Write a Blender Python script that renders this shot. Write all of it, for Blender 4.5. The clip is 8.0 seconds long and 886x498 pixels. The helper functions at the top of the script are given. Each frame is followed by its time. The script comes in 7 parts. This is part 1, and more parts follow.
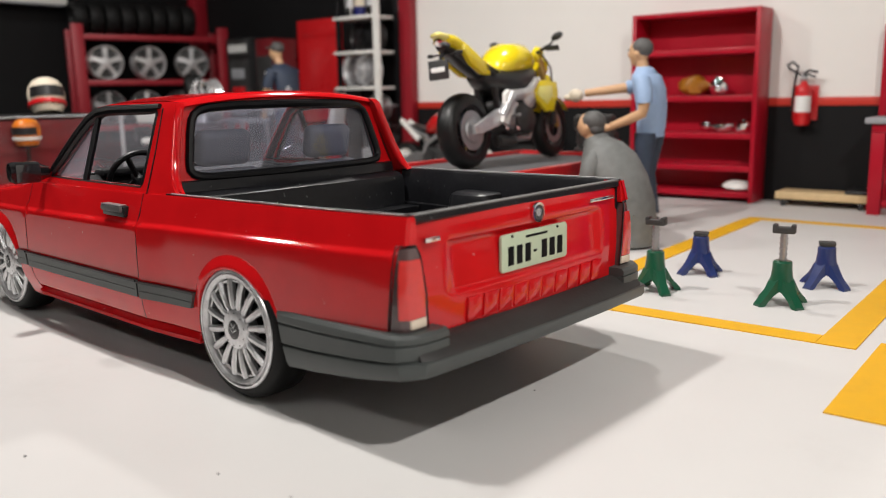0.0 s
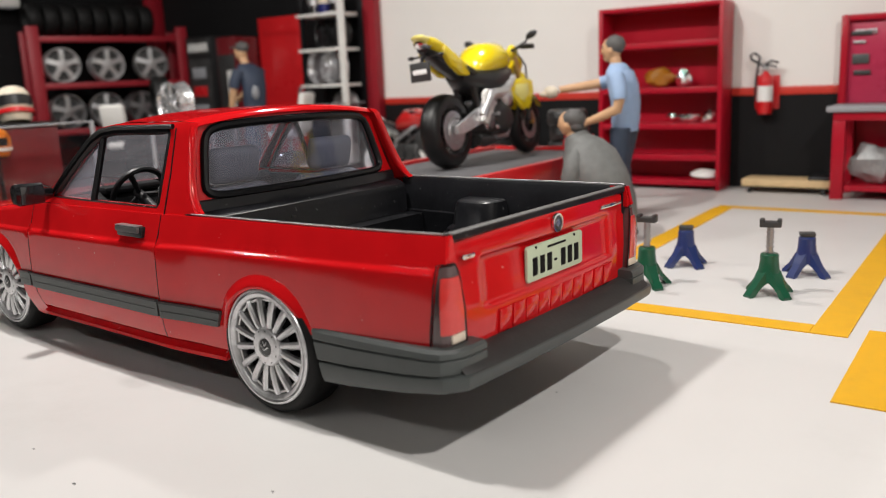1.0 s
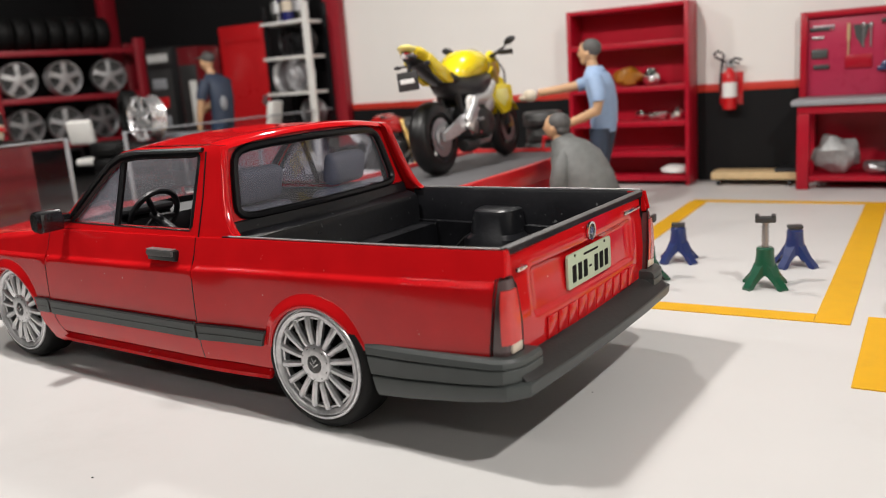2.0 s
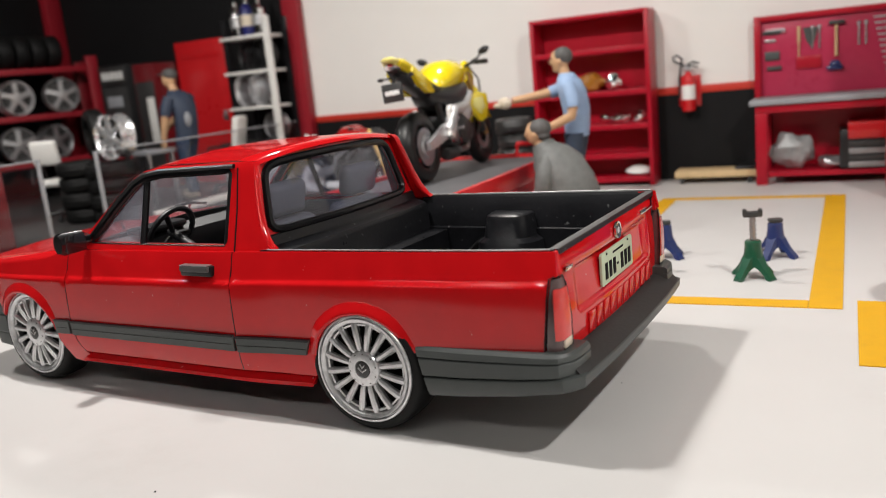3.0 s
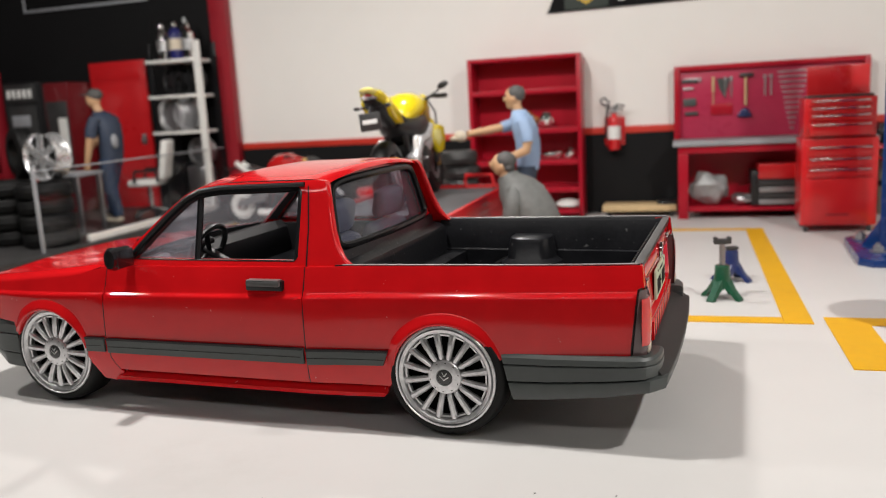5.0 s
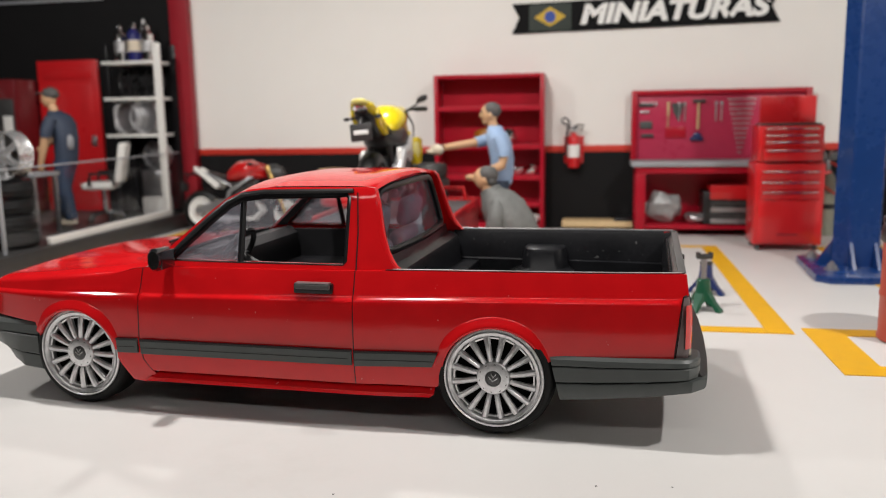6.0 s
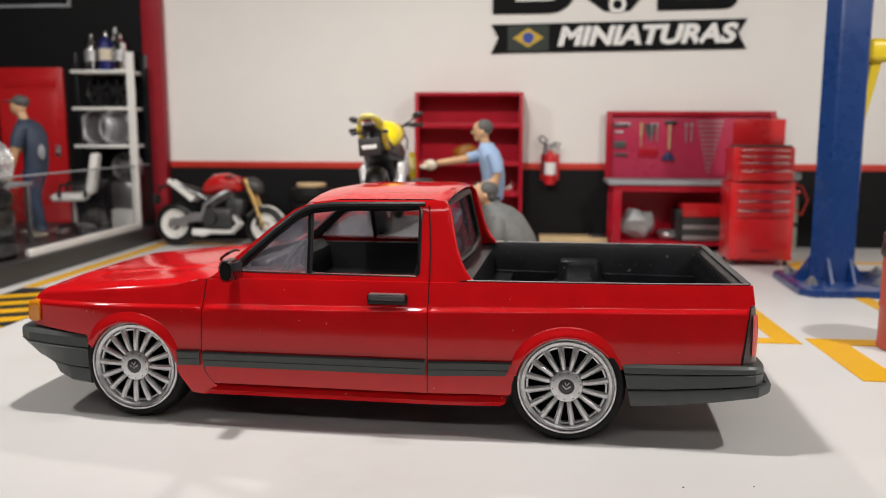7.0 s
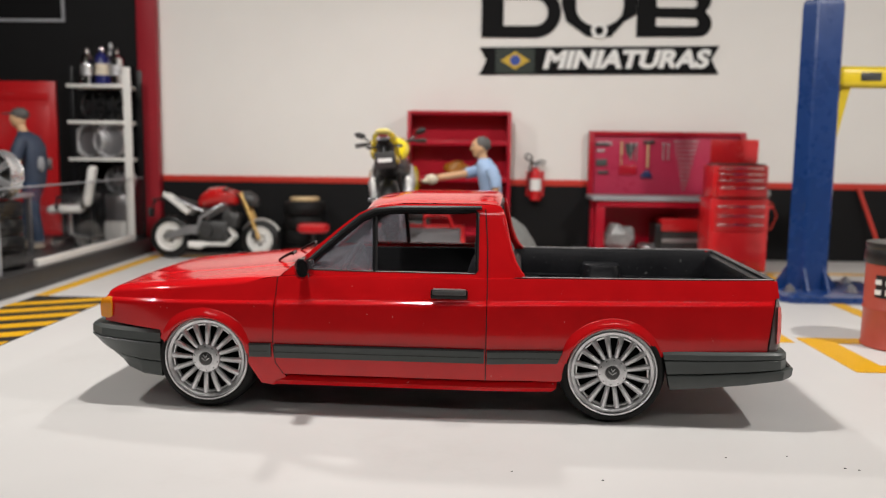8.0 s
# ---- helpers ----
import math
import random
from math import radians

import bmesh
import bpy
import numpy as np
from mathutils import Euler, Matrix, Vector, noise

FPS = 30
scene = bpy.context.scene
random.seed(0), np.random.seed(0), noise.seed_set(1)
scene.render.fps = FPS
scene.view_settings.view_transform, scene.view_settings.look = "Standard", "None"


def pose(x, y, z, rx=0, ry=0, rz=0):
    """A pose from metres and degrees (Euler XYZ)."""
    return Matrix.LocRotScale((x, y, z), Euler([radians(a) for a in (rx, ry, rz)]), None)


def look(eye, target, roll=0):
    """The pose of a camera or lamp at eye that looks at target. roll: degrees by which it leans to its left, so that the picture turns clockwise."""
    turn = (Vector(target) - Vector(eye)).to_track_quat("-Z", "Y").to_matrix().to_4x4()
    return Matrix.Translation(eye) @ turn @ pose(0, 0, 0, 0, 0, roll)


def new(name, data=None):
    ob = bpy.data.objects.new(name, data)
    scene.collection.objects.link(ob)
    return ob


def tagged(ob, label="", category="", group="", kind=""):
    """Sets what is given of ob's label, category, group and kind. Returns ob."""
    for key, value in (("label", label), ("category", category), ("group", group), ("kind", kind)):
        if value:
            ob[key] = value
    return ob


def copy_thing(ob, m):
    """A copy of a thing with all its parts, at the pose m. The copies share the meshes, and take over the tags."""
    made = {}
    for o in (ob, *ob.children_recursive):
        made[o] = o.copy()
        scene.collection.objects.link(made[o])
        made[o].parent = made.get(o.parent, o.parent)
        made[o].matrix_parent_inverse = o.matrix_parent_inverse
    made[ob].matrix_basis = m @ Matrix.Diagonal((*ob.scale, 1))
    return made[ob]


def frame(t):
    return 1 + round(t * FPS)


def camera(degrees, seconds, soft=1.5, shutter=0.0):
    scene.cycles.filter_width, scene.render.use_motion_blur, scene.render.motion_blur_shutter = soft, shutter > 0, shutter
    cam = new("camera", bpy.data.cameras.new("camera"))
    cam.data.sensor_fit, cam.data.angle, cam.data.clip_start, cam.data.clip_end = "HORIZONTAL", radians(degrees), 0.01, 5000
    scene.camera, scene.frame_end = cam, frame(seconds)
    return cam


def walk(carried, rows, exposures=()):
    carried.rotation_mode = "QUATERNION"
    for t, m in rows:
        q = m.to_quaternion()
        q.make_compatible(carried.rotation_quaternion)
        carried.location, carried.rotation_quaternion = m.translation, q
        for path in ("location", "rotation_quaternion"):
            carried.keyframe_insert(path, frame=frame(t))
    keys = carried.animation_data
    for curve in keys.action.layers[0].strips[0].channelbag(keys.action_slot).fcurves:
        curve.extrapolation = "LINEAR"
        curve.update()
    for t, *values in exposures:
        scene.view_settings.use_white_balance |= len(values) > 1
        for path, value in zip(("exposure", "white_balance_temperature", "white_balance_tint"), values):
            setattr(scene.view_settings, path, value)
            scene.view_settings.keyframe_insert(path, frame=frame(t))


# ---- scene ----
# A 1:18 model garage. Plans are written in metres of the full-size garage; S brings them to the model's true size.
S = 1 / 18
cam = camera(57.0, 8.0, soft=0.95)
PATH = [
    (0, (0.98, 0.545, 1.233), (-0.246, 2.082, 0.863), -1.1),
    (0.5, (0.875, 0.411, 1.295), (-0.298, 1.984, 0.907), -1.6),
    (1, (0.798, 0.298, 1.368), (-0.331, 1.899, 0.963), -2.5),
    (1.5, (0.663, 0.167, 1.427), (-0.415, 1.801, 1.016), -3.3),
    (3, (0.216, -0.342, 1.531), (-0.675, 1.401, 1.121), -5.7),
    (3.5, (0.043, -0.468, 1.533), (-0.783, 1.311, 1.144), -5.9),
    (4, (-0.073, -0.607, 1.542), (-0.841, 1.203, 1.172), -5.6),
    (4.5, (-0.327, -0.792, 1.556), (-1.004, 1.055, 1.199), -4.6),
    (6, (-1.228, -1.298, 1.594), (-1.593, 0.641, 1.267), -1.0),
    (6.5, (-1.587, -1.466, 1.522), (-1.856, 0.495, 1.233), -0.5),
    (7, (-1.976, -1.513, 1.596), (-2.154, 0.458, 1.307), 0.1),
    (7.5, (-2.336, -1.62, 1.621), (-2.437, 0.358, 1.343), 0.5),
    (8, (-2.564, -1.972, 1.53), (-2.612, 0.013, 1.293), 0.7),
]
walk(cam, [(t, look([v * S for v in eye], [v * S for v in target], roll)) for t, eye, target, roll in PATH], exposures=[(0, 0.11), (4.5, 0.09), (6.5, 0.03), (8, -0.02)])
cam.data.dof.use_dof = True
cam.data.dof.focus_distance = 0.225
cam.data.dof.aperture_fstop = 18

# ---- light: a dim room, unseen lamps set from the cast shadows, and an added fill panel ----
world = bpy.data.worlds.new("room")
scene.world = world
world.use_nodes = True
world.node_tree.nodes["Background"].inputs["Color"].default_value = (1.0, 0.94, 0.86, 1)
world.node_tree.nodes["Background"].inputs["Strength"].default_value = 0.25


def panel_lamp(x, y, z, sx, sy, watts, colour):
    data = bpy.data.lights.new("unseen_area_lamp", "AREA")
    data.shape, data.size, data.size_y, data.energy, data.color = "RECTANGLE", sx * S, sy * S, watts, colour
    ob = new("unseen_area_lamp", data)
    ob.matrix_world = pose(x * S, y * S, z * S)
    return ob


WARM = (1.0, 0.957, 0.915)
# a row of three small unseen lamps over the open model, set from the cast shadows and tilted to brighten its back wall,
# and a small spot near that wall aimed at the pickup
for x, y, z, watts in ((-3.40, 2.75, 5.9, 0.88), (-8.30, 2.70, 5.9, 0.72), (3.00, 1.90, 6.0, 0.98)):
    panel_lamp(x, y, z, 0.26, 0.26, watts, WARM).matrix_world = pose(x * S, y * S, z * S, 24, 0, 0)
panel_lamp(-3.30, 6.87, 5.7, 0.30, 0.30, 0.38, WARM).matrix_world = look([v * S for v in (-3.30, 6.87, 5.7)], [v * S for v in (-2.5, 3.4, 0.0)])
# added soft fill panel for the car's near side, no such source known
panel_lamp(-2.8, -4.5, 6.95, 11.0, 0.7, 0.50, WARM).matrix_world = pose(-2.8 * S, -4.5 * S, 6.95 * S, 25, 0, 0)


# ---- materials ----
def material(name, colour, rough=0.5, metal=0.0, vary=0.08, scale=6.0, bump=0.0, bump_scale=60.0, coat=0.0, spec=0.5, rough_vary=0.1, stain=None, stain_amount=0.0, stain_scale=None, stain_from=0.56, random=0.0):
    """A paint, plastic, rubber or metal with two scales of noise in colour and gloss. Scales are per full-size metre."""
    m = bpy.data.materials.new(name)
    m.use_nodes = True
    tree = m.node_tree
    node, link = tree.nodes.new, tree.links.new
    bsdf = tree.nodes["Principled BSDF"]
    bsdf.inputs["Metallic"].default_value = metal
    bsdf.inputs["Specular IOR Level"].default_value = spec
    bsdf.inputs["Coat Weight"].default_value = coat
    bsdf.inputs["Coat Roughness"].default_value = 0.04
    at = node("ShaderNodeTexCoord")
    big, fine = node("ShaderNodeTexNoise"), node("ShaderNodeTexNoise")
    big.inputs["Scale"].default_value, fine.inputs["Scale"].default_value = scale / S * 0.25, scale / S * 2.2
    big.inputs["Detail"].default_value, fine.inputs["Detail"].default_value = 4, 3
    link(at.outputs["Object"], big.inputs["Vector"])
    link(at.outputs["Object"], fine.inputs["Vector"])
    both = node("ShaderNodeMath")
    both.operation = "MULTIPLY_ADD"
    both.inputs[1].default_value = 0.6
    link(big.outputs["Fac"], both.inputs[0])
    half = node("ShaderNodeMath")
    half.operation = "MULTIPLY"
    half.inputs[1].default_value = 0.4
    link(fine.outputs["Fac"], half.inputs[0])
    link(half.outputs[0], both.inputs[2])
    ramp = node("ShaderNodeValToRGB")
    ramp.color_ramp.elements[0].position, ramp.color_ramp.elements[1].position = 0.32, 0.68
    low = [max(0.0, c * (1 - vary)) for c in colour]
    high = [min(1.0, c * (1 + vary)) for c in colour]
    ramp.color_ramp.elements[0].color, ramp.color_ramp.elements[1].color = (*low, 1), (*high, 1)
    link(both.outputs[0], ramp.inputs["Fac"])
    out = ramp.outputs["Color"]
    if stain:
        spots = node("ShaderNodeTexNoise")
        spots.inputs["Scale"].default_value, spots.inputs["Detail"].default_value, spots.inputs["Roughness"].default_value = (stain_scale or scale * 0.7) / S, 8 if stain_scale is None else 2, 0.7
        link(at.outputs["Object"], spots.inputs["Vector"])
        cut = node("ShaderNodeMapRange")
        cut.inputs["From Min"].default_value, cut.inputs["From Max"].default_value = stain_from, stain_from + (0.18 if stain_scale is None else 0.05)
        cut.inputs["To Max"].default_value = stain_amount
        link(spots.outputs["Fac"], cut.inputs["Value"])
        mix = node("ShaderNodeMixRGB")
        mix.inputs["Color2"].default_value = (*stain, 1)
        link(cut.outputs["Result"], mix.inputs["Fac"])
        link(out, mix.inputs["Color1"])
        out = mix.outputs["Color"]
    if random:
        info, hue = node("ShaderNodeObjectInfo"), node("ShaderNodeHueSaturation")
        span = node("ShaderNodeMapRange")
        span.inputs["To Min"].default_value, span.inputs["To Max"].default_value = 1 - random, 1 + random
        link(info.outputs["Random"], span.inputs["Value"])
        link(span.outputs["Result"], hue.inputs["Value"])
        link(out, hue.inputs["Color"])
        out = hue.outputs["Color"]
    link(out, bsdf.inputs["Base Color"])
    gloss = node("ShaderNodeMapRange")
    gloss.inputs["To Min"].default_value, gloss.inputs["To Max"].default_value = max(0.02, rough - rough_vary), min(1.0, rough + rough_vary)
    link(both.outputs[0], gloss.inputs["Value"])
    link(gloss.outputs["Result"], bsdf.inputs["Roughness"])
    if bump:
        grain, relief = node("ShaderNodeTexNoise"), node("ShaderNodeBump")
        grain.inputs["Scale"].default_value, grain.inputs["Detail"].default_value = bump_scale / S, 3
        relief.inputs["Strength"].default_value, relief.inputs["Distance"].default_value = bump, 0.0003
        link(at.outputs["Object"], grain.inputs["Vector"])
        link(grain.outputs["Fac"], relief.inputs["Height"])
        link(relief.outputs["Normal"], bsdf.inputs["Normal"])
    return m


def clear(name, tint, rough=0.02, ior=1.45, alpha=0.25):
    """Thin clear plastic: mostly see-through, surface gloss; pale film paints in haze and reflections."""
    m = bpy.data.materials.new(name)
    m.use_nodes = True
    tree = m.node_tree
    tree.nodes.remove(tree.nodes["Principled BSDF"])
    node, link = tree.nodes.new, tree.links.new
    through_, gloss, film, mix, haze = node("ShaderNodeBsdfTransparent"), node("ShaderNodeBsdfGlossy"), node("ShaderNodeLayerWeight"), node("ShaderNodeMixShader"), node("ShaderNodeMixShader")
    steep, share = node("ShaderNodeMath"), node("ShaderNodeMath")
    dull, lit, film_mix = node("ShaderNodeBsdfDiffuse"), node("ShaderNodeBsdfTranslucent"), node("ShaderNodeMixShader")
    lit.inputs["Color"].default_value = (0.64, 0.64, 0.71, 1)
    film_mix.inputs["Fac"].default_value = 0.5
    link(dull.outputs[0], film_mix.inputs[1])
    link(lit.outputs[0], film_mix.inputs[2])
    at, haze_noise = node("ShaderNodeTexCoord"), node("ShaderNodeTexNoise")
    haze_noise.inputs["Scale"].default_value, haze_noise.inputs["Detail"].default_value = 5 / S, 5
    link(at.outputs["Object"], haze_noise.inputs["Vector"])
    span = node("ShaderNodeMapRange")
    span.inputs["To Min"].default_value, span.inputs["To Max"].default_value = alpha * 0.5, alpha * 1.5
    link(haze_noise.outputs["Fac"], span.inputs["Value"])
    through_.inputs["Color"].default_value = (*tint, 1)
    dull.inputs["Color"].default_value = (0.55, 0.555, 0.62, 1)
    gloss.inputs["Roughness"].default_value = rough
    steep.operation, steep.inputs[1].default_value = "POWER", 5.0
    share.operation, share.inputs[1].default_value, share.inputs[2].default_value = "MULTIPLY_ADD", 0.6, (ior - 1) ** 2 / (ior + 1) ** 2
    film.inputs["Blend"].default_value = 0.5
    link(film.outputs["Facing"], steep.inputs[0])
    link(steep.outputs[0], share.inputs[0])
    link(span.outputs["Result"], haze.inputs["Fac"])
    link(through_.outputs[0], haze.inputs[1])
    link(film_mix.outputs[0], haze.inputs[2])
    link(share.outputs[0], mix.inputs["Fac"])
    link(haze.outputs[0], mix.inputs[1])
    link(gloss.outputs[0], mix.inputs[2])
    link(mix.outputs[0], tree.nodes["Material Output"].inputs["Surface"])
    return m


WHITE_FLOOR = material("white floor vinyl", (0.615, 0.605, 0.592), 0.42, vary=0.025, scale=1.2, spec=0.35, bump=0.05, bump_scale=90, stain=(0.42, 0.40, 0.37), stain_amount=0.20)
DARK_FLOOR = material("charcoal floor sheet", (0.042, 0.041, 0.041), 0.4, vary=0.2, scale=3, spec=0.35)
WALL_WHITE = material("off-white wall card", (0.81, 0.79, 0.757), 0.75, vary=0.02, scale=1.0, spec=0.2, bump=0.04, bump_scale=70)
WALL_BLACK = material("matt black wall card", (0.0060, 0.0060, 0.0066), 0.65, vary=0.2, scale=2, spec=0.2)
# dark base colour stands in for the unlit surroundings of the model
WALL_DIM = material("dark stand-in for the unlit room", (0.05, 0.048, 0.045), 0.8, vary=0.1, scale=1)
CEILING = material("grey ceiling card", (0.34, 0.335, 0.328), 0.8, vary=0.03, scale=1)
STRIPE_RED = material("red wall tape", (0.55, 0.035, 0.02), 0.45, vary=0.05)
POST_RED = material("crimson painted post", (0.29, 0.010, 0.020), 0.42, vary=0.08, bump=0.05)
YELLOW_TAPE = material("yellow floor tape", (0.72, 0.385, 0.003), 0.5, vary=0.07, scale=4, bump=0.05, stain=(0.45, 0.2, 0.02), stain_amount=0.2)
BLACK_TAPE = material("black floor tape", (0.015, 0.015, 0.016), 0.5, vary=0.2)
CAR_RED = material("glossy red car enamel", (0.57, 0.0075, 0.0105), 0.40, vary=0.12, scale=3, coat=1.0, spec=0.0, rough_vary=0.08, bump=0.06, bump_scale=7, stain=(0.70, 0.45, 0.42), stain_amount=0.5, stain_scale=26, stain_from=0.735)
CAR_RED.node_tree.nodes["Principled BSDF"].inputs["Coat IOR"].default_value = 1.5
CAR_RED.node_tree.nodes["Principled BSDF"].inputs["Coat Roughness"].default_value = 0.085
# the lacquer follows the uneven casting under it
for wire in [w for w in CAR_RED.node_tree.links if w.to_socket.name == "Normal" and w.to_node.name == "Principled BSDF"]:
    CAR_RED.node_tree.links.new(wire.from_socket, CAR_RED.node_tree.nodes["Principled BSDF"].inputs["Coat Normal"])
TRIM_GREY = material("satin charcoal bumper plastic", (0.062, 0.070, 0.068), 0.42, vary=0.12, scale=8, bump=0.06, bump_scale=120)
TRIM_BLACK = material("black trim rubber", (0.006, 0.006, 0.007), 0.34, vary=0.2, scale=10, bump=0.05, spec=0.3)
STEP_DUSTY = material("dusty worn step plastic", (0.026, 0.025, 0.024), 0.55, vary=0.3, scale=10, bump=0.2, bump_scale=60, stain=(0.20, 0.17, 0.15), stain_amount=0.25, stain_scale=30, stain_from=0.70)
BED_BLACK = material("dusty black bed liner", (0.0085, 0.0088, 0.0105), 0.31, vary=0.35, scale=16, spec=0.34, bump=0.16, bump_scale=40, stain=(0.30, 0.30, 0.30), stain_amount=0.28, stain_scale=24, stain_from=0.69)
CABIN_BLACK = material("black cabin plastic", (0.012, 0.012, 0.0135), 0.42, vary=0.15, scale=8, bump=0.06)
SEAT_GREY = material("slate grey seat plastic", (0.13, 0.135, 0.155), 0.55, vary=0.1, scale=8, bump=0.05)
TYRE = material("tyre rubber", (0.007, 0.007, 0.007), 0.55, vary=0.2, spec=0.2, scale=10, bump=0.15, bump_scale=60)
BIKE_TYRE = material("glossy tyre rubber", (0.006, 0.006, 0.006), 0.38, vary=0.2, spec=0.4, scale=10, bump=0.10, bump_scale=60)
RIM_SILVER = material("silver painted wheel", (0.66, 0.66, 0.67), 0.33, metal=0.74, vary=0.26, scale=18, bump=0.10, bump_scale=90, stain=(0.10, 0.10, 0.10), stain_amount=0.5)
CHROME = material("bright chrome", (0.80, 0.80, 0.80), 0.12, metal=1.0, vary=0.05, scale=12)
BRIGHT_ALLOY = material("bright polished alloy", (0.78, 0.78, 0.79), 0.26, metal=0.75, vary=0.10, scale=10)
STEEL = material("dull steel", (0.42, 0.42, 0.43), 0.38, metal=0.9, vary=0.15, scale=12)
DARK_STEEL = material("dark steel", (0.07, 0.07, 0.07), 0.45, metal=0.6, vary=0.2, scale=12)
LENS_SMOKE = material("smoked lamp lens", (0.10, 0.062, 0.062), 0.15, vary=0.2, scale=14, coat=0.6, bump=0.1, bump_scale=50)
LENS_RED = material("red lamp lens", (0.62, 0.035, 0.03), 0.18, vary=0.12, scale=14, coat=0.6, bump=0.08)
LENS_WHITE = material("milky lamp lens", (0.72, 0.62, 0.50), 0.2, vary=0.1, scale=14, coat=0.4)
LENS_AMBER = material("amber lamp lens", (0.80, 0.28, 0.012), 0.2, vary=0.1, scale=14, coat=0.6)
PLATE_GREEN = material("pale green plate enamel", (0.50, 0.58, 0.42), 0.4, vary=0.05, scale=10)
INK_BLACK = material("black print", (0.005, 0.005, 0.0055), 0.7, vary=0.1, spec=0.15)
INK_WHITE = material("white print", (0.80, 0.80, 0.78), 0.5, vary=0.04)
CABINET_RED = material("red lacquered cabinet", (0.40, 0.005, 0.020), 0.35, vary=0.08, scale=5, coat=0.1, spec=0.3, bump=0.03)
CHEST_RED = material("scarlet tool chest enamel", (0.58, 0.012, 0.016), 0.3, vary=0.06, scale=5, coat=0.3)
PEG_RED = material("printed magenta-red board", (0.46, 0.035, 0.085), 0.3, vary=0.08, scale=6, spec=0.3)
WORKTOP = material("grey worktop", (0.30, 0.31, 0.33), 0.5, vary=0.1, scale=6)
LIFT_BLUE = material("blue lift enamel", (0.005, 0.034, 0.150), 0.28, vary=0.1, scale=5, coat=0.4, bump=0.03)
LIFT_YELLOW = material("yellow lift arm enamel", (0.75, 0.55, 0.02), 0.35, vary=0.08)
JACK_GREEN = material("green jack enamel", (0.005, 0.075, 0.036), 0.3, vary=0.1, coat=0.4)
JACK_BLUE = material("blue jack enamel", (0.016, 0.03, 0.12), 0.3, vary=0.1, coat=0.4)
WOOD = material("pale plywood", (0.62, 0.45, 0.24), 0.6, vary=0.12, scale=8, bump=0.06)
BIKE_YELLOW = material("yellow motorcycle enamel", (0.80, 0.62, 0.015), 0.2, vary=0.05, coat=0.6)
BIKE_PALE = material("pale yellow motorcycle enamel", (0.82, 0.74, 0.22), 0.25, vary=0.06, coat=0.5)
BIKE_RED = material("red motorcycle enamel", (0.55, 0.012, 0.012), 0.2, vary=0.05, coat=0.6)
BIKE_WHITE = material("white motorcycle enamel", (0.78, 0.77, 0.74), 0.3, vary=0.04, coat=0.3)
BIKE_BLACK = material("black motorcycle plastic", (0.014, 0.014, 0.015), 0.35, vary=0.2)
FORK_GOLD = material("gold fork tube", (0.62, 0.40, 0.14), 0.3, metal=0.8, vary=0.1)
TABLE_GREY = material("grey non-slip deck", (0.10, 0.10, 0.105), 0.7, vary=0.2, bump=0.2, bump_scale=50)
WHITE_PLASTIC = material("white plastic", (0.74, 0.73, 0.70), 0.4, vary=0.04)
GREY_LUMP = material("rough grey casting", (0.36, 0.37, 0.37), 0.5, metal=0.3, vary=0.3, scale=14, bump=0.4, bump_scale=25)
SKIN = material("painted flesh resin", (0.60, 0.36, 0.20), 0.5, vary=0.08)
HAIR = material("painted grey-black resin", (0.085, 0.082, 0.08), 0.6, vary=0.3, scale=14)
SHIRT_BLUE = material("light blue resin shirt", (0.30, 0.42, 0.62), 0.6, vary=0.1)
SHIRT_NAVY = material("slate navy resin shirt", (0.035, 0.05, 0.085), 0.6, vary=0.15)
JACKET_GREY = material("grey resin jacket", (0.15, 0.155, 0.15), 0.6, vary=0.30, scale=6, bump=1.0, bump_scale=5)
JEANS = material("blue-grey resin trousers", (0.03, 0.045, 0.075), 0.65, vary=0.2, scale=8)
JEANS_BLUE = material("blue jeans resin", (0.022, 0.045, 0.095), 0.65, vary=0.25, scale=8)
GLOVE = material("cream resin", (0.66, 0.58, 0.46), 0.6, vary=0.1)
BOTTLE_BLUE = material("blue bottle enamel", (0.012, 0.015, 0.12), 0.3, vary=0.1, coat=0.4)
SMOKED_CLEAR = clear("clear acrylic fence", (0.95, 0.95, 0.95), alpha=0.008)
WINDOW_CLEAR = clear("clear car window with painted haze", (0.93, 0.93, 0.96), alpha=0.17)
WINDOW_HAZY = clear("hazy clear quarter light", (0.93, 0.93, 0.97), alpha=0.22)
WINDOW_BLUE = clear("rear window with painted blue haze", (0.90, 0.91, 0.97), alpha=0.07)
GAP_SHADE = material("black paint for shaded gaps", (0.004, 0.004, 0.004), 0.8, vary=0.1, spec=0.1)
RAIL_GLINT = material("pale grey rail highlight and scuffs", (0.30, 0.295, 0.295), 0.28, vary=0.3, scale=14, bump=0.1, bump_scale=60)
DEEP_RED = material("dark red enamel", (0.15, 0.010, 0.014), 0.3, vary=0.15, scale=4, coat=0.4)
GLOSS_BLACK = material("gloss black mirror shell", (0.008, 0.008, 0.009), 0.22, vary=0.2, scale=10, coat=0.8, bump=0.05, bump_scale=20)
LIP_GREY = material("grey lip plastic", (0.075, 0.073, 0.072), 0.5, vary=0.25, scale=14, bump=0.1, bump_scale=60)
AMBER_LUMP = material("dark amber resin", (0.34, 0.13, 0.012), 0.35, vary=0.3, scale=10, coat=0.3)
ROOM_FLOOR = material("dark table top", (0.045, 0.04, 0.036), 0.6, vary=0.2, scale=1)
BIN_RED = material("brick red drum enamel", (0.42, 0.075, 0.05), 0.4, vary=0.08)
ORANGE = material("orange gloss", (0.75, 0.20, 0.01), 0.3, vary=0.15, coat=0.4)
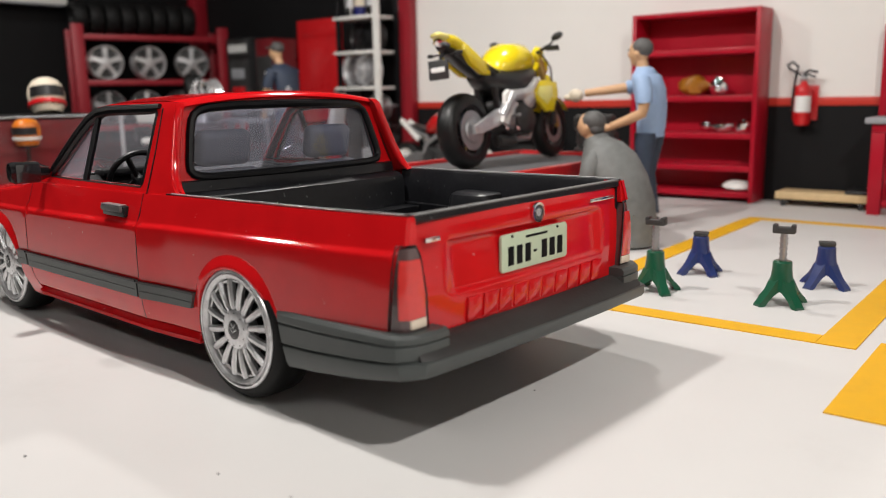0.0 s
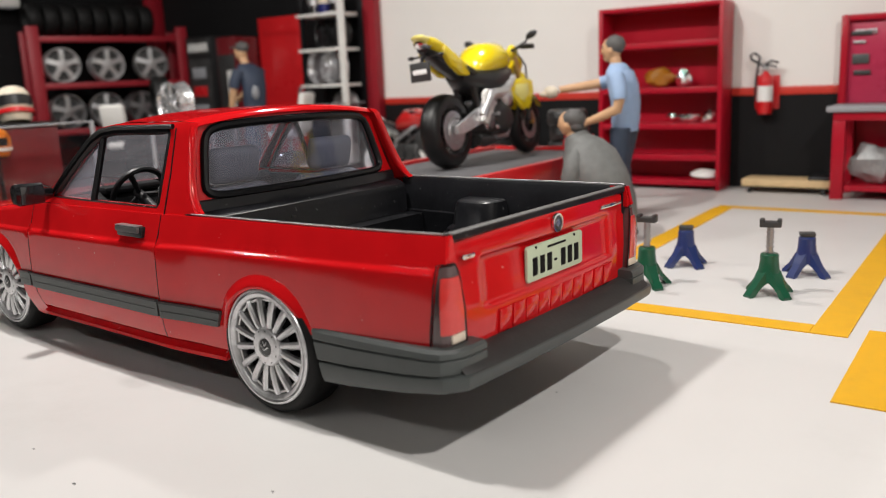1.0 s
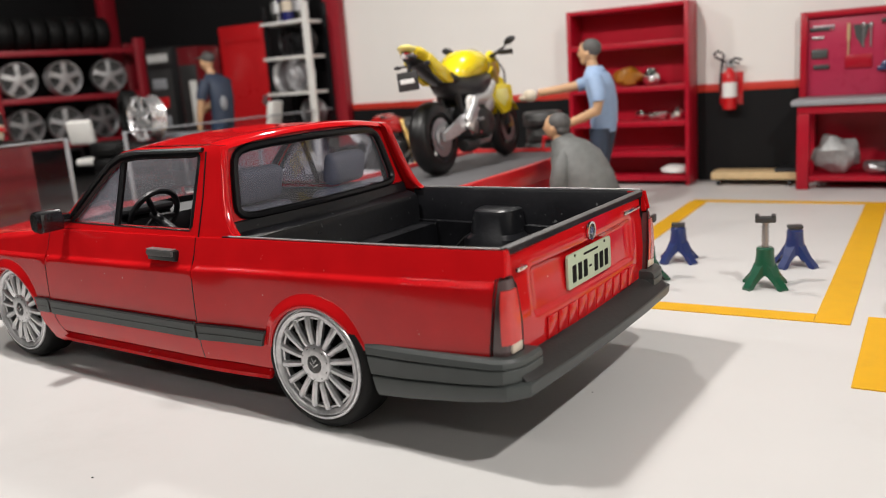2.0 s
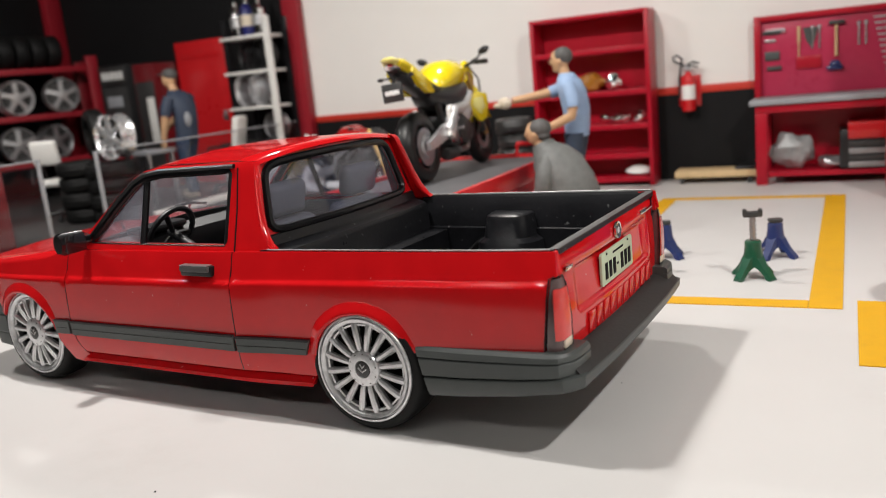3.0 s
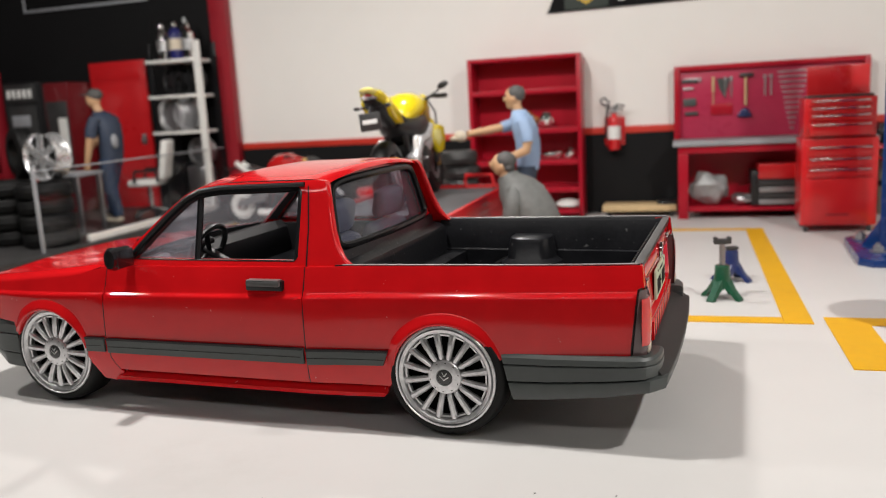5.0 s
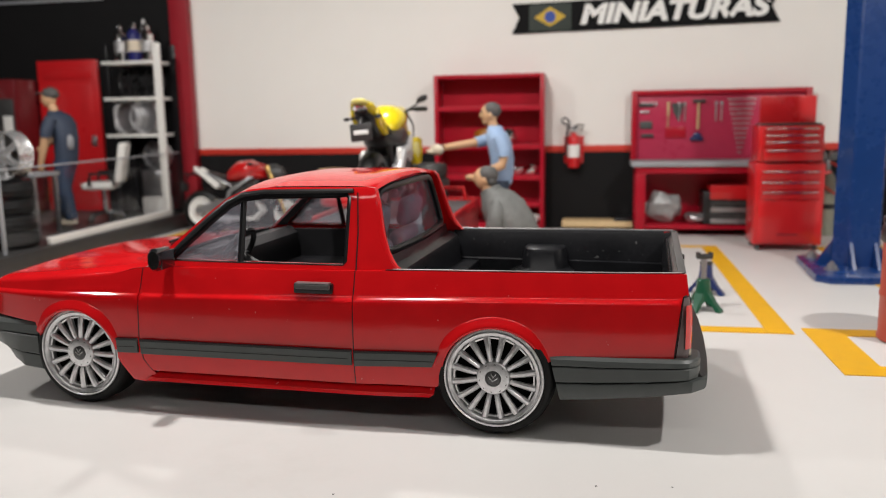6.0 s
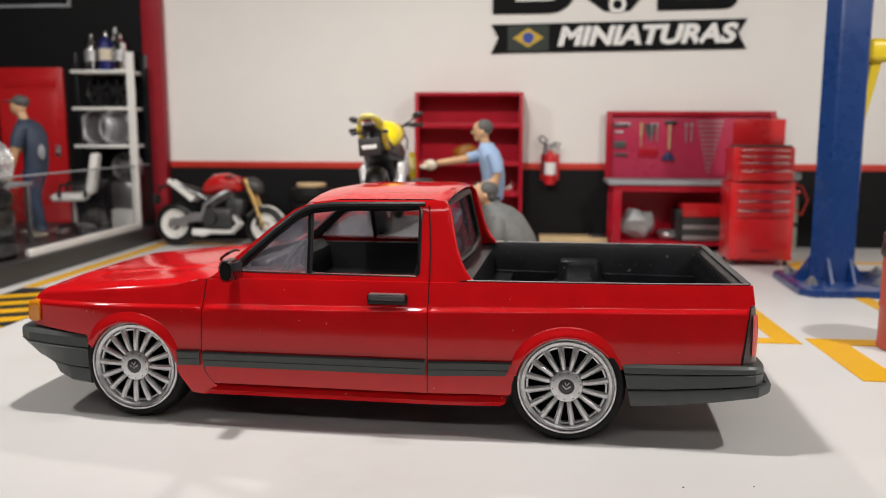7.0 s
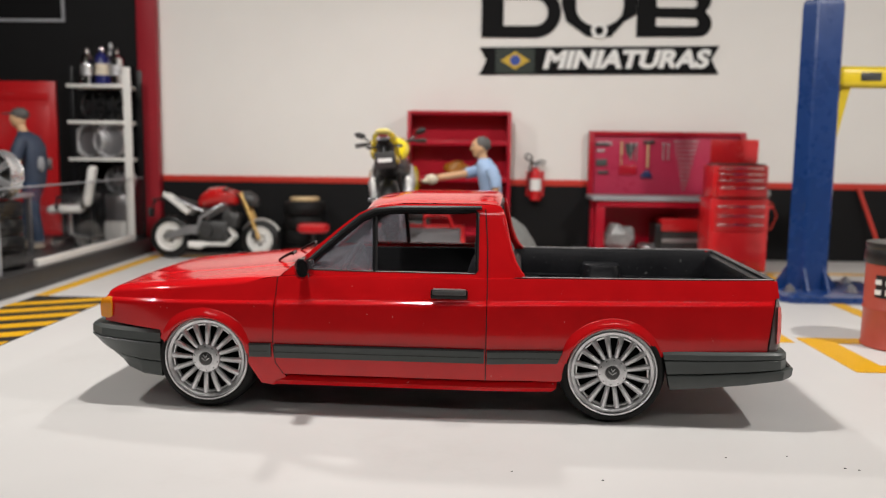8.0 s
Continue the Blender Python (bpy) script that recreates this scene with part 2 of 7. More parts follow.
FLAG_GREEN = material("green print", (0.006, 0.016, 0.009), 0.5, vary=0.05)
FLAG_YELLOW = material("yellow print", (0.55, 0.36, 0.02), 0.5, vary=0.05)
FLAG_BLUE = material("blue print", (0.02, 0.06, 0.32), 0.5, vary=0.05)


# ---- building blocks ----
from mathutils import geometry


def thing(name, m, label, category, group="", kind=""):
    """An empty at a thing's base, at a full-size pose m."""
    ob = new(name)
    ob.empty_display_size = 0.005
    ob.matrix_world = Matrix.Translation(m.translation * S) @ m.to_3x3().to_4x4()
    return tagged(ob, label, category, group, kind)


def part(name, bm, mat, parent=None, label="", sharp=35, smooth=True):
    """One mesh object from a bmesh in full-size metres, in its parent's space."""
    bmesh.ops.remove_doubles(bm, verts=bm.verts, dist=1e-5)
    bmesh.ops.recalc_face_normals(bm, faces=bm.faces)
    bmesh.ops.scale(bm, vec=(S, S, S), verts=bm.verts)
    limit = radians(sharp)
    for f in bm.faces:
        f.smooth = smooth
    for e in bm.edges:
        if len(e.link_faces) == 2 and e.calc_face_angle(0) > limit:
            e.smooth = False
    data = bpy.data.meshes.new(name)
    bm.to_mesh(data)
    bm.free()
    for one in mat if isinstance(mat, (list, tuple)) else [mat]:
        data.materials.append(one)
    ob = new(name, data)
    if parent:
        ob.parent = parent
    return tagged(ob, label)


def solo(name, bm, mat, m, label, category, group="", kind="", sharp=35):
    """A thing of one mesh, at a full-size pose."""
    ob = part(name, bm, mat, None, "", sharp)
    ob.matrix_world = Matrix.Translation(m.translation * S) @ m.to_3x3().to_4x4()
    return tagged(ob, label, category, group, kind)


def again(name, source, parent, m, label=""):
    """Another object on the same mesh, at a full-size pose in its parent's space."""
    ob = new(name, source.data)
    ob.parent = parent
    ob.matrix_basis = Matrix.Translation(m.translation * S) @ m.to_3x3().to_4x4()
    return tagged(ob, label)


def mesh():
    return bmesh.new()


def box(bm, lo, hi, bevel=0.0, m=None, seg=2):
    c = [(a + b) / 2 for a, b in zip(lo, hi)]
    s = [abs(b - a) for a, b in zip(lo, hi)]
    got = bmesh.ops.create_cube(bm, size=1, matrix=(m or Matrix()) @ Matrix.LocRotScale(c, None, s))
    if bevel:
        edges = list({e for v in got["verts"] for e in v.link_edges})
        bmesh.ops.bevel(bm, geom=edges, offset=min(bevel, min(s) * 0.45), segments=seg, profile=0.5, affect="EDGES")
    return bm


def rod(bm, a, b, r, r2=None, seg=12, caps=True):
    a, b = Vector(a), Vector(b)
    d = b - a
    m = Matrix.Translation((a + b) / 2) @ d.to_track_quat("Z", "Y").to_matrix().to_4x4()
    bmesh.ops.create_cone(bm, cap_ends=caps, segments=seg, radius1=r, radius2=r if r2 is None else r2, depth=d.length, matrix=m)
    return bm


def ball(bm, c, r, m=None, seg=14):
    r = (r, r, r) if isinstance(r, (int, float)) else r
    bmesh.ops.create_uvsphere(bm, u_segments=seg, v_segments=max(6, seg // 2 + 1), radius=1, matrix=Matrix.Translation(c) @ (m or Matrix()) @ Matrix.Diagonal((*r, 1)))
    return bm


def tube(bm, points, r, seg=8, closed=False):
    """A round tube along points; r may be one radius or one for each point."""
    pts = [Vector(p) for p in points]
    n = len(pts)
    rs = r if isinstance(r, (list, tuple)) else [r] * n
    rings, up = [], None
    for i, p in enumerate(pts):
        d = (pts[(i + 1) % n] - pts[i - 1]) if closed else (pts[min(i + 1, n - 1)] - pts[max(i - 1, 0)])
        d.normalize()
        if up is None:
            up = d.orthogonal().normalized()
        up = (up - d * up.dot(d)).normalized()
        side = d.cross(up)
        rings.append([bm.verts.new(p + (up * math.cos(2 * math.pi * k / seg) + side * math.sin(2 * math.pi * k / seg)) * rs[i]) for k in range(seg)])
    for i in range(n if closed else n - 1):
        a, b = rings[i], rings[(i + 1) % n]
        for k in range(seg):
            bm.faces.new((a[k], a[(k + 1) % seg], b[(k + 1) % seg], b[k]))
    if not closed:
        bm.faces.new(rings[0][::-1])
        bm.faces.new(rings[-1])
    return bm


def loft(bm, rings, closed=True, caps=True):
    """Skin through rings of equally many points."""
    rows = [[bm.verts.new(p) for p in ring] for ring in rings]
    n = len(rows[0])
    for a, b in zip(rows, rows[1:]):
        for k in range(n if closed else n - 1):
            bm.faces.new((a[k], a[(k + 1) % n], b[(k + 1) % n], b[k]))
    if caps and closed:
        bm.faces.new(rows[0][::-1])
        bm.faces.new(rows[-1])
    return bm


def lathe(bm, profile, m=None, seg=40):
    """Turn a profile of (radius, height) about z; closed where the radius is zero."""
    m = m or Matrix()
    rows = [[bm.verts.new(m @ Vector((r * math.cos(2 * math.pi * k / seg), r * math.sin(2 * math.pi * k / seg), h))) for k in range(seg)] if r > 1e-6 else [bm.verts.new(m @ Vector((0, 0, h)))] for r, h in profile]
    for a, b in zip(rows, rows[1:]):
        for k in range(seg):
            j = (k + 1) % seg
            if len(a) == 1 and len(b) == 1:
                continue
            if len(a) == 1:
                bm.faces.new((a[0], b[j], b[k]))
            elif len(b) == 1:
                bm.faces.new((a[k], a[j], b[0]))
            else:
                bm.faces.new((a[k], a[j], b[j], b[k]))
    return bm


def prism(bm, outline, depth, m=None, bevel=0.0):
    """A flat outline in x and y, pulled up by depth along z."""
    m = m or Matrix()
    low = [bm.verts.new(m @ Vector((x, y, 0))) for x, y in outline]
    face = bm.faces.new(low)
    got = bmesh.ops.extrude_face_region(bm, geom=[face])
    top = [v for v in got["geom"] if isinstance(v, bmesh.types.BMVert)]
    bmesh.ops.translate(bm, verts=top, vec=m.to_3x3() @ Vector((0, 0, depth)))
    if bevel:
        edges = [e for e in got["geom"] if isinstance(e, bmesh.types.BMEdge)]
        bmesh.ops.bevel(bm, geom=edges, offset=bevel, segments=2, profile=0.5, affect="EDGES")
    return bm


def inside(p, poly):
    hit = False
    for (x1, y1), (x2, y2) in zip(poly, poly[1:] + poly[:1]):
        if (y1 > p[1]) != (y2 > p[1]) and p[0] < (x2 - x1) * (p[1] - y1) / (y2 - y1) + x1:
            hit = not hit
    return hit


def dense(poly, step):
    out = []
    for (x1, y1), (x2, y2) in zip(poly, poly[1:] + poly[:1]):
        n = max(1, round(math.hypot(x2 - x1, y2 - y1) / step))
        out += [(x1 + (x2 - x1) * k / n, y1 + (y2 - y1) * k / n) for k in range(n)]
    return out


def arc(cx, cy, r, a0, a1, n=14):
    return [(cx + r * math.cos(radians(a0 + (a1 - a0) * k / n)), cy + r * math.sin(radians(a0 + (a1 - a0) * k / n))) for k in range(n + 1)]


def sheet(bm, outline, shape, back, holes=(), step=0.05, rows=()):
    """A plate cut to a flat outline (u, v) with holes, bent by shape(u, v) -> place, with back(u, v) as its inner side."""
    loops = [dense(p, step) for p in (outline, *holes)]
    pts, edges = [], []
    for loop in loops:
        first = len(pts)
        pts += loop
        edges += [(first + k, first + (k + 1) % len(loop)) for k in range(len(loop))]
    rim = np.array(pts)
    us, vs = [p[0] for p in loops[0]], [p[1] for p in loops[0]]
    levels = sorted({round(min(vs) + step * k, 5) for k in range(1, int((max(vs) - min(vs)) / step) + 1)} | {r for r in rows if min(vs) < r < max(vs)})
    for v in levels:
        for k in range(int((max(us) - min(us)) / step) + 1):
            p = (min(us) + step * (k + 0.5), v)
            if inside(p, loops[0]) and not any(inside(p, h) for h in loops[1:]) and np.min(np.hypot(rim[:, 0] - p[0], rim[:, 1] - p[1])) > step * 0.35:
                pts.append(p)
    got = geometry.delaunay_2d_cdt([Vector(p) for p in pts], edges, [], 1, 1e-6)
    verts, faces = got[0], got[2]
    keep = []
    for f in faces:
        c = [sum(verts[i][k] for i in f) / len(f) for k in (0, 1)]
        if inside(c, loops[0]) and not any(inside(c, h) for h in loops[1:]):
            keep.append(f)
    front = {i: bm.verts.new(shape(*verts[i])) for f in keep for i in f}
    rear = {i: bm.verts.new(back(*verts[i])) for i in front}
    count = {}
    for f in keep:
        bm.faces.new([front[i] for i in f])
        bm.faces.new([rear[i] for i in reversed(f)])
        for a, b in zip(f, [*f[1:], f[0]]):
            count[(a, b)] = 1
    for a, b in count:
        if (b, a) not in count:
            bm.faces.new((front[b], front[a], rear[a], rear[b]))
    return bm


def smooth_step(a, b, x):
    t = min(1.0, max(0.0, (x - a) / (b - a)))
    return t * t * (3 - 2 * t)


def graph(points, x):
    """A value between the listed (x, value) pairs."""
    if x <= points[0][0]:
        return points[0][1]
    for (a, u), (b, v) in zip(points, points[1:]):
        if x <= b:
            return u + (v - u) * (x - a) / (b - a)
    return points[-1][1]


def writing(text, size, depth, m, name, mat, parent, shear=0.0, bold=0.0, label="", width=None):
    """Raised letters as a mesh, in full-size metres."""
    curve = bpy.data.curves.new("letters", "FONT")
    curve.body, curve.size, curve.extrude, curve.shear, curve.offset = text, size, depth / 2, shear, bold
    curve.align_x, curve.align_y = "CENTER", "CENTER"
    made = bpy.data.objects.new("letters", curve)
    data = bpy.data.meshes.new_from_object(made)
    bpy.data.objects.remove(made)
    stretch = width / max(0.01, max(v.co.x for v in data.vertices) - min(v.co.x for v in data.vertices)) if width else 1
    for v in data.vertices:
        v.co = (m @ Vector((v.co.x * stretch, v.co.y, v.co.z))) * S
    data.materials.append(mat)
    ob = new(name, data)
    ob.parent = parent
    return tagged(ob, label)


# ---- the setting ----
LEFT, RIGHT, NEAR, BACK, TOP = -12.2, 6.5, -12.0, 10.05, 16.4
DECK = 0.22  # height of the raised deck
AT = pose(0, 0, 0)
FLOOR_EDGE = 0.35  # unseen edge, set to bound the floor's reflection in the paint; dark table beyond
solo("ground", box(mesh(), (LEFT - 0.3, NEAR - 0.3, -0.30), (RIGHT + 0.3, BACK + 0.3, -0.151)), ROOM_FLOOR, AT, "dark table top under the model garage", "table top", kind="structure")
solo("floor", box(mesh(), (LEFT - 0.3, FLOOR_EDGE, -0.15), (RIGHT + 0.3, BACK + 0.3, 0)), WHITE_FLOOR, AT, "smooth white floor of the model garage with faint smudges", "floor", kind="structure")
# added cover closing the scene; its grey sets how much light bounces back
solo("ceiling", box(mesh(), (LEFT - 0.3, NEAR - 0.3, TOP), (RIGHT + 0.3, BACK + 0.3, TOP + 0.15)), CEILING, AT, "unseen grey cover over the model, toned for bounced light", "ceiling", kind="structure")
POST_X = -7.15
WALL_TOP = 5.6  # the model's own walls end here; dark walls added above cut bounced light
solo("wall_back", box(mesh(), (POST_X, BACK, 0), (RIGHT, BACK + 0.25, WALL_TOP)), WALL_WHITE, AT, "off-white back wall above a black wainscot", "wall", kind="structure")
solo("wainscot", box(mesh(), (POST_X + 0.1, BACK - 0.02, 0), (RIGHT, BACK - 0.002, 1.05)), WALL_BLACK, AT, "matt black lower band of the back wall", "wainscot", kind="structure")
solo("trim", box(mesh(), (POST_X + 0.1, BACK - 0.03, 1.05), (RIGHT, BACK - 0.002, 1.14), 0.004), STRIPE_RED, AT, "thin red stripe along the top of the black wainscot", "wall stripe", kind="structure")
solo("wall_black", box(mesh(), (LEFT, BACK, 0), (POST_X, BACK + 0.25, TOP)), WALL_BLACK, AT, "matt black back wall behind the raised deck", "wall", kind="structure")
solo("wall_left", box(mesh(), (LEFT - 0.25, NEAR, -0.15), (LEFT, BACK + 0.25, TOP)), WALL_BLACK, AT, "matt black side wall behind the tyre rack", "wall", kind="structure")
solo("wall_upper_back", box(mesh(), (POST_X, BACK + 0.05, WALL_TOP + 0.002), (RIGHT, BACK + 0.25, TOP)), WALL_DIM, AT, "unseen dark wall above the model, added to cut bounced light", "wall", kind="structure")
solo("wall_upper_right", box(mesh(), (RIGHT, NEAR, WALL_TOP + 0.002), (RIGHT + 0.25, BACK + 0.25, TOP)), WALL_DIM, AT, "unseen dark wall above the model, added to cut bounced light", "wall", kind="structure")
solo("wall_right", box(mesh(), (RIGHT, NEAR, -0.15), (RIGHT + 0.25, BACK + 0.25, WALL_TOP)), WALL_WHITE, AT, "plain off-white side wall", "wall", kind="structure")
# unseen wall, dark so that the car's side has little to reflect
solo("wall_front", box(mesh(), (LEFT, NEAR - 0.25, -0.15), (RIGHT, NEAR, TOP)), WALL_DIM, AT, "unseen dark wall behind the viewer, standing in for the unlit room", "wall", kind="structure")
solo("corner_post", box(mesh(), (POST_X - 0.14, BACK - 0.16, 0), (POST_X + 0.14, BACK - 0.003, TOP), 0.02), POST_RED, AT, "crimson painted post between the white and black walls", "post", kind="structure")
solo("corner_post", box(mesh(), (LEFT + 0.004, BACK - 0.30, DECK), (LEFT + 0.18, BACK - 0.004, TOP), 0.02), POST_RED, AT, "crimson painted post in the corner of the black walls", "post", kind="structure")
solo("deck", box(mesh(), (LEFT, 2.0, 0), (-7.15, BACK - 0.004, DECK), 0.01), DARK_FLOOR, AT, "low charcoal deck along the black walls", "raised floor", kind="structure")

TAPE = 0.006


def marking(x0, y0, x1, y1, label="yellow tape line on the white floor"):
    solo("floor_marking", box(mesh(), (x0, y0, 0.0005), (x1, y1, TAPE)), YELLOW_TAPE, AT, label, "floor marking", kind="structure")


# parking square
marking(-1.10, 4.69, 0.0, 4.84)
marking(0.003, 4.69, 0.185, 8.62)
marking(-1.60, 8.50, 0.0, 8.62)
solo("floor_marking", prism(mesh(), [(-1.60, 4.69), (-1.43, 4.69), (-1.45, 8.49), (-1.62, 8.49)], TAPE), YELLOW_TAPE, AT, "yellow tape line on the white floor", "floor marking", kind="structure")
marking(-1.43, 4.69, -1.10, 4.84)
# drum square
marking(0.262, 3.775, 0.52, 4.86)
marking(0.52, 4.68, 1.75, 4.86)
marking(0.52, 3.775, 1.75, 3.97)
marking(1.56, 3.97, 1.75, 4.68)
# lift bay
marking(1.27, 4.95, 1.42, 8.62)
marking(1.42, 8.62, 4.2, 8.74)
# line along the deck
marking(-6.98, 6.25, -6.84, 9.45)
marking(-6.98, 9.45, -5.9, 9.57)

# black and yellow hazard field in front of the deck's entrance
solo("hazard_field", box(mesh(), (-6.95, 3.2, 0.0005), (-6.12, 6.2, TAPE)), BLACK_TAPE, AT, "black field of a hazard-striped floor strip", "floor marking", kind="structure")
for k in range(-4, 9):
    bm = mesh()
    x0, x1, y = -6.95, -6.12, 3.2 + 0.40 * k
    pts = [(x0, y), (x1, y + 0.42), (x1, y + 0.62), (x0, y + 0.20)]
    pts = [(a, min(6.2, max(3.2, b))) for a, b in pts]
    if max(p[1] for p in pts) - min(p[1] for p in pts) > 0.05 and len(set(pts)) == 4:
        solo("hazard_stripe", prism(bm, pts, 0.004, pose(0, 0, TAPE)), YELLOW_TAPE, AT, "diagonal yellow stripe on the black hazard strip", "floor marking", kind="structure")

# a few dark crumbs on the white floor
bm = mesh()
dice = random.Random(5)
for x, y in [(-0.77, 3.34), (-2.31, 1.82), (-0.66, 1.95), (-0.60, 1.93)] + [(dice.uniform(-5.5, 0.3), dice.uniform(0.4, 2.2)) for k in range(3)]:
    r = dice.uniform(0.003, 0.006)
    box(bm, (x - r, y - r * 0.6, 0.0003), (x + r, y + r * 0.6, 0.003))
solo("dust_specks", bm, DARK_STEEL, AT, "few tiny dark crumbs lying on the white floor", "dust", kind="stuff")


# ---- the pickup: x runs to its tail from the front axle, y to its far side from the middle, z up ----
CAR = Matrix.Translation((-4.063 + 0.82 * math.sin(radians(3.57)), 2.688 + 0.82 * math.cos(radians(3.57)), 0)) @ pose(0, 0, 0, 0, 0, -3.57)
car = thing("pickup_truck", CAR, "glossy red model pickup with charcoal bumpers and silver wheels", "pickup truck")
AXLE_F, AXLE_R, HUB_Z = 0.0, 2.358, 0.305
SIDE = [(0.14, 0.745), (0.20, 0.765), (0.26, 0.785), (0.34, 0.7945), (0.42, 0.798), (0.47, 0.7985), (0.52, 0.7982), (0.57, 0.7975), (0.61, 0.7968), (0.64, 0.7962), (0.655, 0.7958), (0.663, 0.7945), (0.668, 0.7905), (0.673, 0.7835), (0.679, 0.7765), (0.688, 0.7735), (0.72, 0.765), (0.78, 0.749), (0.815, 0.737), (0.835, 0.722), (0.85, 0.706)]


def crease(x):
    return graph([(-0.7, 0.635), (0.43, 0.660), (1.65, 0.680), (3.3, 0.712)], x)


def warp(x, z):
    return z - (crease(x) - 0.672) * smooth_step(0.35, 0.6, z)


def unwarp(x, v):
    z = v
    for k in range(6):
        z = v + (crease(x) - 0.672) * smooth_step(0.35, 0.6, z)
    return z


def bulge(x):
    """The doors and front wings stand wider than the tail."""
    return graph([(-0.7, 0.0), (-0.3, 0.035), (0.0, 0.055), (0.4, 0.066), (1.65, 0.056), (1.85, 0.036), (2.1, 0.026), (2.5, 0.014), (3.0, 0.0)], x)


def half_width(x, z):
    w = graph(SIDE, z - (crease(x) - 0.672) * smooth_step(0.35, 0.6, z)) + bulge(x)
    if x < -0.1:
        w -= 0.055 * ((-0.1 - x) / 0.55) ** 2
    if x > 2.8:
        w -= 0.03 * ((x - 2.8) / 0.48) ** 2
    return w


def body_sheet(outline, side, thick=0.02, step=0.04, lift=0.0, width=half_width, holes=(), rows=(0.50, 0.53, 0.56, 0.59, 0.62, 0.64, 0.655, 0.662, 0.667, 0.671, 0.675, 0.679, 0.686)):
    bm = mesh()
    if width is half_width:
        flat = [(x, warp(x, z)) for x, z in dense(outline, 0.05)]
        return sheet(bm, flat, lambda x, v: (x, side * (width(x, unwarp(x, v)) + lift), unwarp(x, v)), lambda x, v: (x, side * (width(x, unwarp(x, v)) + lift - thick), unwarp(x, v)), holes, step, rows)
    return sheet(bm, outline, lambda x, z: (x, side * (width(x, z) + lift), z), lambda x, z: (x, side * (width(x, z) + lift - thick), z), holes, step, rows)


def arch(axle, r, a0, a1):
    return arc(axle, HUB_Z - 0.012, r, a0, a1, 22)


RAIL = [(1.65, 0.815), (1.86, 0.818), (2.6, 0.824), (3.255, 0.832)]
FENDER = [(-0.645, 0.50), (-0.65, 0.60), (-0.642, 0.650), (-0.59, 0.668), (-0.2, 0.703), (0.15, 0.738), (0.25, 0.757), (0.32, 0.779), (0.40, 0.797), (0.428, 0.800), (0.418, 0.60), (0.411, 0.42), (0.423, 0.303), (0.466, 0.235), (0.484, 0.218), (0.41, 0.160), (0.33, 0.170), (0.262, 0.30)] + arch(AXLE_F, 0.268, 0, 158)[1:] + [(-0.275, 0.47)]
DOOR = [(0.433, 0.800), (0.423, 0.60), (0.416, 0.42), (0.428, 0.305), (0.470, 0.235), (1.641, 0.235), (1.643, 0.815), (0.62, 0.806)]
QUARTER = [(1.648, 0.815), (1.86, 0.818), (2.6, 0.824), (3.262, 0.832), (3.272, 0.74), (3.247, 0.728), (3.213, 0.47), (3.216, 0.435), (2.645, 0.42)] + arch(AXLE_R, 0.270, 24, 182) + [(2.07, 0.235), (1.646, 0.235)]
SILL = [(0.40, 0.165), (0.485, 0.222), (1.90, 0.222), (1.955, 0.238), (1.985, 0.275), (2.000, 0.332), (2.072, 0.336), (2.060, 0.260), (2.046, 0.190), (2.020, 0.168)]


def sill_width(x, z):
    return 0.80 + 0.6 * bulge(x) * smooth_step(2.1, 1.8, x) - 0.03 * smooth_step(0.200, 0.222, z) * smooth_step(2.07, 2.03, x) - 0.02 * smooth_step(0.18, 0.165, z)


CABIN_SIDE = [(0.44, 0.802), (0.62, 0.955), (0.80, 1.105), (0.885, 1.168), (0.97, 1.205), (1.10, 1.222), (1.66, 1.228), (1.705, 1.222), (1.721, 1.200), (1.730, 1.160), (1.738, 1.120), (1.747, 1.080), (1.757, 1.035), (1.768, 0.990), (1.781, 0.948), (1.796, 0.908), (1.814, 0.872), (1.836, 0.842), (1.866, 0.820), (1.65, 0.813), (0.62, 0.806)]
WINDOW = [(0.575, 0.838), (0.70, 0.955), (0.80, 1.045), (0.905, 1.130), (0.985, 1.165), (1.10, 1.180), (1.565, 1.188), (1.578, 1.17), (1.582, 0.86), (1.572, 0.838)]


def cabin_width(x, z):
    w = graph([(0.80, 0.730), (0.84, 0.718), (1.20, 0.622), (1.23, 0.600)], z)
    return w - 0.02 * smooth_step(0.9, 0.45, x) + bulge(x) * graph([(0.80, 0.95), (1.2, 0.5)], z)


def flare(axle, side, a0, a1):
    bm, rings = mesh(), []
    n = 40
    for k in range(n + 1):
        a = radians(a0 + (a1 - a0) * k / n)
        ease = smooth_step(0, 0.30, k / n) * smooth_step(1, 0.80, k / n)
        ring = []
        for r, o in ((0.262, -0.03), (0.262, 0.014), (0.266, 0.019), (0.276, 0.020), (0.290, 0.017), (0.304, 0.012), (0.318, 0.007), (0.332, 0.003), (0.344, -0.001), (0.350, -0.006), (0.345, -0.03)):
            rr = 0.262 + (r - 0.262) * (0.50 + 0.24 * ease)
            x, z = axle + rr * math.cos(a), HUB_Z - 0.012 + rr * math.sin(a)
            ring.append((x, side * (half_width(x, max(0.3, z)) + (o if o < 0 else o * (0.35 + 0.65 * ease))), z))
        rings.append(ring)
    loft(bm, rings)
    return bm


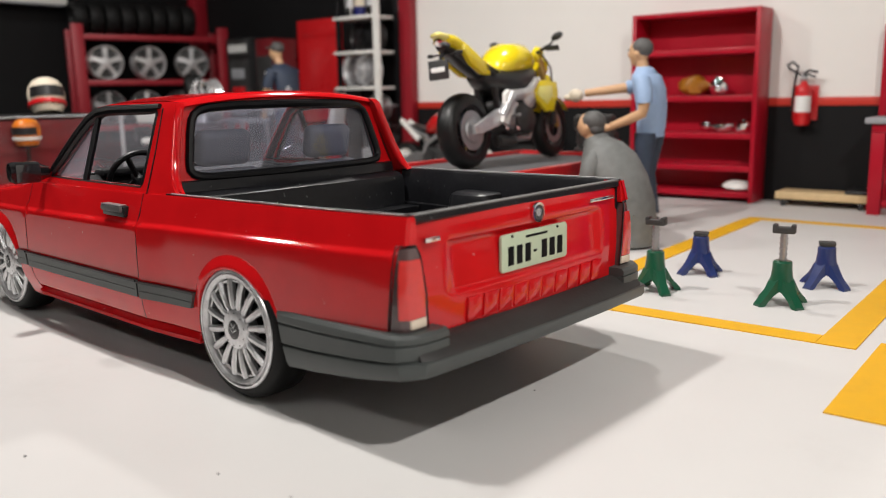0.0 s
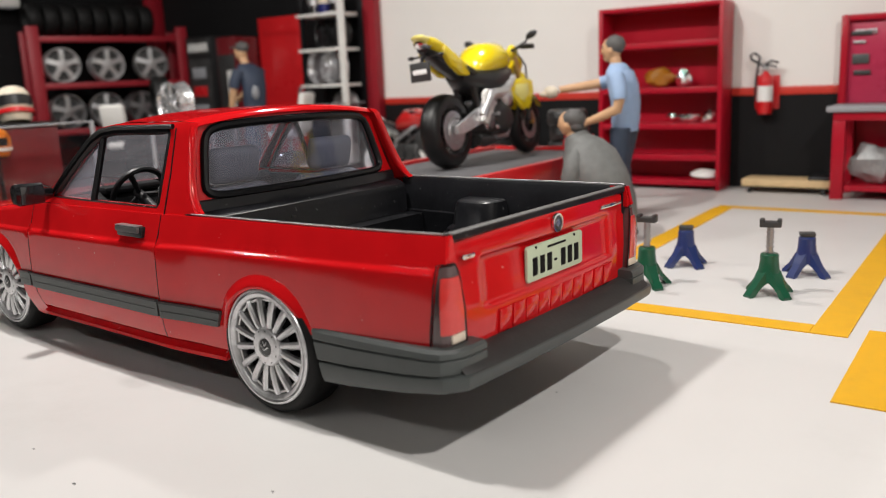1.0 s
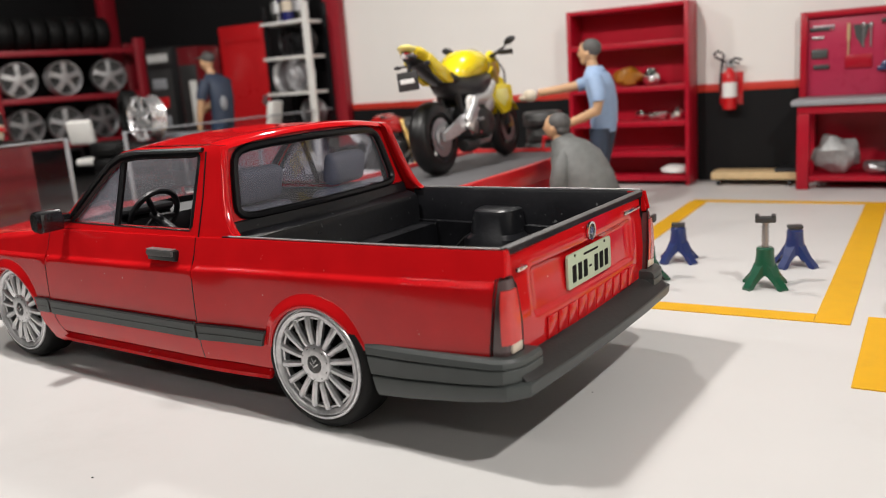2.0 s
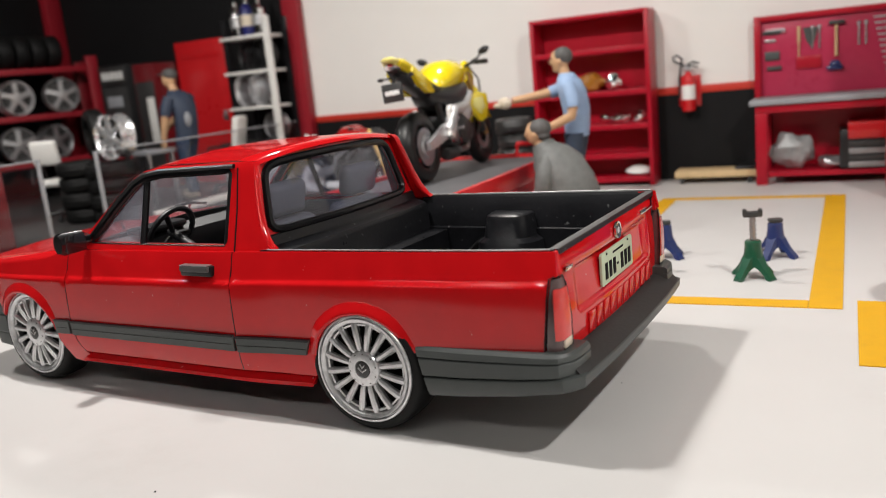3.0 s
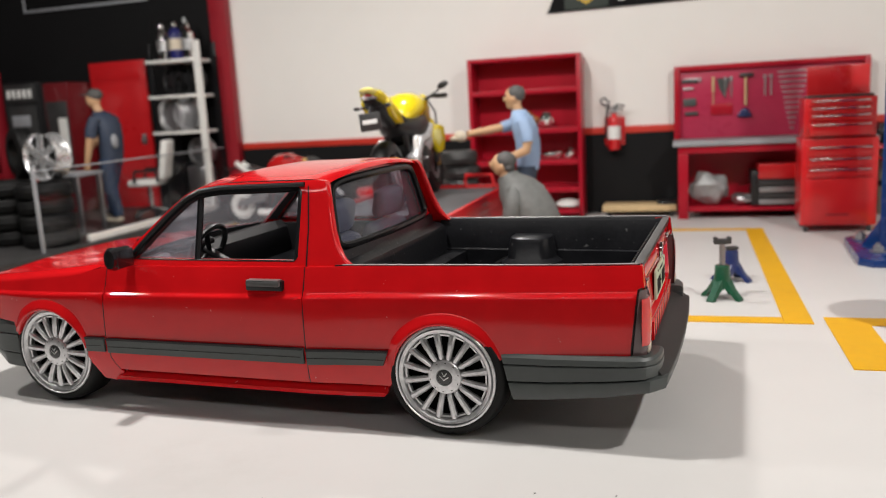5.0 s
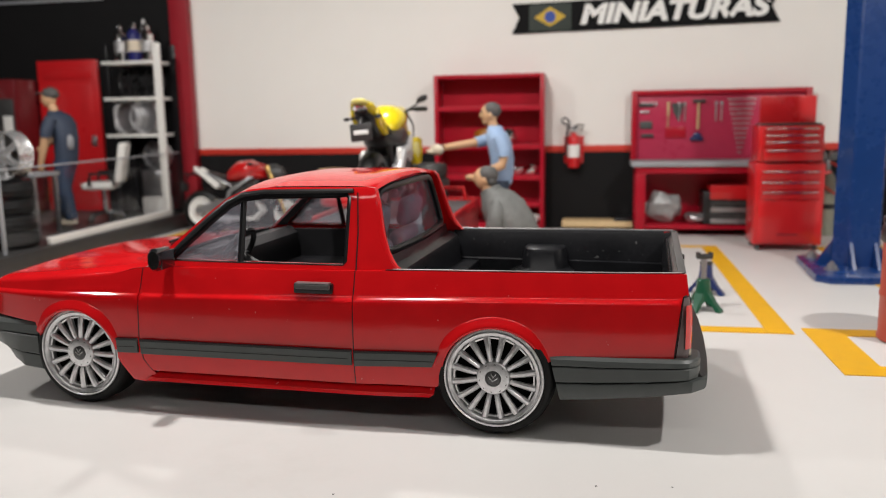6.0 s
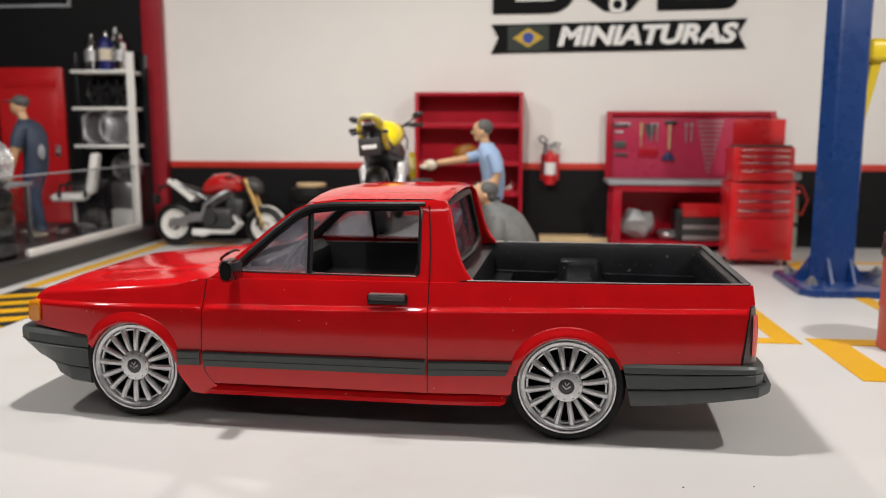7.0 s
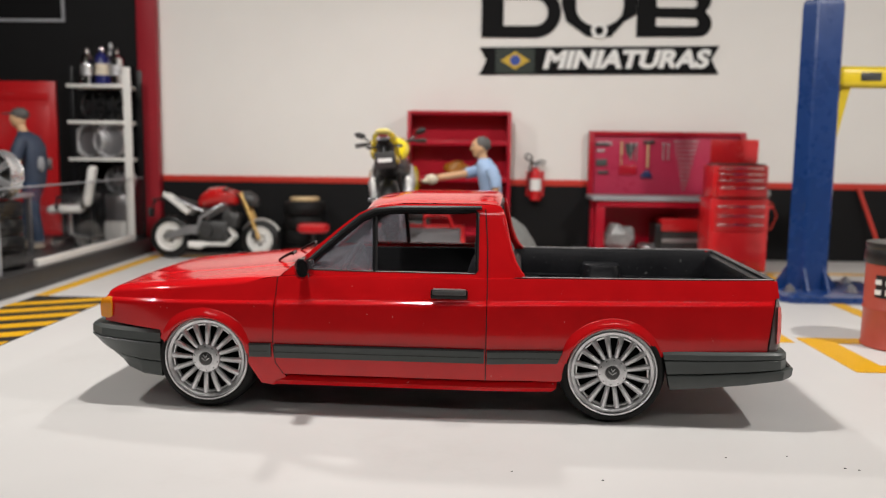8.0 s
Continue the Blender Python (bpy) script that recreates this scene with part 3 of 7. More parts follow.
for side in (-1, 1):
    part("wheel_flare", flare(AXLE_F, side, 12, 155), CAR_RED, car, sharp=60)
    part("wheel_flare", flare(AXLE_R, side, 21, 168), CAR_RED, car, sharp=60)
    part("fender", body_sheet(FENDER, side), CAR_RED, car)
    door = part("door", body_sheet(DOOR, side), CAR_RED, car)
    part("quarter_panel", body_sheet(QUARTER, side), CAR_RED, car)
    part("sill", body_sheet(SILL, side, width=sill_width, step=0.03), CAR_RED, car)
    part("cabin_side", body_sheet(CABIN_SIDE, side, thick=0.045, width=cabin_width, holes=[WINDOW], rows=()), CAR_RED, car)
    lining = body_sheet([(0.50, 0.83), (0.64, 0.955), (0.82, 1.105), (0.90, 1.160), (0.99, 1.190), (1.12, 1.202), (1.65, 1.206), (1.69, 1.08), (1.72, 0.96), (1.74, 0.83)], side, thick=0.006, width=lambda x, z: cabin_width(x, z) - 0.047, holes=[[(x + 0.004, z) for x, z in WINDOW]], rows=())
    part("pillar_lining", lining, CABIN_BLACK, car, "black inner lining of the cabin frame")
    edge = [(1.700, 1.212), (1.716, 1.19), (1.729, 1.14), (1.746, 1.06), (1.766, 0.975), (1.794, 0.897), (1.826, 0.848), (1.858, 0.822)]
    part("pillar_edge", tube(mesh(), [(x - 0.008, side * (cabin_width(x, z) - 0.024), z) for x, z in edge], [0.012, 0.020, 0.024, 0.025, 0.025, 0.025, 0.022, 0.012], 12), CAR_RED, car, sharp=70)
    # drip rail over the door and the black frame of the window
    rail = [(0.545, 0.842), (0.69, 0.972), (0.79, 1.062), (0.895, 1.148), (0.975, 1.186), (1.10, 1.202), (1.60, 1.210)]
    part("drip_rail", tube(mesh(), [(x, side * (cabin_width(x, z) + 0.010), z) for x, z in rail], [0.008] + [0.0135] * 5 + [0.012], 6), TRIM_BLACK, car, "thin black drip rail")
    part("door_seam", tube(mesh(), [(x, side * (cabin_width(x, z) + 0.0005), z) for x, z in [(1.644, 0.812), (1.640, 1.0), (1.622, 1.200)]], 0.0035, 6), TRIM_BLACK, car, "dark seam between door frame and cabin pillar")
    loop = dense(WINDOW, 0.06)
    part("window_seal", tube(mesh(), [(x, side * (cabin_width(x, z) - 0.004), z) for x, z in loop], [0.006 if z < 0.85 else 0.011 if x > 1.54 else 0.017 for x, z in loop], 6, True), TRIM_BLACK, car, "black window seal")
    bm = mesh()
    tube(bm, [(x, side * (cabin_width(x, z) - 0.014), z) for x, z in [(0.992, 0.835), (0.985, 1.0), (0.975, 1.165)]], 0.017, 6)
    part("window_divider", bm, TRIM_BLACK, door, "black upright between the quarter light and the door window")
    pane = [(0.60, 0.845), (0.70, 0.945), (0.80, 1.035), (0.90, 1.115), (0.972, 1.150), (0.982, 0.845)]
    part("quarter_light", body_sheet(pane, side, thick=0.008, width=lambda x, z: cabin_width(x, z) - 0.018, step=0.08, rows=()), WINDOW_HAZY, door, "scuffed clear quarter light").visible_shadow = False
    # waist moulding in three lengths
    for x0, x1, name in ((0.275, 0.404, "front"), (0.424, 1.634, "middle"), (1.650, 2.078, "rear")):
        slant = 0.03 if name == "rear" else 0.0
        strip = [(x0, 0.336), (x1 - slant, 0.346 if name == "rear" else 0.340), (x1, 0.420), (x0, 0.416)]
        band = part("side_moulding", body_sheet(strip, side, thick=0.02, lift=0.014, step=0.06, rows=()), TRIM_GREY, car, "charcoal plastic side moulding")
        edge = [(x0, 0.407), (x1 - 0.004, 0.411), (x1, 0.421), (x0, 0.417)]
        # no recess here: a black strip paints in the groove's dark line
        part("groove", body_sheet([(x0, 0.3685), (x1 - 0.02, 0.3725), (x1 - 0.018, 0.3755), (x0, 0.3715)], side, thick=0.02, lift=0.0155, step=0.08, rows=()), TRIM_BLACK, band, "thin black strip drawn in as the moulding's groove")
        part("groove", body_sheet(edge, side, thick=0.02, lift=0.019, step=0.08, rows=()), TRIM_BLACK, band, "black upper edge of the moulding")
    # shut lines of the door
    for line in ([(0.431, 0.801), (0.426, 0.70), (0.4205, 0.60), (0.4165, 0.51), (0.4135, 0.42), (0.4195, 0.36), (0.4255, 0.304), (0.4675, 0.237)], [(1.6455, 0.815), (1.6450, 0.74), (1.6447, 0.68), (1.6445, 0.60), (1.6440, 0.50), (1.6435, 0.40), (1.6435, 0.30), (1.6435, 0.236)]):
        part("shut_line", tube(mesh(), [(x, side * (half_width(x, z) - 0.0012), z) for x, z in line], 0.0034, 6), TRIM_BLACK, door, "dark shut line")
    # door handle
    bm = mesh()
    box(bm, (1.325, side * 0.800, 0.700), (1.535, side * 0.846, 0.752), 0.008)
    base = part("door_handle", bm, TRIM_BLACK, door, "black door handle with a worn grey flap")
    part("handle_flap", box(mesh(), (1.335, side * 0.810, 0.724), (1.527, side * 0.862, 0.754), 0.010), LIP_GREY, base, "worn grey flap")
    # bright strip draws the highlight on the worn upper edge
    part("flap_edge", box(mesh(), (1.340, side * 0.820, 0.7545), (1.522, side * 0.858, 0.7585), 0.001), STEEL, base, "bright strip painting in the flap's worn, highlighted edge")
    # mirror on a stalk
    bm = mesh()
    rings = []
    for k, (y, sx, sz) in enumerate([(0.735, 0.018, 0.03), (0.78, 0.030, 0.045), (0.80, 0.040, 0.058), (0.930, 0.043, 0.062), (0.955, 0.034, 0.050)]):
        rings.append([(0.545 + 0.04 * k * 0.25 + sx * math.cos(a) , side * y, 0.865 + 0.01 * k * 0.3 + sz * math.sin(a)) for a in [radians(v) for v in (20, 45, 70, 110, 135, 160, 200, 225, 250, 290, 315, 340)]])
    loft(bm, rings)
    bmesh.ops.translate(bm, verts=bm.verts, vec=(0.04, 0.040 * side, 0))
    glass = part("wing_mirror", bm, GLOSS_BLACK, car, "gloss black wing mirror")
    part("mirror_face", box(mesh(), (0.651, side * 0.852, 0.825), (0.658, side * 0.970, 0.918), 0.002), GLOSS_BLACK, glass, "dark mirror face")

# added black blocks keep light out, so gaps behind the panels stay dark
bm = mesh()
box(bm, (-0.22, -0.70, 0.19), (2.0, 0.70, 0.30))
box(bm, (0.36, -0.735, 0.20), (1.98, 0.735, 0.62))
box(bm, (2.72, -0.70, 0.26), (3.20, 0.70, 0.40))
box(bm, (-0.55, -0.50, 0.24), (3.10, 0.50, 0.42))
part("underbody", bm, BED_BLACK, car, "black underbody blocks keeping light out of the panel gaps")

# bonnet and cowl
def bonnet(u, v):
    x = -0.645 + u * 1.085
    z = graph([(-0.65, 0.672), (-0.59, 0.700), (-0.2, 0.737), (0.15, 0.772), (0.428, 0.802)], x)
    w = half_width(x, z - 0.034 * (1 - smooth_step(0.18, 0.40, x))) - 0.003 - 0.02 * smooth_step(-0.60, -0.65, x)
    crown = 0.036 * (1 - abs(v) ** 2.6) + 0.006 * smooth_step(0.66, 0.46, abs(v)) * smooth_step(0.02, 0.25, u)
    q = min(1.0, (1 - abs(v)) * w / 0.075)
    roll = 0.034 * (1 - smooth_step(0.18, 0.40, x)) * (1 - math.sqrt(max(0.0, 1 - (1 - q) ** 2)))
    return (x + 0.0, v * w, z - roll + crown * graph([(0, 0.2), (0.12, 1), (1, 1)], u))


bm = mesh()
nu, nv = 30, 48
grid = [[bm.verts.new(bonnet(i / nu, math.sin(math.pi * (j / nv - 0.5)))) for j in range(nv + 1)] for i in range(nu + 1)]
for i in range(nu):
    for j in range(nv):
        bm.faces.new((grid[i][j], grid[i][j + 1], grid[i + 1][j + 1], grid[i + 1][j]))
bmesh.ops.solidify(bm, geom=list(bm.faces), thickness=0.02)
part("bonnet", bm, CAR_RED, car, sharp=50)
bm = mesh()
loft(bm, [[(0.365, y, graph([(0, 0.832), (0.73, 0.798)], abs(y))), (0.47, y * 0.985, graph([(0, 0.850), (0.73, 0.815)], abs(y))), (0.47, y * 0.985, 0.74), (0.365, y, 0.74)] for y in [-0.66 + 0.066 * k for k in range(21)]])
part("cowl", bm, TRIM_BLACK, car, "black cowl under the windscreen")
for y in (-0.42, 0.12):
    bm = mesh()
    tube(bm, [(0.30, y + 0.10, 0.832), (0.36, y + 0.04, 0.868), (0.44, y - 0.02, 0.905)], 0.009, 6)
    tube(bm, [(0.39, y + 0.16, 0.872), (0.44, y - 0.02, 0.905), (0.46, y - 0.16, 0.905)], 0.008, 6)
    part("wiper", bm, TRIM_BLACK, car, "black windscreen wiper")

# nose
bm = mesh()
box(bm, (-0.615, -0.66, 0.49), (-0.595, 0.66, 0.685))
grille = part("grille", bm, TRIM_BLACK, car, "black grille")
for k in range(5):
    part("grille_bar", box(mesh(), (-0.628, -0.34, 0.515 + 0.034 * k), (-0.612, 0.34, 0.53 + 0.034 * k), 0.003), TRIM_GREY, grille)
for side in (-1, 1):
    part("headlamp", box(mesh(), (-0.635, side * 0.37, 0.52), (-0.60, side * 0.655, 0.678), 0.015), LENS_WHITE, car, "clear headlamp")
    lens = [(-0.672, 0.525), (-0.676, 0.59), (-0.668, 0.632), (-0.625, 0.645), (-0.600, 0.640), (-0.592, 0.60), (-0.594, 0.528), (-0.62, 0.518)]
    part("indicator", body_sheet(lens, side, thick=0.09, lift=0.012, step=0.03), LENS_AMBER, car, "amber corner indicator")


def wrap(points, levels, name, mat, label, drop, tuck=None, slope=False):
    """A bumper: a section swept round the plan points (x, y); levels: (outward, share of the height)."""
    bm = mesh()
    n = len(points)
    rings = []
    for i, (x, y) in enumerate(points):
        a, b = Vector(points[max(0, i - 1)]), Vector(points[min(n - 1, i + 1)])
        d = (b - a).normalized()
        out = Vector((d.y, -d.x))
        lo, hi = drop(x, y)
        slant = 0.05 if x < 2.64 and slope else 0.0
        rings.append([(x + slant * (1 - s) + out.x * (o - (tuck(x) * max(0.0, 0.66 - s) if tuck else 0.0)), y + out.y * (o - (tuck(x) * max(0.0, 0.66 - s) if tuck else 0.0)), lo + (hi - lo) * s) for o, s in levels])
    loft(bm, rings)
    return part(name, bm, mat, car, label, sharp=28)


REAR = [(2.635, -0.782), (2.85, -0.790), (3.10, -0.788), (3.20, -0.786), (3.286, -0.783), (3.336, -0.735), (3.340, -0.66), (3.354, -0.40), (3.360, 0), (3.354, 0.40), (3.340, 0.66), (3.336, 0.735), (3.286, 0.783), (3.20, 0.786), (3.10, 0.788), (2.85, 0.790), (2.635, 0.782)]
REAR_UPPER = [(2.635, -0.782), (2.85, -0.790), (3.10, -0.788), (3.235, -0.784), (3.262, -0.777), (3.288, -0.750), (3.299, -0.715), (3.303, -0.66), (3.303, -0.60)]
LEVELS = [(-0.06, 0.0), (0.0, 0.0), (0.020, 0.05), (0.030, 0.30), (0.028, 0.325), (0.010, 0.330), (0.010, 0.345), (0.034, 0.350), (0.038, 0.37), (0.038, 0.71), (0.034, 0.725), (0.012, 0.730), (0.012, 0.748), (0.034, 0.752), (0.034, 0.93), (0.020, 1.0), (-0.10, 1.0)]
REAR_LOWER_LEVELS = [(-0.06, 0.0), (0.004, 0.0), (0.022, 0.03), (0.030, 0.12), (0.034, 0.355), (0.032, 0.385), (0.022, 0.402), (-0.05, 0.402)]
REAR_UPPER_LEVELS = [(-0.10, 0.385), (0.016, 0.385), (0.016, 0.418), (0.030, 0.424), (0.036, 0.445), (0.036, 0.745), (0.032, 0.765), (0.014, 0.772), (-0.10, 0.772)]
rear_low = lambda x, y: (graph([(2.66, 0.205), (3.0, 0.232), (3.3, 0.283), (3.4, 0.296)], x), graph([(2.66, 0.432), (3.2, 0.440), (3.4, 0.440)], x))
bumper = wrap(REAR, REAR_LOWER_LEVELS, "rear_bumper", TRIM_GREY, "satin charcoal rear bumper", rear_low, None, True)
for side in (-1, 1):
    plan = REAR_UPPER if side < 0 else [(x, -y) for x, y in reversed(REAR_UPPER)]
    wrap(plan, REAR_UPPER_LEVELS, "bumper_band", TRIM_GREY, "", rear_low, None, True)
    wrap(plan, [(-0.10, 0.765), (0.012, 0.765), (0.014, 0.785), (0.034, 0.792), (0.036, 0.81), (0.034, 0.93), (0.022, 1.0), (-0.10, 1.0)], "bumper_strip", TRIM_GREY, "charcoal upper strip of the rear bumper", rear_low, None, True)
bm = mesh()
loft(bm, [[(3.24, y, 0.405), (3.285, y, 0.401), (3.305, y, 0.392), (x1 - 0.006, y, 0.357), (x1, y, 0.350), (x1 - 0.004, y, 0.335), (3.24, y, 0.335)] for y, x1 in ((-0.745, 3.344), (-0.705, 3.366), (-0.60, 3.376), (-0.40, 3.384), (-0.2, 3.388), (0, 3.390), (0.2, 3.388), (0.40, 3.384), (0.60, 3.376), (0.705, 3.366), (0.745, 3.344))])
part("bumper_step", bm, STEP_DUSTY, bumper, "dusty black step of the bumper", sharp=30)
FRONT = [(-0.285, 0.775), (-0.40, 0.782), (-0.52, 0.780), (-0.635, 0.768), (-0.705, 0.72), (-0.74, 0.5), (-0.755, 0), (-0.74, -0.5), (-0.705, -0.72), (-0.635, -0.768), (-0.52, -0.780), (-0.40, -0.782), (-0.285, -0.775)]
front_low = lambda x, y: (graph([(-0.71, 0.245), (-0.6, 0.215), (-0.285, 0.175)], x), graph([(-0.71, 0.488), (-0.285, 0.462)], x))
wrap(FRONT, LEVELS, "front_bumper", TRIM_GREY, "satin charcoal front bumper", front_low, lambda x: 0.25 * smooth_step(-0.40, -0.66, x))

# roof and windscreen
def roof(u, v):
    x = graph([(0, 0.90), (0.06, 0.935), (0.86, 1.62), (1, 1.712)], u)
    w = graph([(0, 0.600), (0.1, 0.626), (0.90, 0.622), (1, 0.602)], u)
    z = graph([(0, 1.185), (0.06, 1.205), (0.3, 1.228), (0.86, 1.232), (0.94, 1.228), (0.98, 1.218), (1, 1.202)], u)
    return (x + 0.02 * (abs(v) ** 2) * (1 - u) - 0.012 * v * v * u, v * w, z + 0.042 * (1 - abs(v) ** 2.4) * graph([(0, 0.8), (0.2, 1), (1, 1)], u))


bm = mesh()
nu, nv = 44, 24
grid = [[bm.verts.new(roof(i / nu, -1 + 2 * j / nv)) for j in range(nv + 1)] for i in range(nu + 1)]
for i in range(nu):
    for j in range(nv):
        bm.faces.new((grid[i][j], grid[i][j + 1], grid[i + 1][j + 1], grid[i + 1][j]))
bmesh.ops.solidify(bm, geom=list(bm.faces), thickness=0.03)
part("roof", bm, CAR_RED, car, sharp=50)

bm = mesh()
box(bm, (0.98, -0.55, 1.190), (1.66, 0.55, 1.200))
part("roof_lining", bm, CABIN_BLACK, car, "black roof lining")


def slab(corners, thick, name, mat, label, parent=car, n=10, bow=0.0, axis=0):
    """A bowed plate between four corners."""
    a, b, c, d = [Vector(p) for p in corners]
    bm = mesh()
    rows = []
    for i in range(n + 1):
        row = []
        for j in range(n + 1):
            u, v = i / n, j / n
            p = (a * (1 - u) + b * u) * (1 - v) + (d * (1 - u) + c * u) * v
            p[axis] += bow * (1 - (2 * u - 1) ** 2)
            row.append(bm.verts.new(p))
        rows.append(row)
    for i in range(n):
        for j in range(n):
            bm.faces.new((rows[i][j], rows[i + 1][j], rows[i + 1][j + 1], rows[i][j + 1]))
    bmesh.ops.solidify(bm, geom=list(bm.faces), thickness=thick)
    return part(name, bm, mat, parent, label, sharp=50)


slab([(0.475, -0.74, 0.815), (0.475, 0.74, 0.815), (0.935, 0.610, 1.195), (0.935, -0.610, 1.195)], 0.01, "windscreen", WINDOW_CLEAR, "clear windscreen", bow=-0.05).visible_shadow = False

# back of the cabin: panel with the rear window
def back_face(y, s):
    """s runs from 0 at the waist to 1 at the roof."""
    x = graph([(0, 1.795), (0.25, 1.762), (1, 1.690)], s) - 0.035 * (y / 0.65) ** 2
    return (x, y, 0.80 + s * 0.45)


cab_back = [(-0.72, 0.0), (0.72, 0.0), (0.71, 0.12), (0.618, 0.90), (0.565, 0.965), (0.0, 1.0), (-0.565, 0.965), (-0.618, 0.90), (-0.71, 0.12)]
half = [(0.0, 0.160), (0.50, 0.165), (0.555, 0.178), (0.588, 0.205), (0.602, 0.25), (0.600, 0.32), (0.570, 0.62), (0.552, 0.75), (0.535, 0.81), (0.505, 0.855), (0.45, 0.882), (0.30, 0.900), (0.0, 0.908)]
hole = half + [(-y, s) for y, s in half[-2:0:-1]]
bm = mesh()
sheet(bm, cab_back, back_face, lambda y, s: (back_face(y, s)[0] - 0.03, y, 0.80 + s * 0.45), [hole], 0.06)
cab = part("cabin_back", bm, CAR_RED, car, "", sharp=40)
bm = mesh()
tube(bm, [Vector(back_face(y, s)) + Vector((0.004, 0, 0)) for y, s in dense(hole, 0.05)], 0.021, 8, True)
part("rear_window_seal", bm, TRIM_BLACK, cab, "thick black rear window seal")
bm = mesh()
sheet(bm, [(y * 1.02, 0.19 + (s - 0.19) * 1.02) for y, s in hole], lambda y, s: (back_face(y, s)[0] - 0.006, y, 0.80 + s * 0.45), lambda y, s: (back_face(y, s)[0] - 0.014, y, 0.80 + s * 0.45), (), 0.12)
part("rear_window", bm, WINDOW_BLUE, cab, "clear rear window with a painted bluish haze").visible_shadow = False

# load bed
bm = mesh()
FLOOR_Z = 0.46
box(bm, (1.80, -0.67, FLOOR_Z - 0.03), (3.23, 0.67, FLOOR_Z))
for k in range(9):
    box(bm, (1.95, -0.56 + 0.135 * k, FLOOR_Z - 0.001), (3.15, -0.50 + 0.135 * k, FLOOR_Z + 0.010), 0.004)
bed = part("load_bed", bm, BED_BLACK, car, "dusty black ribbed load bed")
for side in (-1, 1):
    bm = mesh()
    rings = []
    for k in range(13):
        x = 1.80 + 1.45 * k / 12
        top = graph(RAIL, x)
        w = half_width(x, top)
        rings.append([(x, side * (w - 0.085), FLOOR_Z), (x, side * (w - 0.085), 0.63), (x, side * (w - 0.066), 0.636), (x, side * (w - 0.050), top - 0.012), (x, side * (w - 0.040), top + 0.005), (x, side * (w - 0.010), top + 0.006), (x, side * (w - 0.008), top - 0.012), (x, side * (w - 0.03), top - 0.10), (x, side * (w - 0.03), FLOOR_Z)])
    loft(bm, rings)
    part("bed_side", bm, BED_BLACK, bed, "black bed side with a lip along the rail")
    # pale strip paints in the rail's rim highlight together with its scuffs
    part("rail_strip", tube(mesh(), [(x, side * (half_width(x, graph(RAIL, x)) - 0.012), graph(RAIL, x) + 0.006) for x in [1.84 + 1.40 * k / 10 for k in range(11)]], 0.0045, 6), RAIL_GLINT, bed, "pale rail edge painting in highlight and scuffs")
    bm = mesh()
    rings = []
    for z, a, d in ((FLOOR_Z, 0.200, 0.215), (0.575, 0.190, 0.20), (0.600, 0.152, 0.180), (0.700, 0.136, 0.165), (0.722, 0.130, 0.157), (0.732, 0.114, 0.140)):
        rings.append([(2.43 + a * math.copysign(abs(math.cos(radians(q))) ** 0.55, math.cos(radians(q))), side * (0.70 - d * math.sin(radians(q)) ** 0.55), z) for q in range(0, 181, 15)])
    loft(bm, rings)
    part("wheel_box", bm, BED_BLACK, bed, "black moulded wheel box")
bm = mesh()
rings = []
for k in range(17):
    y = -0.70 + 1.40 * k / 16
    skin = [(back_face(y, q)[0] + 0.012, y, 0.80 + 0.45 * q) for q in (0.03, 0.08, 0.13)]
    rings.append([(1.775, y, FLOOR_Z), (1.872, y, FLOOR_Z), (1.868, y, 0.60), (1.850, y, 0.625), (1.846, y, 0.755), (1.835, y, 0.785), (1.812, y, 0.800)] + skin + [(skin[2][0] - 0.03, y, skin[2][2] + 0.012), (1.72, y, 0.85)])
loft(bm, rings)
part("bed_front", bm, BED_BLACK, bed, "black front wall of the bed")

# tailgate
GATE = 3.262
gate_outline = [(-0.652, 0.365), (0.652, 0.365), (0.668, 0.55), (0.678, 0.74), (0.682, 0.822), (0.676, 0.828), (-0.676, 0.828), (-0.682, 0.822), (-0.678, 0.74), (-0.668, 0.55)]


def gate_shape(y, z):
    depth = 0.0
    inx = smooth_step(0.515, 0.490, abs(y)) * smooth_step(0.520, 0.540, z) * smooth_step(0.730, 0.712, z)
    depth -= 0.020 * inx
    lean = graph([(0.36, 0.012), (0.55, 0.016), (0.80, 0.0), (0.82, -0.01)], z)
    return (GATE + lean + depth - 0.02 * (y / 0.7) ** 2, y, z)


bm = mesh()
sheet(bm, gate_outline, gate_shape, lambda y, z: (GATE - 0.03, y, z), (), 0.03, (0.522, 0.530, 0.538, 0.714, 0.722, 0.729))
gate = part("tailgate", bm, CAR_RED, car, "red tailgate with a pressed recess", sharp=60)
bm = mesh()
loft(bm, [[(3.225, y, FLOOR_Z), (3.18, y, 0.66), (3.20, y, 0.80), (3.235, y, 0.828), (3.256, y, 0.830), (3.258, y, 0.81), (3.228, y, 0.79), (3.228, y, FLOOR_Z)] for y in (-0.69, -0.3, 0.3, 0.69)])
liner = part("gate_liner", bm, BED_BLACK, gate, "black ribbed inner face of the tailgate")
# grey tone paints in the glossy reflection along the liner's top
part("gate_lip", box(mesh(), (3.222, -0.678, 0.8306), (3.260, 0.678, 0.8365), 0.002), LIP_GREY, liner, "grey lip along the top of the tailgate, toned for its sheen")
rib = part("gate_rib", box(mesh(), (-0.006, -0.010, -0.075), (0.006, 0.010, 0.075), 0.003), BED_BLACK, liner)
rib.matrix_basis = Matrix.Translation(Vector((3.184, -0.62, 0.735)) * S) @ pose(0, 0, 0, 0, 8, 0).to_3x3().to_4x4()
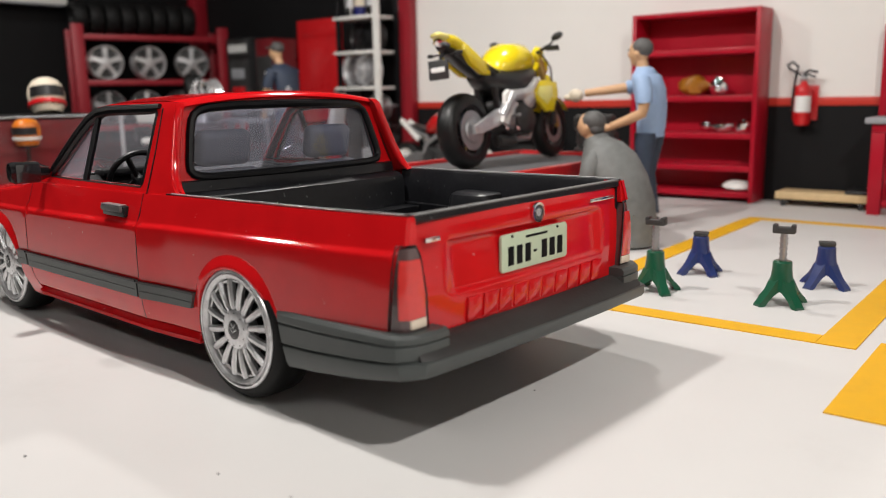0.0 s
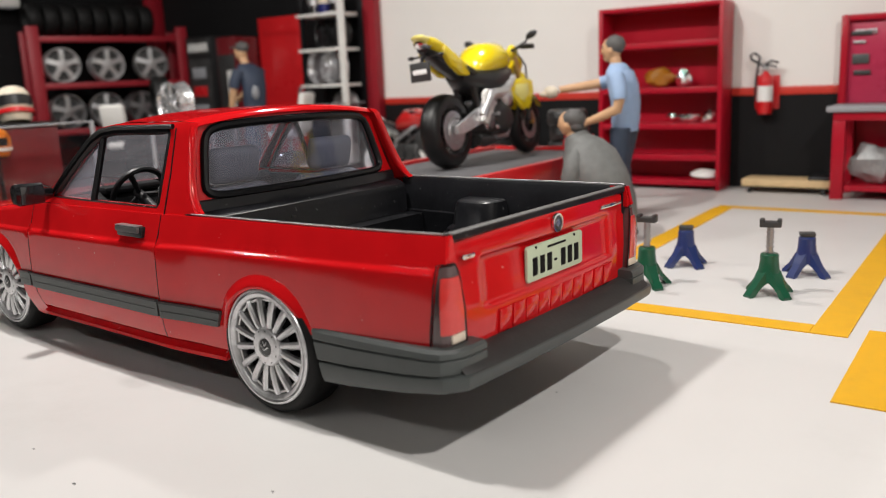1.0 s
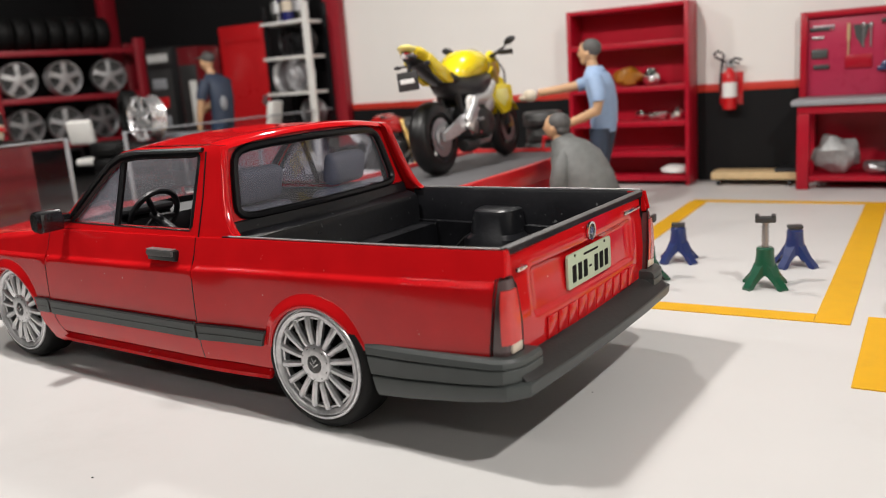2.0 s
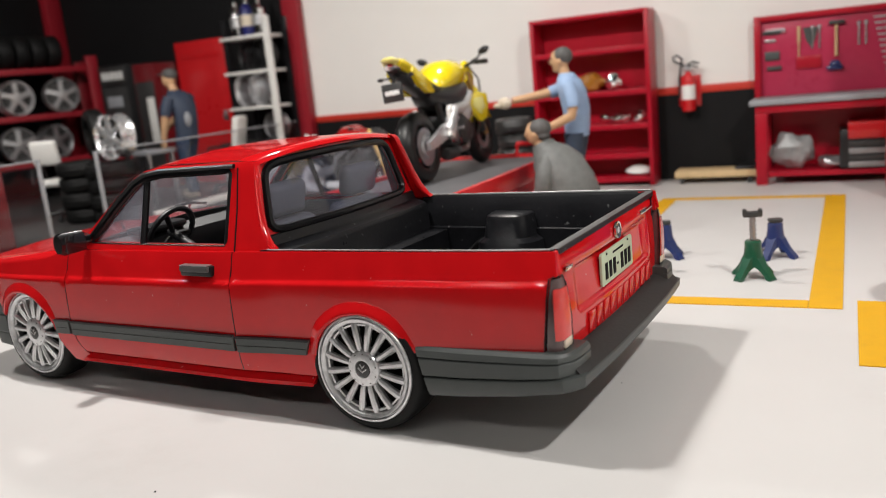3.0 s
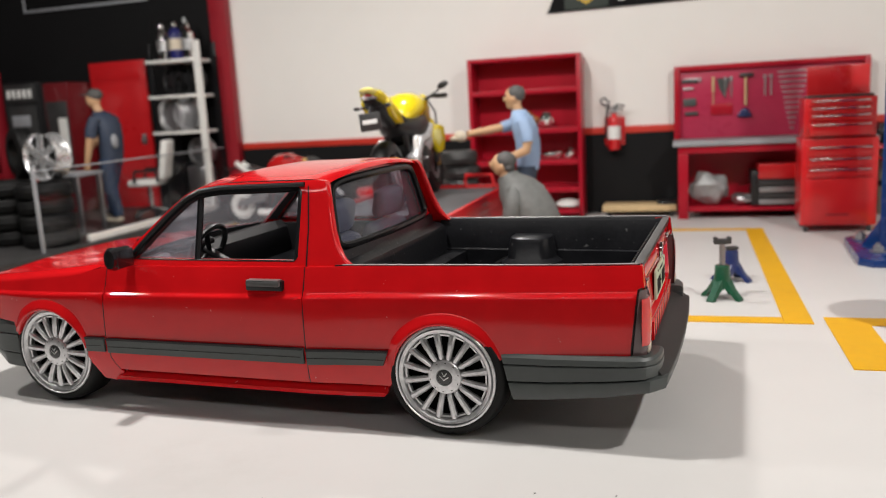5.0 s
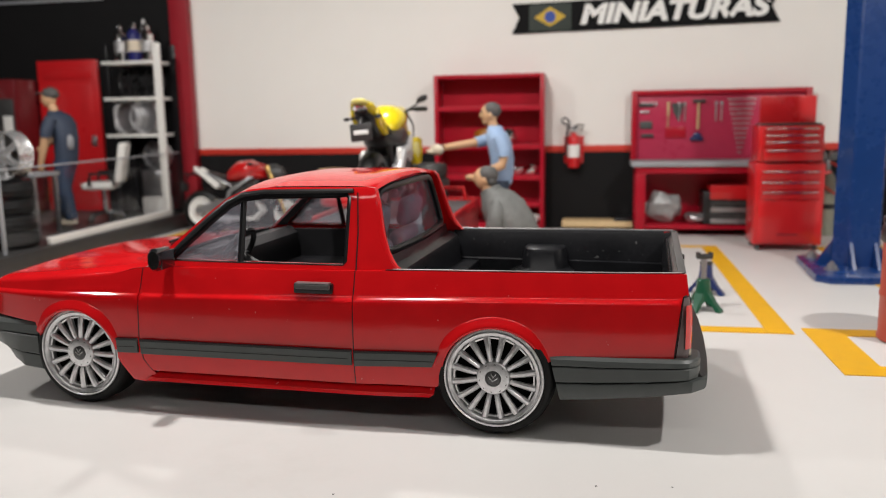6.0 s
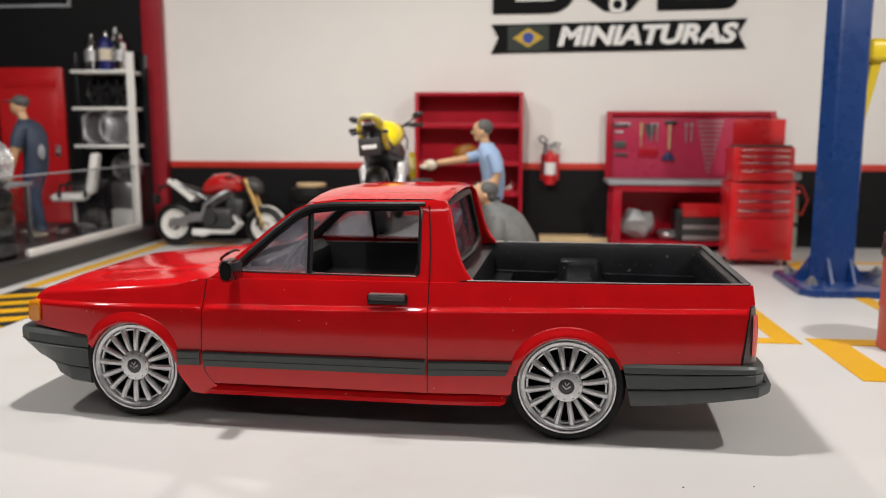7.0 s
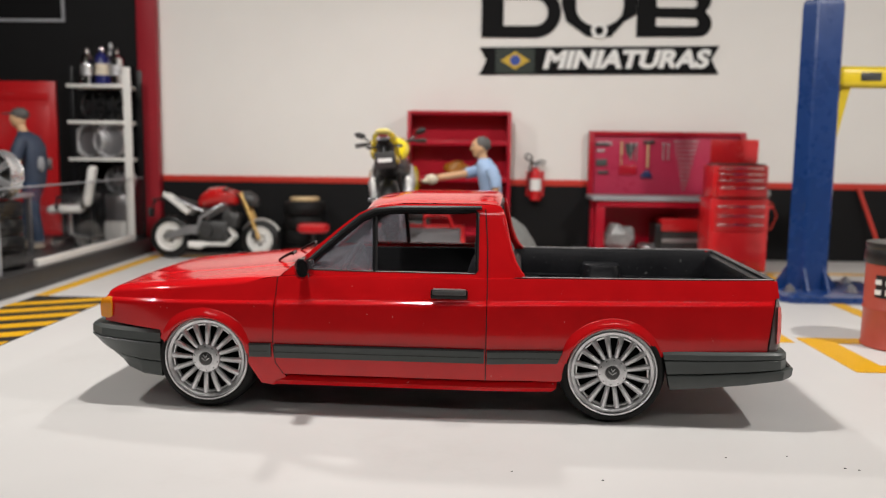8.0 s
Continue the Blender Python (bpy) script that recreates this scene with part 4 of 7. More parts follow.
for k in range(1, 32):
    again("gate_rib", rib, liner, Matrix.Translation((3.184, -0.62 + 0.04 * k, 0.735)) @ pose(0, 0, 0, 0, 8, 0))
# name pressed into the gate, as plain raised blocks
for k in range(10):
    y = -0.43 + 0.0945 * k
    bm = mesh()
    prism(bm, [(y, 0.412), (y + 0.078, 0.412), (y + 0.086, 0.500), (y + 0.008, 0.500)], 0.012, Matrix(((0, 0, 1, GATE + 0.006), (1, 0, 0, 0), (0, 1, 0, 0), (0, 0, 0, 1))), 0.004)
    part("raised_block", bm, CAR_RED, gate)
bm = mesh()
rim_m = Matrix.Translation((GATE + 0.003, 0.02, 0.765)) @ pose(0, 0, 0, 0, 90, 0)
lathe(bm, [(0.0, 0.0), (0.036, 0.0), (0.040, 0.006), (0.036, 0.012), (0.030, 0.008), (0.0, 0.008)], rim_m, 28)
badge = part("round_badge", bm, DARK_STEEL, gate, "round badge in a chrome ring")
part("badge_ring", lathe(mesh(), [(0.031, 0.004), (0.040, 0.004), (0.040, 0.014), (0.031, 0.013), (0.031, 0.004)], rim_m, 28), CHROME, badge, "chrome ring")
part("badge_centre", lathe(mesh(), [(0, 0.008), (0.020, 0.008), (0.018, 0.013), (0, 0.013)], rim_m, 6), CHROME, badge)
part("name_badge", box(mesh(), (GATE - 0.01, 0.42, 0.758), (GATE + 0.008, 0.62, 0.774), 0.003), CHROME, gate, "small chrome script badge")
part("name_badge", box(mesh(), (GATE - 0.01, -0.64, 0.735), (GATE + 0.012, -0.565, 0.752), 0.003), CHROME, gate, "small chrome badge")
bm = mesh()
prism(bm, [(-0.205, 0.552), (0.225, 0.552), (0.235, 0.562), (0.235, 0.690), (0.225, 0.700), (-0.205, 0.700), (-0.215, 0.690), (-0.215, 0.562)], 0.012, Matrix(((0, 0, 1, GATE - 0.003), (1, 0, 0, 0), (0, 1, 0, 0), (0, 0, 0, 1))), 0.003)
plate = part("number_plate", bm, PLATE_GREEN, gate, "pale green number plate with black bars")
for k in range(7):
    w = 0.036 if k != 3 else 0.022
    y = -0.175 + 0.056 * k
    lo, hi = (0.575, 0.650) if k != 3 else (0.607, 0.617)
    part("plate_bar", box(mesh(), (GATE + 0.008, y, lo), (GATE + 0.0115, y + w, hi), 0.001), INK_BLACK, plate)
part("plate_line", box(mesh(), (GATE + 0.008, -0.06, 0.672), (GATE + 0.0105, 0.09, 0.682)), INK_BLACK, plate)
for y in (-0.15, 0.16):
    part("plate_screw", rod(mesh(), (GATE + 0.008, y, 0.690), (GATE + 0.0125, y, 0.690), 0.006, seg=8), INK_BLACK, plate)

# tail lamps and the body corners above them
for side in (-1, 1):
    bm = mesh()
    loft(bm, [[(3.18, side * 0.679, z), (x1, side * 0.679, z), (x1 - 0.004, side * (yo - 0.018), z), (x1 - 0.018, side * (yo - 0.003), z), (3.18, side * yo, z)] for z, x1, yo in ((0.735, 3.272, 0.742), (0.78, 3.268, 0.729), (0.815, 3.264, 0.716), (0.829, 3.258, 0.708), (0.833, 3.250, 0.700))])
    part("body_corner", bm, CAR_RED, car, sharp=50)
    bm = mesh()
    rings = []
    for z, x0, x1, yo, yi in ((0.440, 3.218, 3.282, 0.768, 0.655), (0.50, 3.224, 3.288, 0.768, 0.660), (0.58, 3.232, 3.290, 0.766, 0.667), (0.66, 3.240, 3.287, 0.760, 0.676), (0.728, 3.248, 3.278, 0.748, 0.688)):
        rings.append([(x0, side * (yo - 0.012), z), (x0 + 0.004, side * (yo + 0.003), z), (x1 - 0.030, side * (yo - 0.004), z), (x1 - 0.010, side * (yo - 0.016), z), (x1, side * (yo - 0.034), z), (x1, side * yi, z), (x0, side * yi, z)])
    loft(bm, rings)
    lamp = part("tail_lamp", bm, LENS_SMOKE, car, "smoked wrap-round tail lamp", sharp=50)
    bm = mesh()
    loft(bm, [[(3.272, side * yi, z), (x1 + 0.005, side * (yi + 0.002), z), (x1 + 0.005, side * (yo - 0.006), z), (x1 - 0.008, side * (yo + 0.014), z), (3.262, side * (yo + 0.027), z)] for z, x1, yi, yo in ((0.485, 3.285, 0.664, 0.744), (0.56, 3.288, 0.668, 0.745), (0.640, 3.287, 0.676, 0.741), (0.690, 3.283, 0.683, 0.733))])
    part("red_lens", bm, LENS_RED, lamp, "red lamp lens")
    part("white_lens", box(mesh(), (3.262, side * 0.662, 0.448), (3.2915, side * 0.738, 0.483), 0.004), LENS_WHITE, lamp, "milky reversing lens")
    part("lamp_frame", tube(mesh(), [(3.285, side * 0.650, 0.440), (3.290, side * 0.660, 0.57), (3.284, side * 0.680, 0.70), (3.275, side * 0.692, 0.735), (3.262, side * 0.742, 0.738), (3.248, side * 0.762, 0.735), (3.238, side * 0.772, 0.66), (3.221, side * 0.776, 0.50), (3.214, side * 0.774, 0.44)], 0.0032, 6), TRIM_BLACK, lamp, "black lamp surround")

# cabin
bm = mesh()
box(bm, (0.45, -0.70, 0.24), (1.78, 0.70, 0.40))
part("cabin_floor", bm, CABIN_BLACK, car, "black cabin floor")
bm = mesh()
loft(bm, [[(0.42, y, 0.45), (0.66, y, 0.50), (0.70, y, 0.66), (0.68, y, 0.79), (0.62, y, 0.83), (0.47, y, 0.805)] for y in (-0.69, -0.3, 0.3, 0.69)])
box(bm, (0.56, -0.52, 0.815), (0.68, -0.16, 0.860), 0.02)
part("dashboard", bm, CABIN_BLACK, car, "black dashboard")
for side in (-1, 1):
    part("door_lining", body_sheet([(0.5, 0.38), (1.60, 0.38), (1.60, 0.822), (0.5, 0.81)], side, thick=0.03, width=lambda x, z: 0.695, step=0.2, rows=()), CABIN_BLACK, car, "black inner door lining")
bm = mesh()
wheel_m = Matrix.Translation((0.765, -0.37, 0.815)) @ pose(0, 0, 0, 0, -62, 0)
tube(bm, [wheel_m @ Vector((0.155 * math.cos(a), 0.155 * math.sin(a), 0)) for a in [2 * math.pi * k / 32 for k in range(32)]], 0.017, 8, True)
for a in (100, 210, 330):
    rod(bm, wheel_m @ Vector((0, 0, -0.02)), wheel_m @ Vector((0.152 * math.cos(radians(a)), 0.152 * math.sin(radians(a)), 0)), 0.016, seg=6)
rod(bm, wheel_m @ Vector((0, 0, -0.18)), wheel_m @ Vector((0, 0, 0.012)), 0.026, seg=12)
part("steering_wheel", bm, CABIN_BLACK, car, "black three-spoke steering wheel")
for side in (-1, 1):
    y0 = side * 0.335
    bm = mesh()
    box(bm, (1.02, y0 - 0.24, 0.40), (1.50, y0 + 0.24, 0.56), 0.05, seg=3)
    seat = part("seat", bm, SEAT_GREY, car, "grey moulded seat")
    bm = mesh()
    box(bm, (-0.06, -0.235, 0.0), (0.06, 0.235, 0.40), 0.05, Matrix.Translation((1.50, y0, 0.50)) @ pose(0, 0, 0, 0, 14, 0), seg=3)
    part("backrest", bm, SEAT_GREY, seat)
    bm = mesh()
    box(bm, (-0.045, -0.15, 0.42), (0.045, 0.15, 0.60), 0.04, Matrix.Translation((1.50, y0, 0.50)) @ pose(0, 0, 0, 0, 12, 0), seg=3)
    part("headrest", bm, SEAT_GREY, seat)

# wheels: the outer face looks along -y of the wheel's own space
def wheel_parts(parent_pose, name):
    hub = mesh()
    face = pose(0, 0, 0, 90, 0, 0)  # z of the lathe becomes -y
    lathe(hub, [(0.252, -0.006), (0.2505, 0.006), (0.247, 0.010), (0.241, 0.010), (0.2385, 0.006), (0.2375, -0.010), (0.2335, -0.010), (0.2325, 0.005), (0.230, 0.009), (0.217, 0.006), (0.2105, -0.004), (0.209, -0.05), (0.222, -0.14), (0.245, -0.16), (0.252, -0.15), (0.252, -0.006)], face, 56)
    w = part("wheel", hub, RIM_SILVER, car, "silver deep multi-spoke wheel on a thin tyre", sharp=50)
    w.matrix_basis = Matrix.Translation(parent_pose.translation * S) @ parent_pose.to_3x3().to_4x4()
    bm = mesh()
    lathe(bm, [(0.248, -0.002), (0.262, 0.003), (0.280, -0.004), (0.293, -0.022), (0.300, -0.048), (0.303, -0.10), (0.300, -0.165), (0.285, -0.185), (0.246, -0.18), (0.246, -0.004)], face, 56)
    tyre = part("tyre", bm, TYRE, w, "black low-profile tyre", sharp=50)
    # near-black plate stands in for the shade between the spokes
    bm = mesh()
    lathe(bm, [(0.0, -0.050), (0.216, -0.052), (0.2165, -0.030), (0.2175, -0.030), (0.2175, -0.10), (0.0, -0.10)], face, 40)
    part("brake_disc", bm, GAP_SHADE, w, "near-black plate painting in the shade behind the spokes")
    part("inner_ring", lathe(mesh(), [(0.196, -0.012), (0.205, -0.010), (0.205, -0.034), (0.196, -0.034), (0.196, -0.012)], face, 48), RIM_SILVER, w, sharp=50)
    bm = mesh()
    lathe(bm, [(0.0, 0.004), (0.036, 0.004), (0.041, 0.012), (0.066, 0.011), (0.080, 0.006), (0.086, -0.004), (0.088, -0.02), (0.088, -0.06), (0.0, -0.06)], face, 36)
    centre = part("hub_cap", bm, RIM_SILVER, w, "silver hub cap")
    bm = mesh()
    lathe(bm, [(0.0, 0.0125), (0.031, 0.0125), (0.037, 0.009), (0.037, 0.0), (0.0, 0.0)], face, 24)
    part("hub_badge", bm, DARK_STEEL, centre, "dark round hub badge")
    bm = mesh()
    for z, half in ((0.016, 0.012), (-0.002, 0.022)):
        for side in (-1, 1):
            prism(bm, [(0, z - 0.014), (side * half, z + 0.004), (side * half, z + 0.010), (0, z - 0.006)][::side], 0.003, face @ Matrix.Translation((0, 0, 0.0126)))
    part("badge_lines", bm, RIM_SILVER, centre, "silver lines of the hub badge")
    first = None
    for k in range(16):
        turn = pose(0, 0, 0, 0, 360 / 16 * k + 6, 0)
        if first is None:
            bm = mesh()
            rings = []
            for r, half, top in ((0.072, 0.0118, -0.004), (0.10, 0.0130, 0.005), (0.16, 0.0152, 0.005), (0.202, 0.0168, 0.000), (0.217, 0.0175, -0.004)):
                rings.append([(-half, -(top - 0.010), r), (-half * 0.45, -top, r), (half * 0.45, -top, r), (half, -(top - 0.010), r), (half * 0.9, -(top - 0.028), r), (-half * 0.9, -(top - 0.028), r)])
            loft(bm, rings)
            first = part("spoke", bm, RIM_SILVER, w)
            first.matrix_basis = turn
        else:
            again("spoke", first, w, turn)
    nut = part("wheel_nut", rod(mesh(), (0, -0.004, 0.068), (0, -0.010, 0.068), 0.0055, seg=8), DARK_STEEL, w)
    for k in range(1, 10):
        again("wheel_nut", nut, w, pose(0, 0, 0, 0, 36 * k, 0))
    return w


for x in (AXLE_F, AXLE_R):
    wheel_parts(Matrix.Translation((x, -0.82, HUB_Z)) @ pose(0, 0, 0, 0, 7 if x else -3, 0), "near")
    wheel_parts(Matrix.Translation((x, 0.82, HUB_Z)) @ pose(0, 0, 0, 0, 20, 180), "far")


# ---- along the white wall ----
def wall_sign():
    y = BACK - 0.012
    sign = thing("wall_sign", pose(0, y, 0), "black wall sign with a ribbon, flag and white lettering", "sign")
    face = Matrix(((1, 0, 0, 0), (0, 0, -1, 0), (0, 1, 0, 0), (0, 0, 0, 1)))  # outline x, y -> world x, z, thickness towards the room
    bm = prism(mesh(), [(-2.36, 2.64), (1.06, 2.68), (0.95, 2.885), (1.06, 3.075), (-2.36, 3.025), (-2.26, 2.845)], 0.012, face)
    ribbon = part("ribbon", bm, INK_BLACK, sign, "black swallow-tailed ribbon")
    lift = Matrix.Translation((0, -0.013, 0))
    flag = part("flag", prism(mesh(), [(-2.13, 2.66), (-1.57, 2.665), (-1.57, 3.015), (-2.13, 3.01)], 0.004, lift @ face), FLAG_GREEN, ribbon, "small dark green flag")
    lift2 = Matrix.Translation((0, -0.0172, 0))
    part("flag_diamond", prism(mesh(), [(-2.06, 2.842), (-1.85, 2.715), (-1.64, 2.846), (-1.85, 2.975)], 0.003, lift2 @ face), FLAG_YELLOW, ribbon, "yellow diamond of the flag")
    lift3 = Matrix.Translation((0, -0.0204, 0))
    part("flag_disc", prism(mesh(), arc(-1.85, 2.845, 0.075, 0, 345, 23), 0.003, lift3 @ face), FLAG_BLUE, ribbon, "blue disc of the flag")
    writing("MINIATURAS", 0.34, 0.006, Matrix.Translation((-0.285, -0.016, 2.862)) @ pose(0, 0, 0, 90, -0.8, 0), "lettering", INK_WHITE, ribbon, shear=0.22, bold=0.016, label="white slanted capital letters", width=2.40)
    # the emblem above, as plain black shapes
    def shape(outline, holes, name):
        bm = mesh()
        sheet(bm, outline, lambda x, z: (x, -0.012, z), lambda x, z: (x, 0.0, z), holes, 0.12)
        part(name, bm, INK_BLACK, sign, "black emblem shape", sharp=20, smooth=False)
    shape([(-2.34, 3.165), (-1.55, 3.168)] + arc(-1.56, 3.52, 0.35, -88, 88, 16) + [(-1.56, 3.875), (-2.34, 3.87)], [[(-2.03, 3.33), (-1.58, 3.335)] + arc(-1.58, 3.52, 0.185, -85, 85, 12) + [(-1.58, 3.705), (-2.03, 3.70)]], "emblem_left")
    shape([(-1.205, 3.86), (-1.20, 3.62), (-1.13, 3.40), (-0.83, 3.19), (-0.49, 3.19), (-0.31, 3.40), (-0.14, 3.50), (-0.135, 3.86), (-0.32, 3.86)] + [(-0.66 + 0.34 * math.cos(radians(a)), 3.60 + 0.27 * math.sin(radians(a))) for a in range(0, -181, -10)] + [(-1.0, 3.86)], [], "emblem_middle")
    shape([(-0.13, 3.19), (0.70, 3.20)] + arc(0.75, 3.38, 0.18, -80, 60, 12) + arc(0.75, 3.70, 0.16, -50, 85, 12) + [(-0.13, 3.86)], [[(0.14, 3.34), (0.66, 3.34)] + arc(0.68, 3.40, 0.06, -80, 80, 8) + [(0.14, 3.465)], [(0.14, 3.60), (0.66, 3.60)] + arc(0.66, 3.66, 0.06, -80, 80, 8) + [(0.14, 3.725)]], "emblem_right")
    bm = mesh()
    ring_m = Matrix.Translation((-0.66, -0.016, 3.275)) @ pose(0, 0, 0, 90, 0, 0)
    lathe(bm, [(0.062, 0.0), (0.115, 0.0), (0.115, 0.006), (0.062, 0.006), (0.062, 0.0)], ring_m, 28)
    part("emblem_ring", bm, INK_WHITE, sign, "white ring of the emblem")


wall_sign()


def bookcase():
    x0, x1, y0, y1, h = -3.37, -1.905, 9.61, 10.015, 2.10
    t = 0.05
    b = thing("bookcase", pose((x0 + x1) / 2, (y0 + y1) / 2, 0), "tall open red lacquered bookcase with five shelves against the wall", "bookcase")
    w, d = (x1 - x0) / 2, (y1 - y0) / 2
    part("side_panel", box(mesh(), (-w, -d, 0), (-w + t, d, h), 0.008), CABINET_RED, b)
    part("side_panel", box(mesh(), (w - t, -d, 0), (w, d, h), 0.008), CABINET_RED, b)
    part("back_panel", box(mesh(), (-w + t + 0.002, d - 0.03, 0.03), (w - t - 0.002, d - 0.004, h - t)), CABINET_RED, b)
    part("top_panel", box(mesh(), (-w + t + 0.001, -d, h - t), (w - t - 0.001, d, h), 0.008), CABINET_RED, b)
    for z in (0.07, 0.36, 0.72, 1.13, 1.64):
        part("shelf", box(mesh(), (-w + t + 0.001, -d + 0.005, z - 0.02), (w - t - 0.001, d - 0.031, z + 0.045), 0.006), CABINET_RED, b)


bookcase()


def lump(name, mat, m, r, label, category, seed, seg=14):
    """A small uneven object: a ball pushed about by noise."""
    bm = mesh()
    ball(bm, (0, 0, 0), 1.0, seg=seg)
    for v in bm.verts:
        n = noise.noise(v.co * 1.7 + Vector((seed, seed * 2.3, 0)))
        v.co = Vector((v.co.x * r[0], v.co.y * r[1], v.co.z * r[2])) * (1 + 0.38 * n)
    low = min(v.co.z for v in bm.verts)
    for v in bm.verts:
        v.co.z = max(v.co.z - low, 0.0)
    solo(name, bm, mat, m, label, category)


def shell_helmet(m, mats, label):
    h = thing("helmet", m, label, "helmet")
    bm = mesh()
    prof = [(0.0, 0.30), (0.06, 0.295), (0.11, 0.27), (0.145, 0.22), (0.155, 0.16), (0.15, 0.10), (0.13, 0.03), (0.115, 0.0), (0.10, 0.0), (0.11, 0.05), (0.0, 0.06)]
    lathe(bm, prof, Matrix.Diagonal((1.15, 0.95, 1, 1)), 26)
    part("shell", bm, mats[0], h)
    bm = mesh()
    rows = [[(0.172 * math.cos(radians(a)) * 1.06, 0.152 * math.sin(radians(a)), z) for a in range(-60, 61, 12)] for z in (0.115, 0.16, 0.20)]
    loft(bm, rows, closed=False, caps=False)
    bmesh.ops.solidify(bm, geom=list(bm.faces), thickness=0.008)
    part("visor", bm, BIKE_BLACK, h, "dark visor")
    part("band", lathe(mesh(), [(0.150, 0.055), (0.157, 0.06), (0.158, 0.09), (0.152, 0.095), (0.150, 0.055)], Matrix.Diagonal((1.15, 0.95, 1, 1)), 26), mats[1], h, "coloured band")


lump("amber_part", AMBER_LUMP, pose(-2.68, 9.76, 1.176), (0.19, 0.11, 0.11), "dark amber resin part on a bookcase shelf", "engine part", 9)
lump("shelf_parts", CHROME, pose(-2.38, 9.76, 1.175), (0.10, 0.09, 0.10), "small bright metal part on a shelf", "engine part", 3)
for k, (x, y, r, s) in enumerate(((-2.30, 9.76, (0.14, 0.08, 0.06), 1), (-2.08, 9.74, (0.10, 0.08, 0.07), 5), (-2.52, 9.82, (0.08, 0.07, 0.06), 8))):
    lump("chrome_part", CHROME, pose(x, y, 0.765), r, "small chromed engine part on a bookcase shelf", "engine part", s)
lump("white_bundle", WHITE_PLASTIC, pose(-2.12, 9.76, 0.115), (0.17, 0.10, 0.06), "crumpled white bundle on the lowest shelf", "bundle", 11)


def extinguisher():
    e = thing("fire_extinguisher", pose(-1.52, BACK - 0.125, 0.845), "red fire extinguisher with a black hose hung on the wall", "fire extinguisher")
    part("cylinder", lathe(mesh(), [(0, 0.0), (0.070, 0.0), (0.080, 0.02), (0.080, 0.36), (0.068, 0.41), (0.035, 0.44), (0.028, 0.47), (0.0, 0.47)], None, 24), CHEST_RED, e)
    part("label_band", lathe(mesh(), [(0.0815, 0.14), (0.0825, 0.14), (0.0825, 0.31), (0.0815, 0.31)], None, 24), INK_WHITE, e, "pale paper label")
    bm = box(mesh(), (-0.035, -0.025, 0.465), (0.035, 0.025, 0.52), 0.01)
    ball(bm, (0.0, 0, 0.535), 0.032, seg=10)
    part("valve", bm, STEEL, e, "metal valve")
    bm = tube(mesh(), [(0.0, -0.02, 0.54), (0.06, -0.03, 0.575), (0.14, -0.03, 0.555)], 0.014, 8)
    tube(bm, [(0.0, -0.02, 0.525), (0.06, -0.03, 0.530), (0.12, -0.03, 0.505)], 0.012, 8)
    part("lever", bm, BIKE_BLACK, e, "black lever")
    bm = tube(mesh(), [(-0.02, 0, 0.52), (-0.08, -0.02, 0.56), (-0.15, -0.02, 0.60), (-0.165, -0.03, 0.64), (-0.12, -0.03, 0.67), (-0.06, -0.03, 0.62), (-0.075, -0.03, 0.53), (-0.10, 0.0, 0.40), (-0.11, 0.0, 0.15)], 0.014, 8)
    part("hose", bm, BIKE_BLACK, e, "black hose")
    part("back_plate", box(mesh(), (-0.13, 0.085, 0.05), (0.13, 0.12, 0.42), 0.01), CHEST_RED, e, "red wall bracket")


extinguisher()


def creeper():
    c = thing("mechanics_creeper", pose(-1.20, 9.72, 0), "pale wooden mechanic's creeper board on small black castors by the wall", "creeper board")
    part("board", box(mesh(), (-0.46, -0.13, 0.075), (0.46, 0.22, 0.155), 0.01), WOOD, c)
    part("headrest", box(mesh(), (0.22, -0.12, 0.156), (0.45, 0.21, 0.195), 0.02), BIKE_BLACK, c, "black headrest pad")
    for x in (-0.38, 0.38):
        for y in (-0.08, 0.17):
            part("castor", rod(mesh(), (x - 0.02, y, 0.037), (x + 0.02, y, 0.037), 0.037, seg=14), BIKE_BLACK, c)


creeper()


def workbench():
    x0, x1, y0, y1 = -0.72, 1.42, 9.36, 10.0
    b = thing("workbench", pose(0, 0, 0), "red steel workbench with a grey top and a lower shelf", "workbench")
    part("worktop", box(mesh(), (x0 - 0.06, y0 - 0.04, 0.885), (x1 + 0.06, y1, 0.945), 0.012), WORKTOP, b, "grey worktop")
    part("apron", box(mesh(), (x0, y0, 0.80), (x1, y0 + 0.04, 0.884), 0.006), CABINET_RED, b)
    for x in (x0, x1 - 0.12):
        part("leg", box(mesh(), (x, y0 + 0.002, 0), (x + 0.12, y0 + 0.10, 0.799), 0.006), CABINET_RED, b)
        part("leg", box(mesh(), (x, y1 - 0.12, 0), (x + 0.12, y1 - 0.03, 0.884), 0.006), CABINET_RED, b)
    part("lower_shelf", box(mesh(), (x0 + 0.125, y0 + 0.02, 0.09), (x1 - 0.125, y1 - 0.03, 0.14), 0.006), CABINET_RED, b)
    part("back_panel", box(mesh(), (x0 + 0.125, y1 - 0.028, 0.142), (x1 - 0.125, y1 - 0.01, 0.88)), CABINET_RED, b)


workbench()


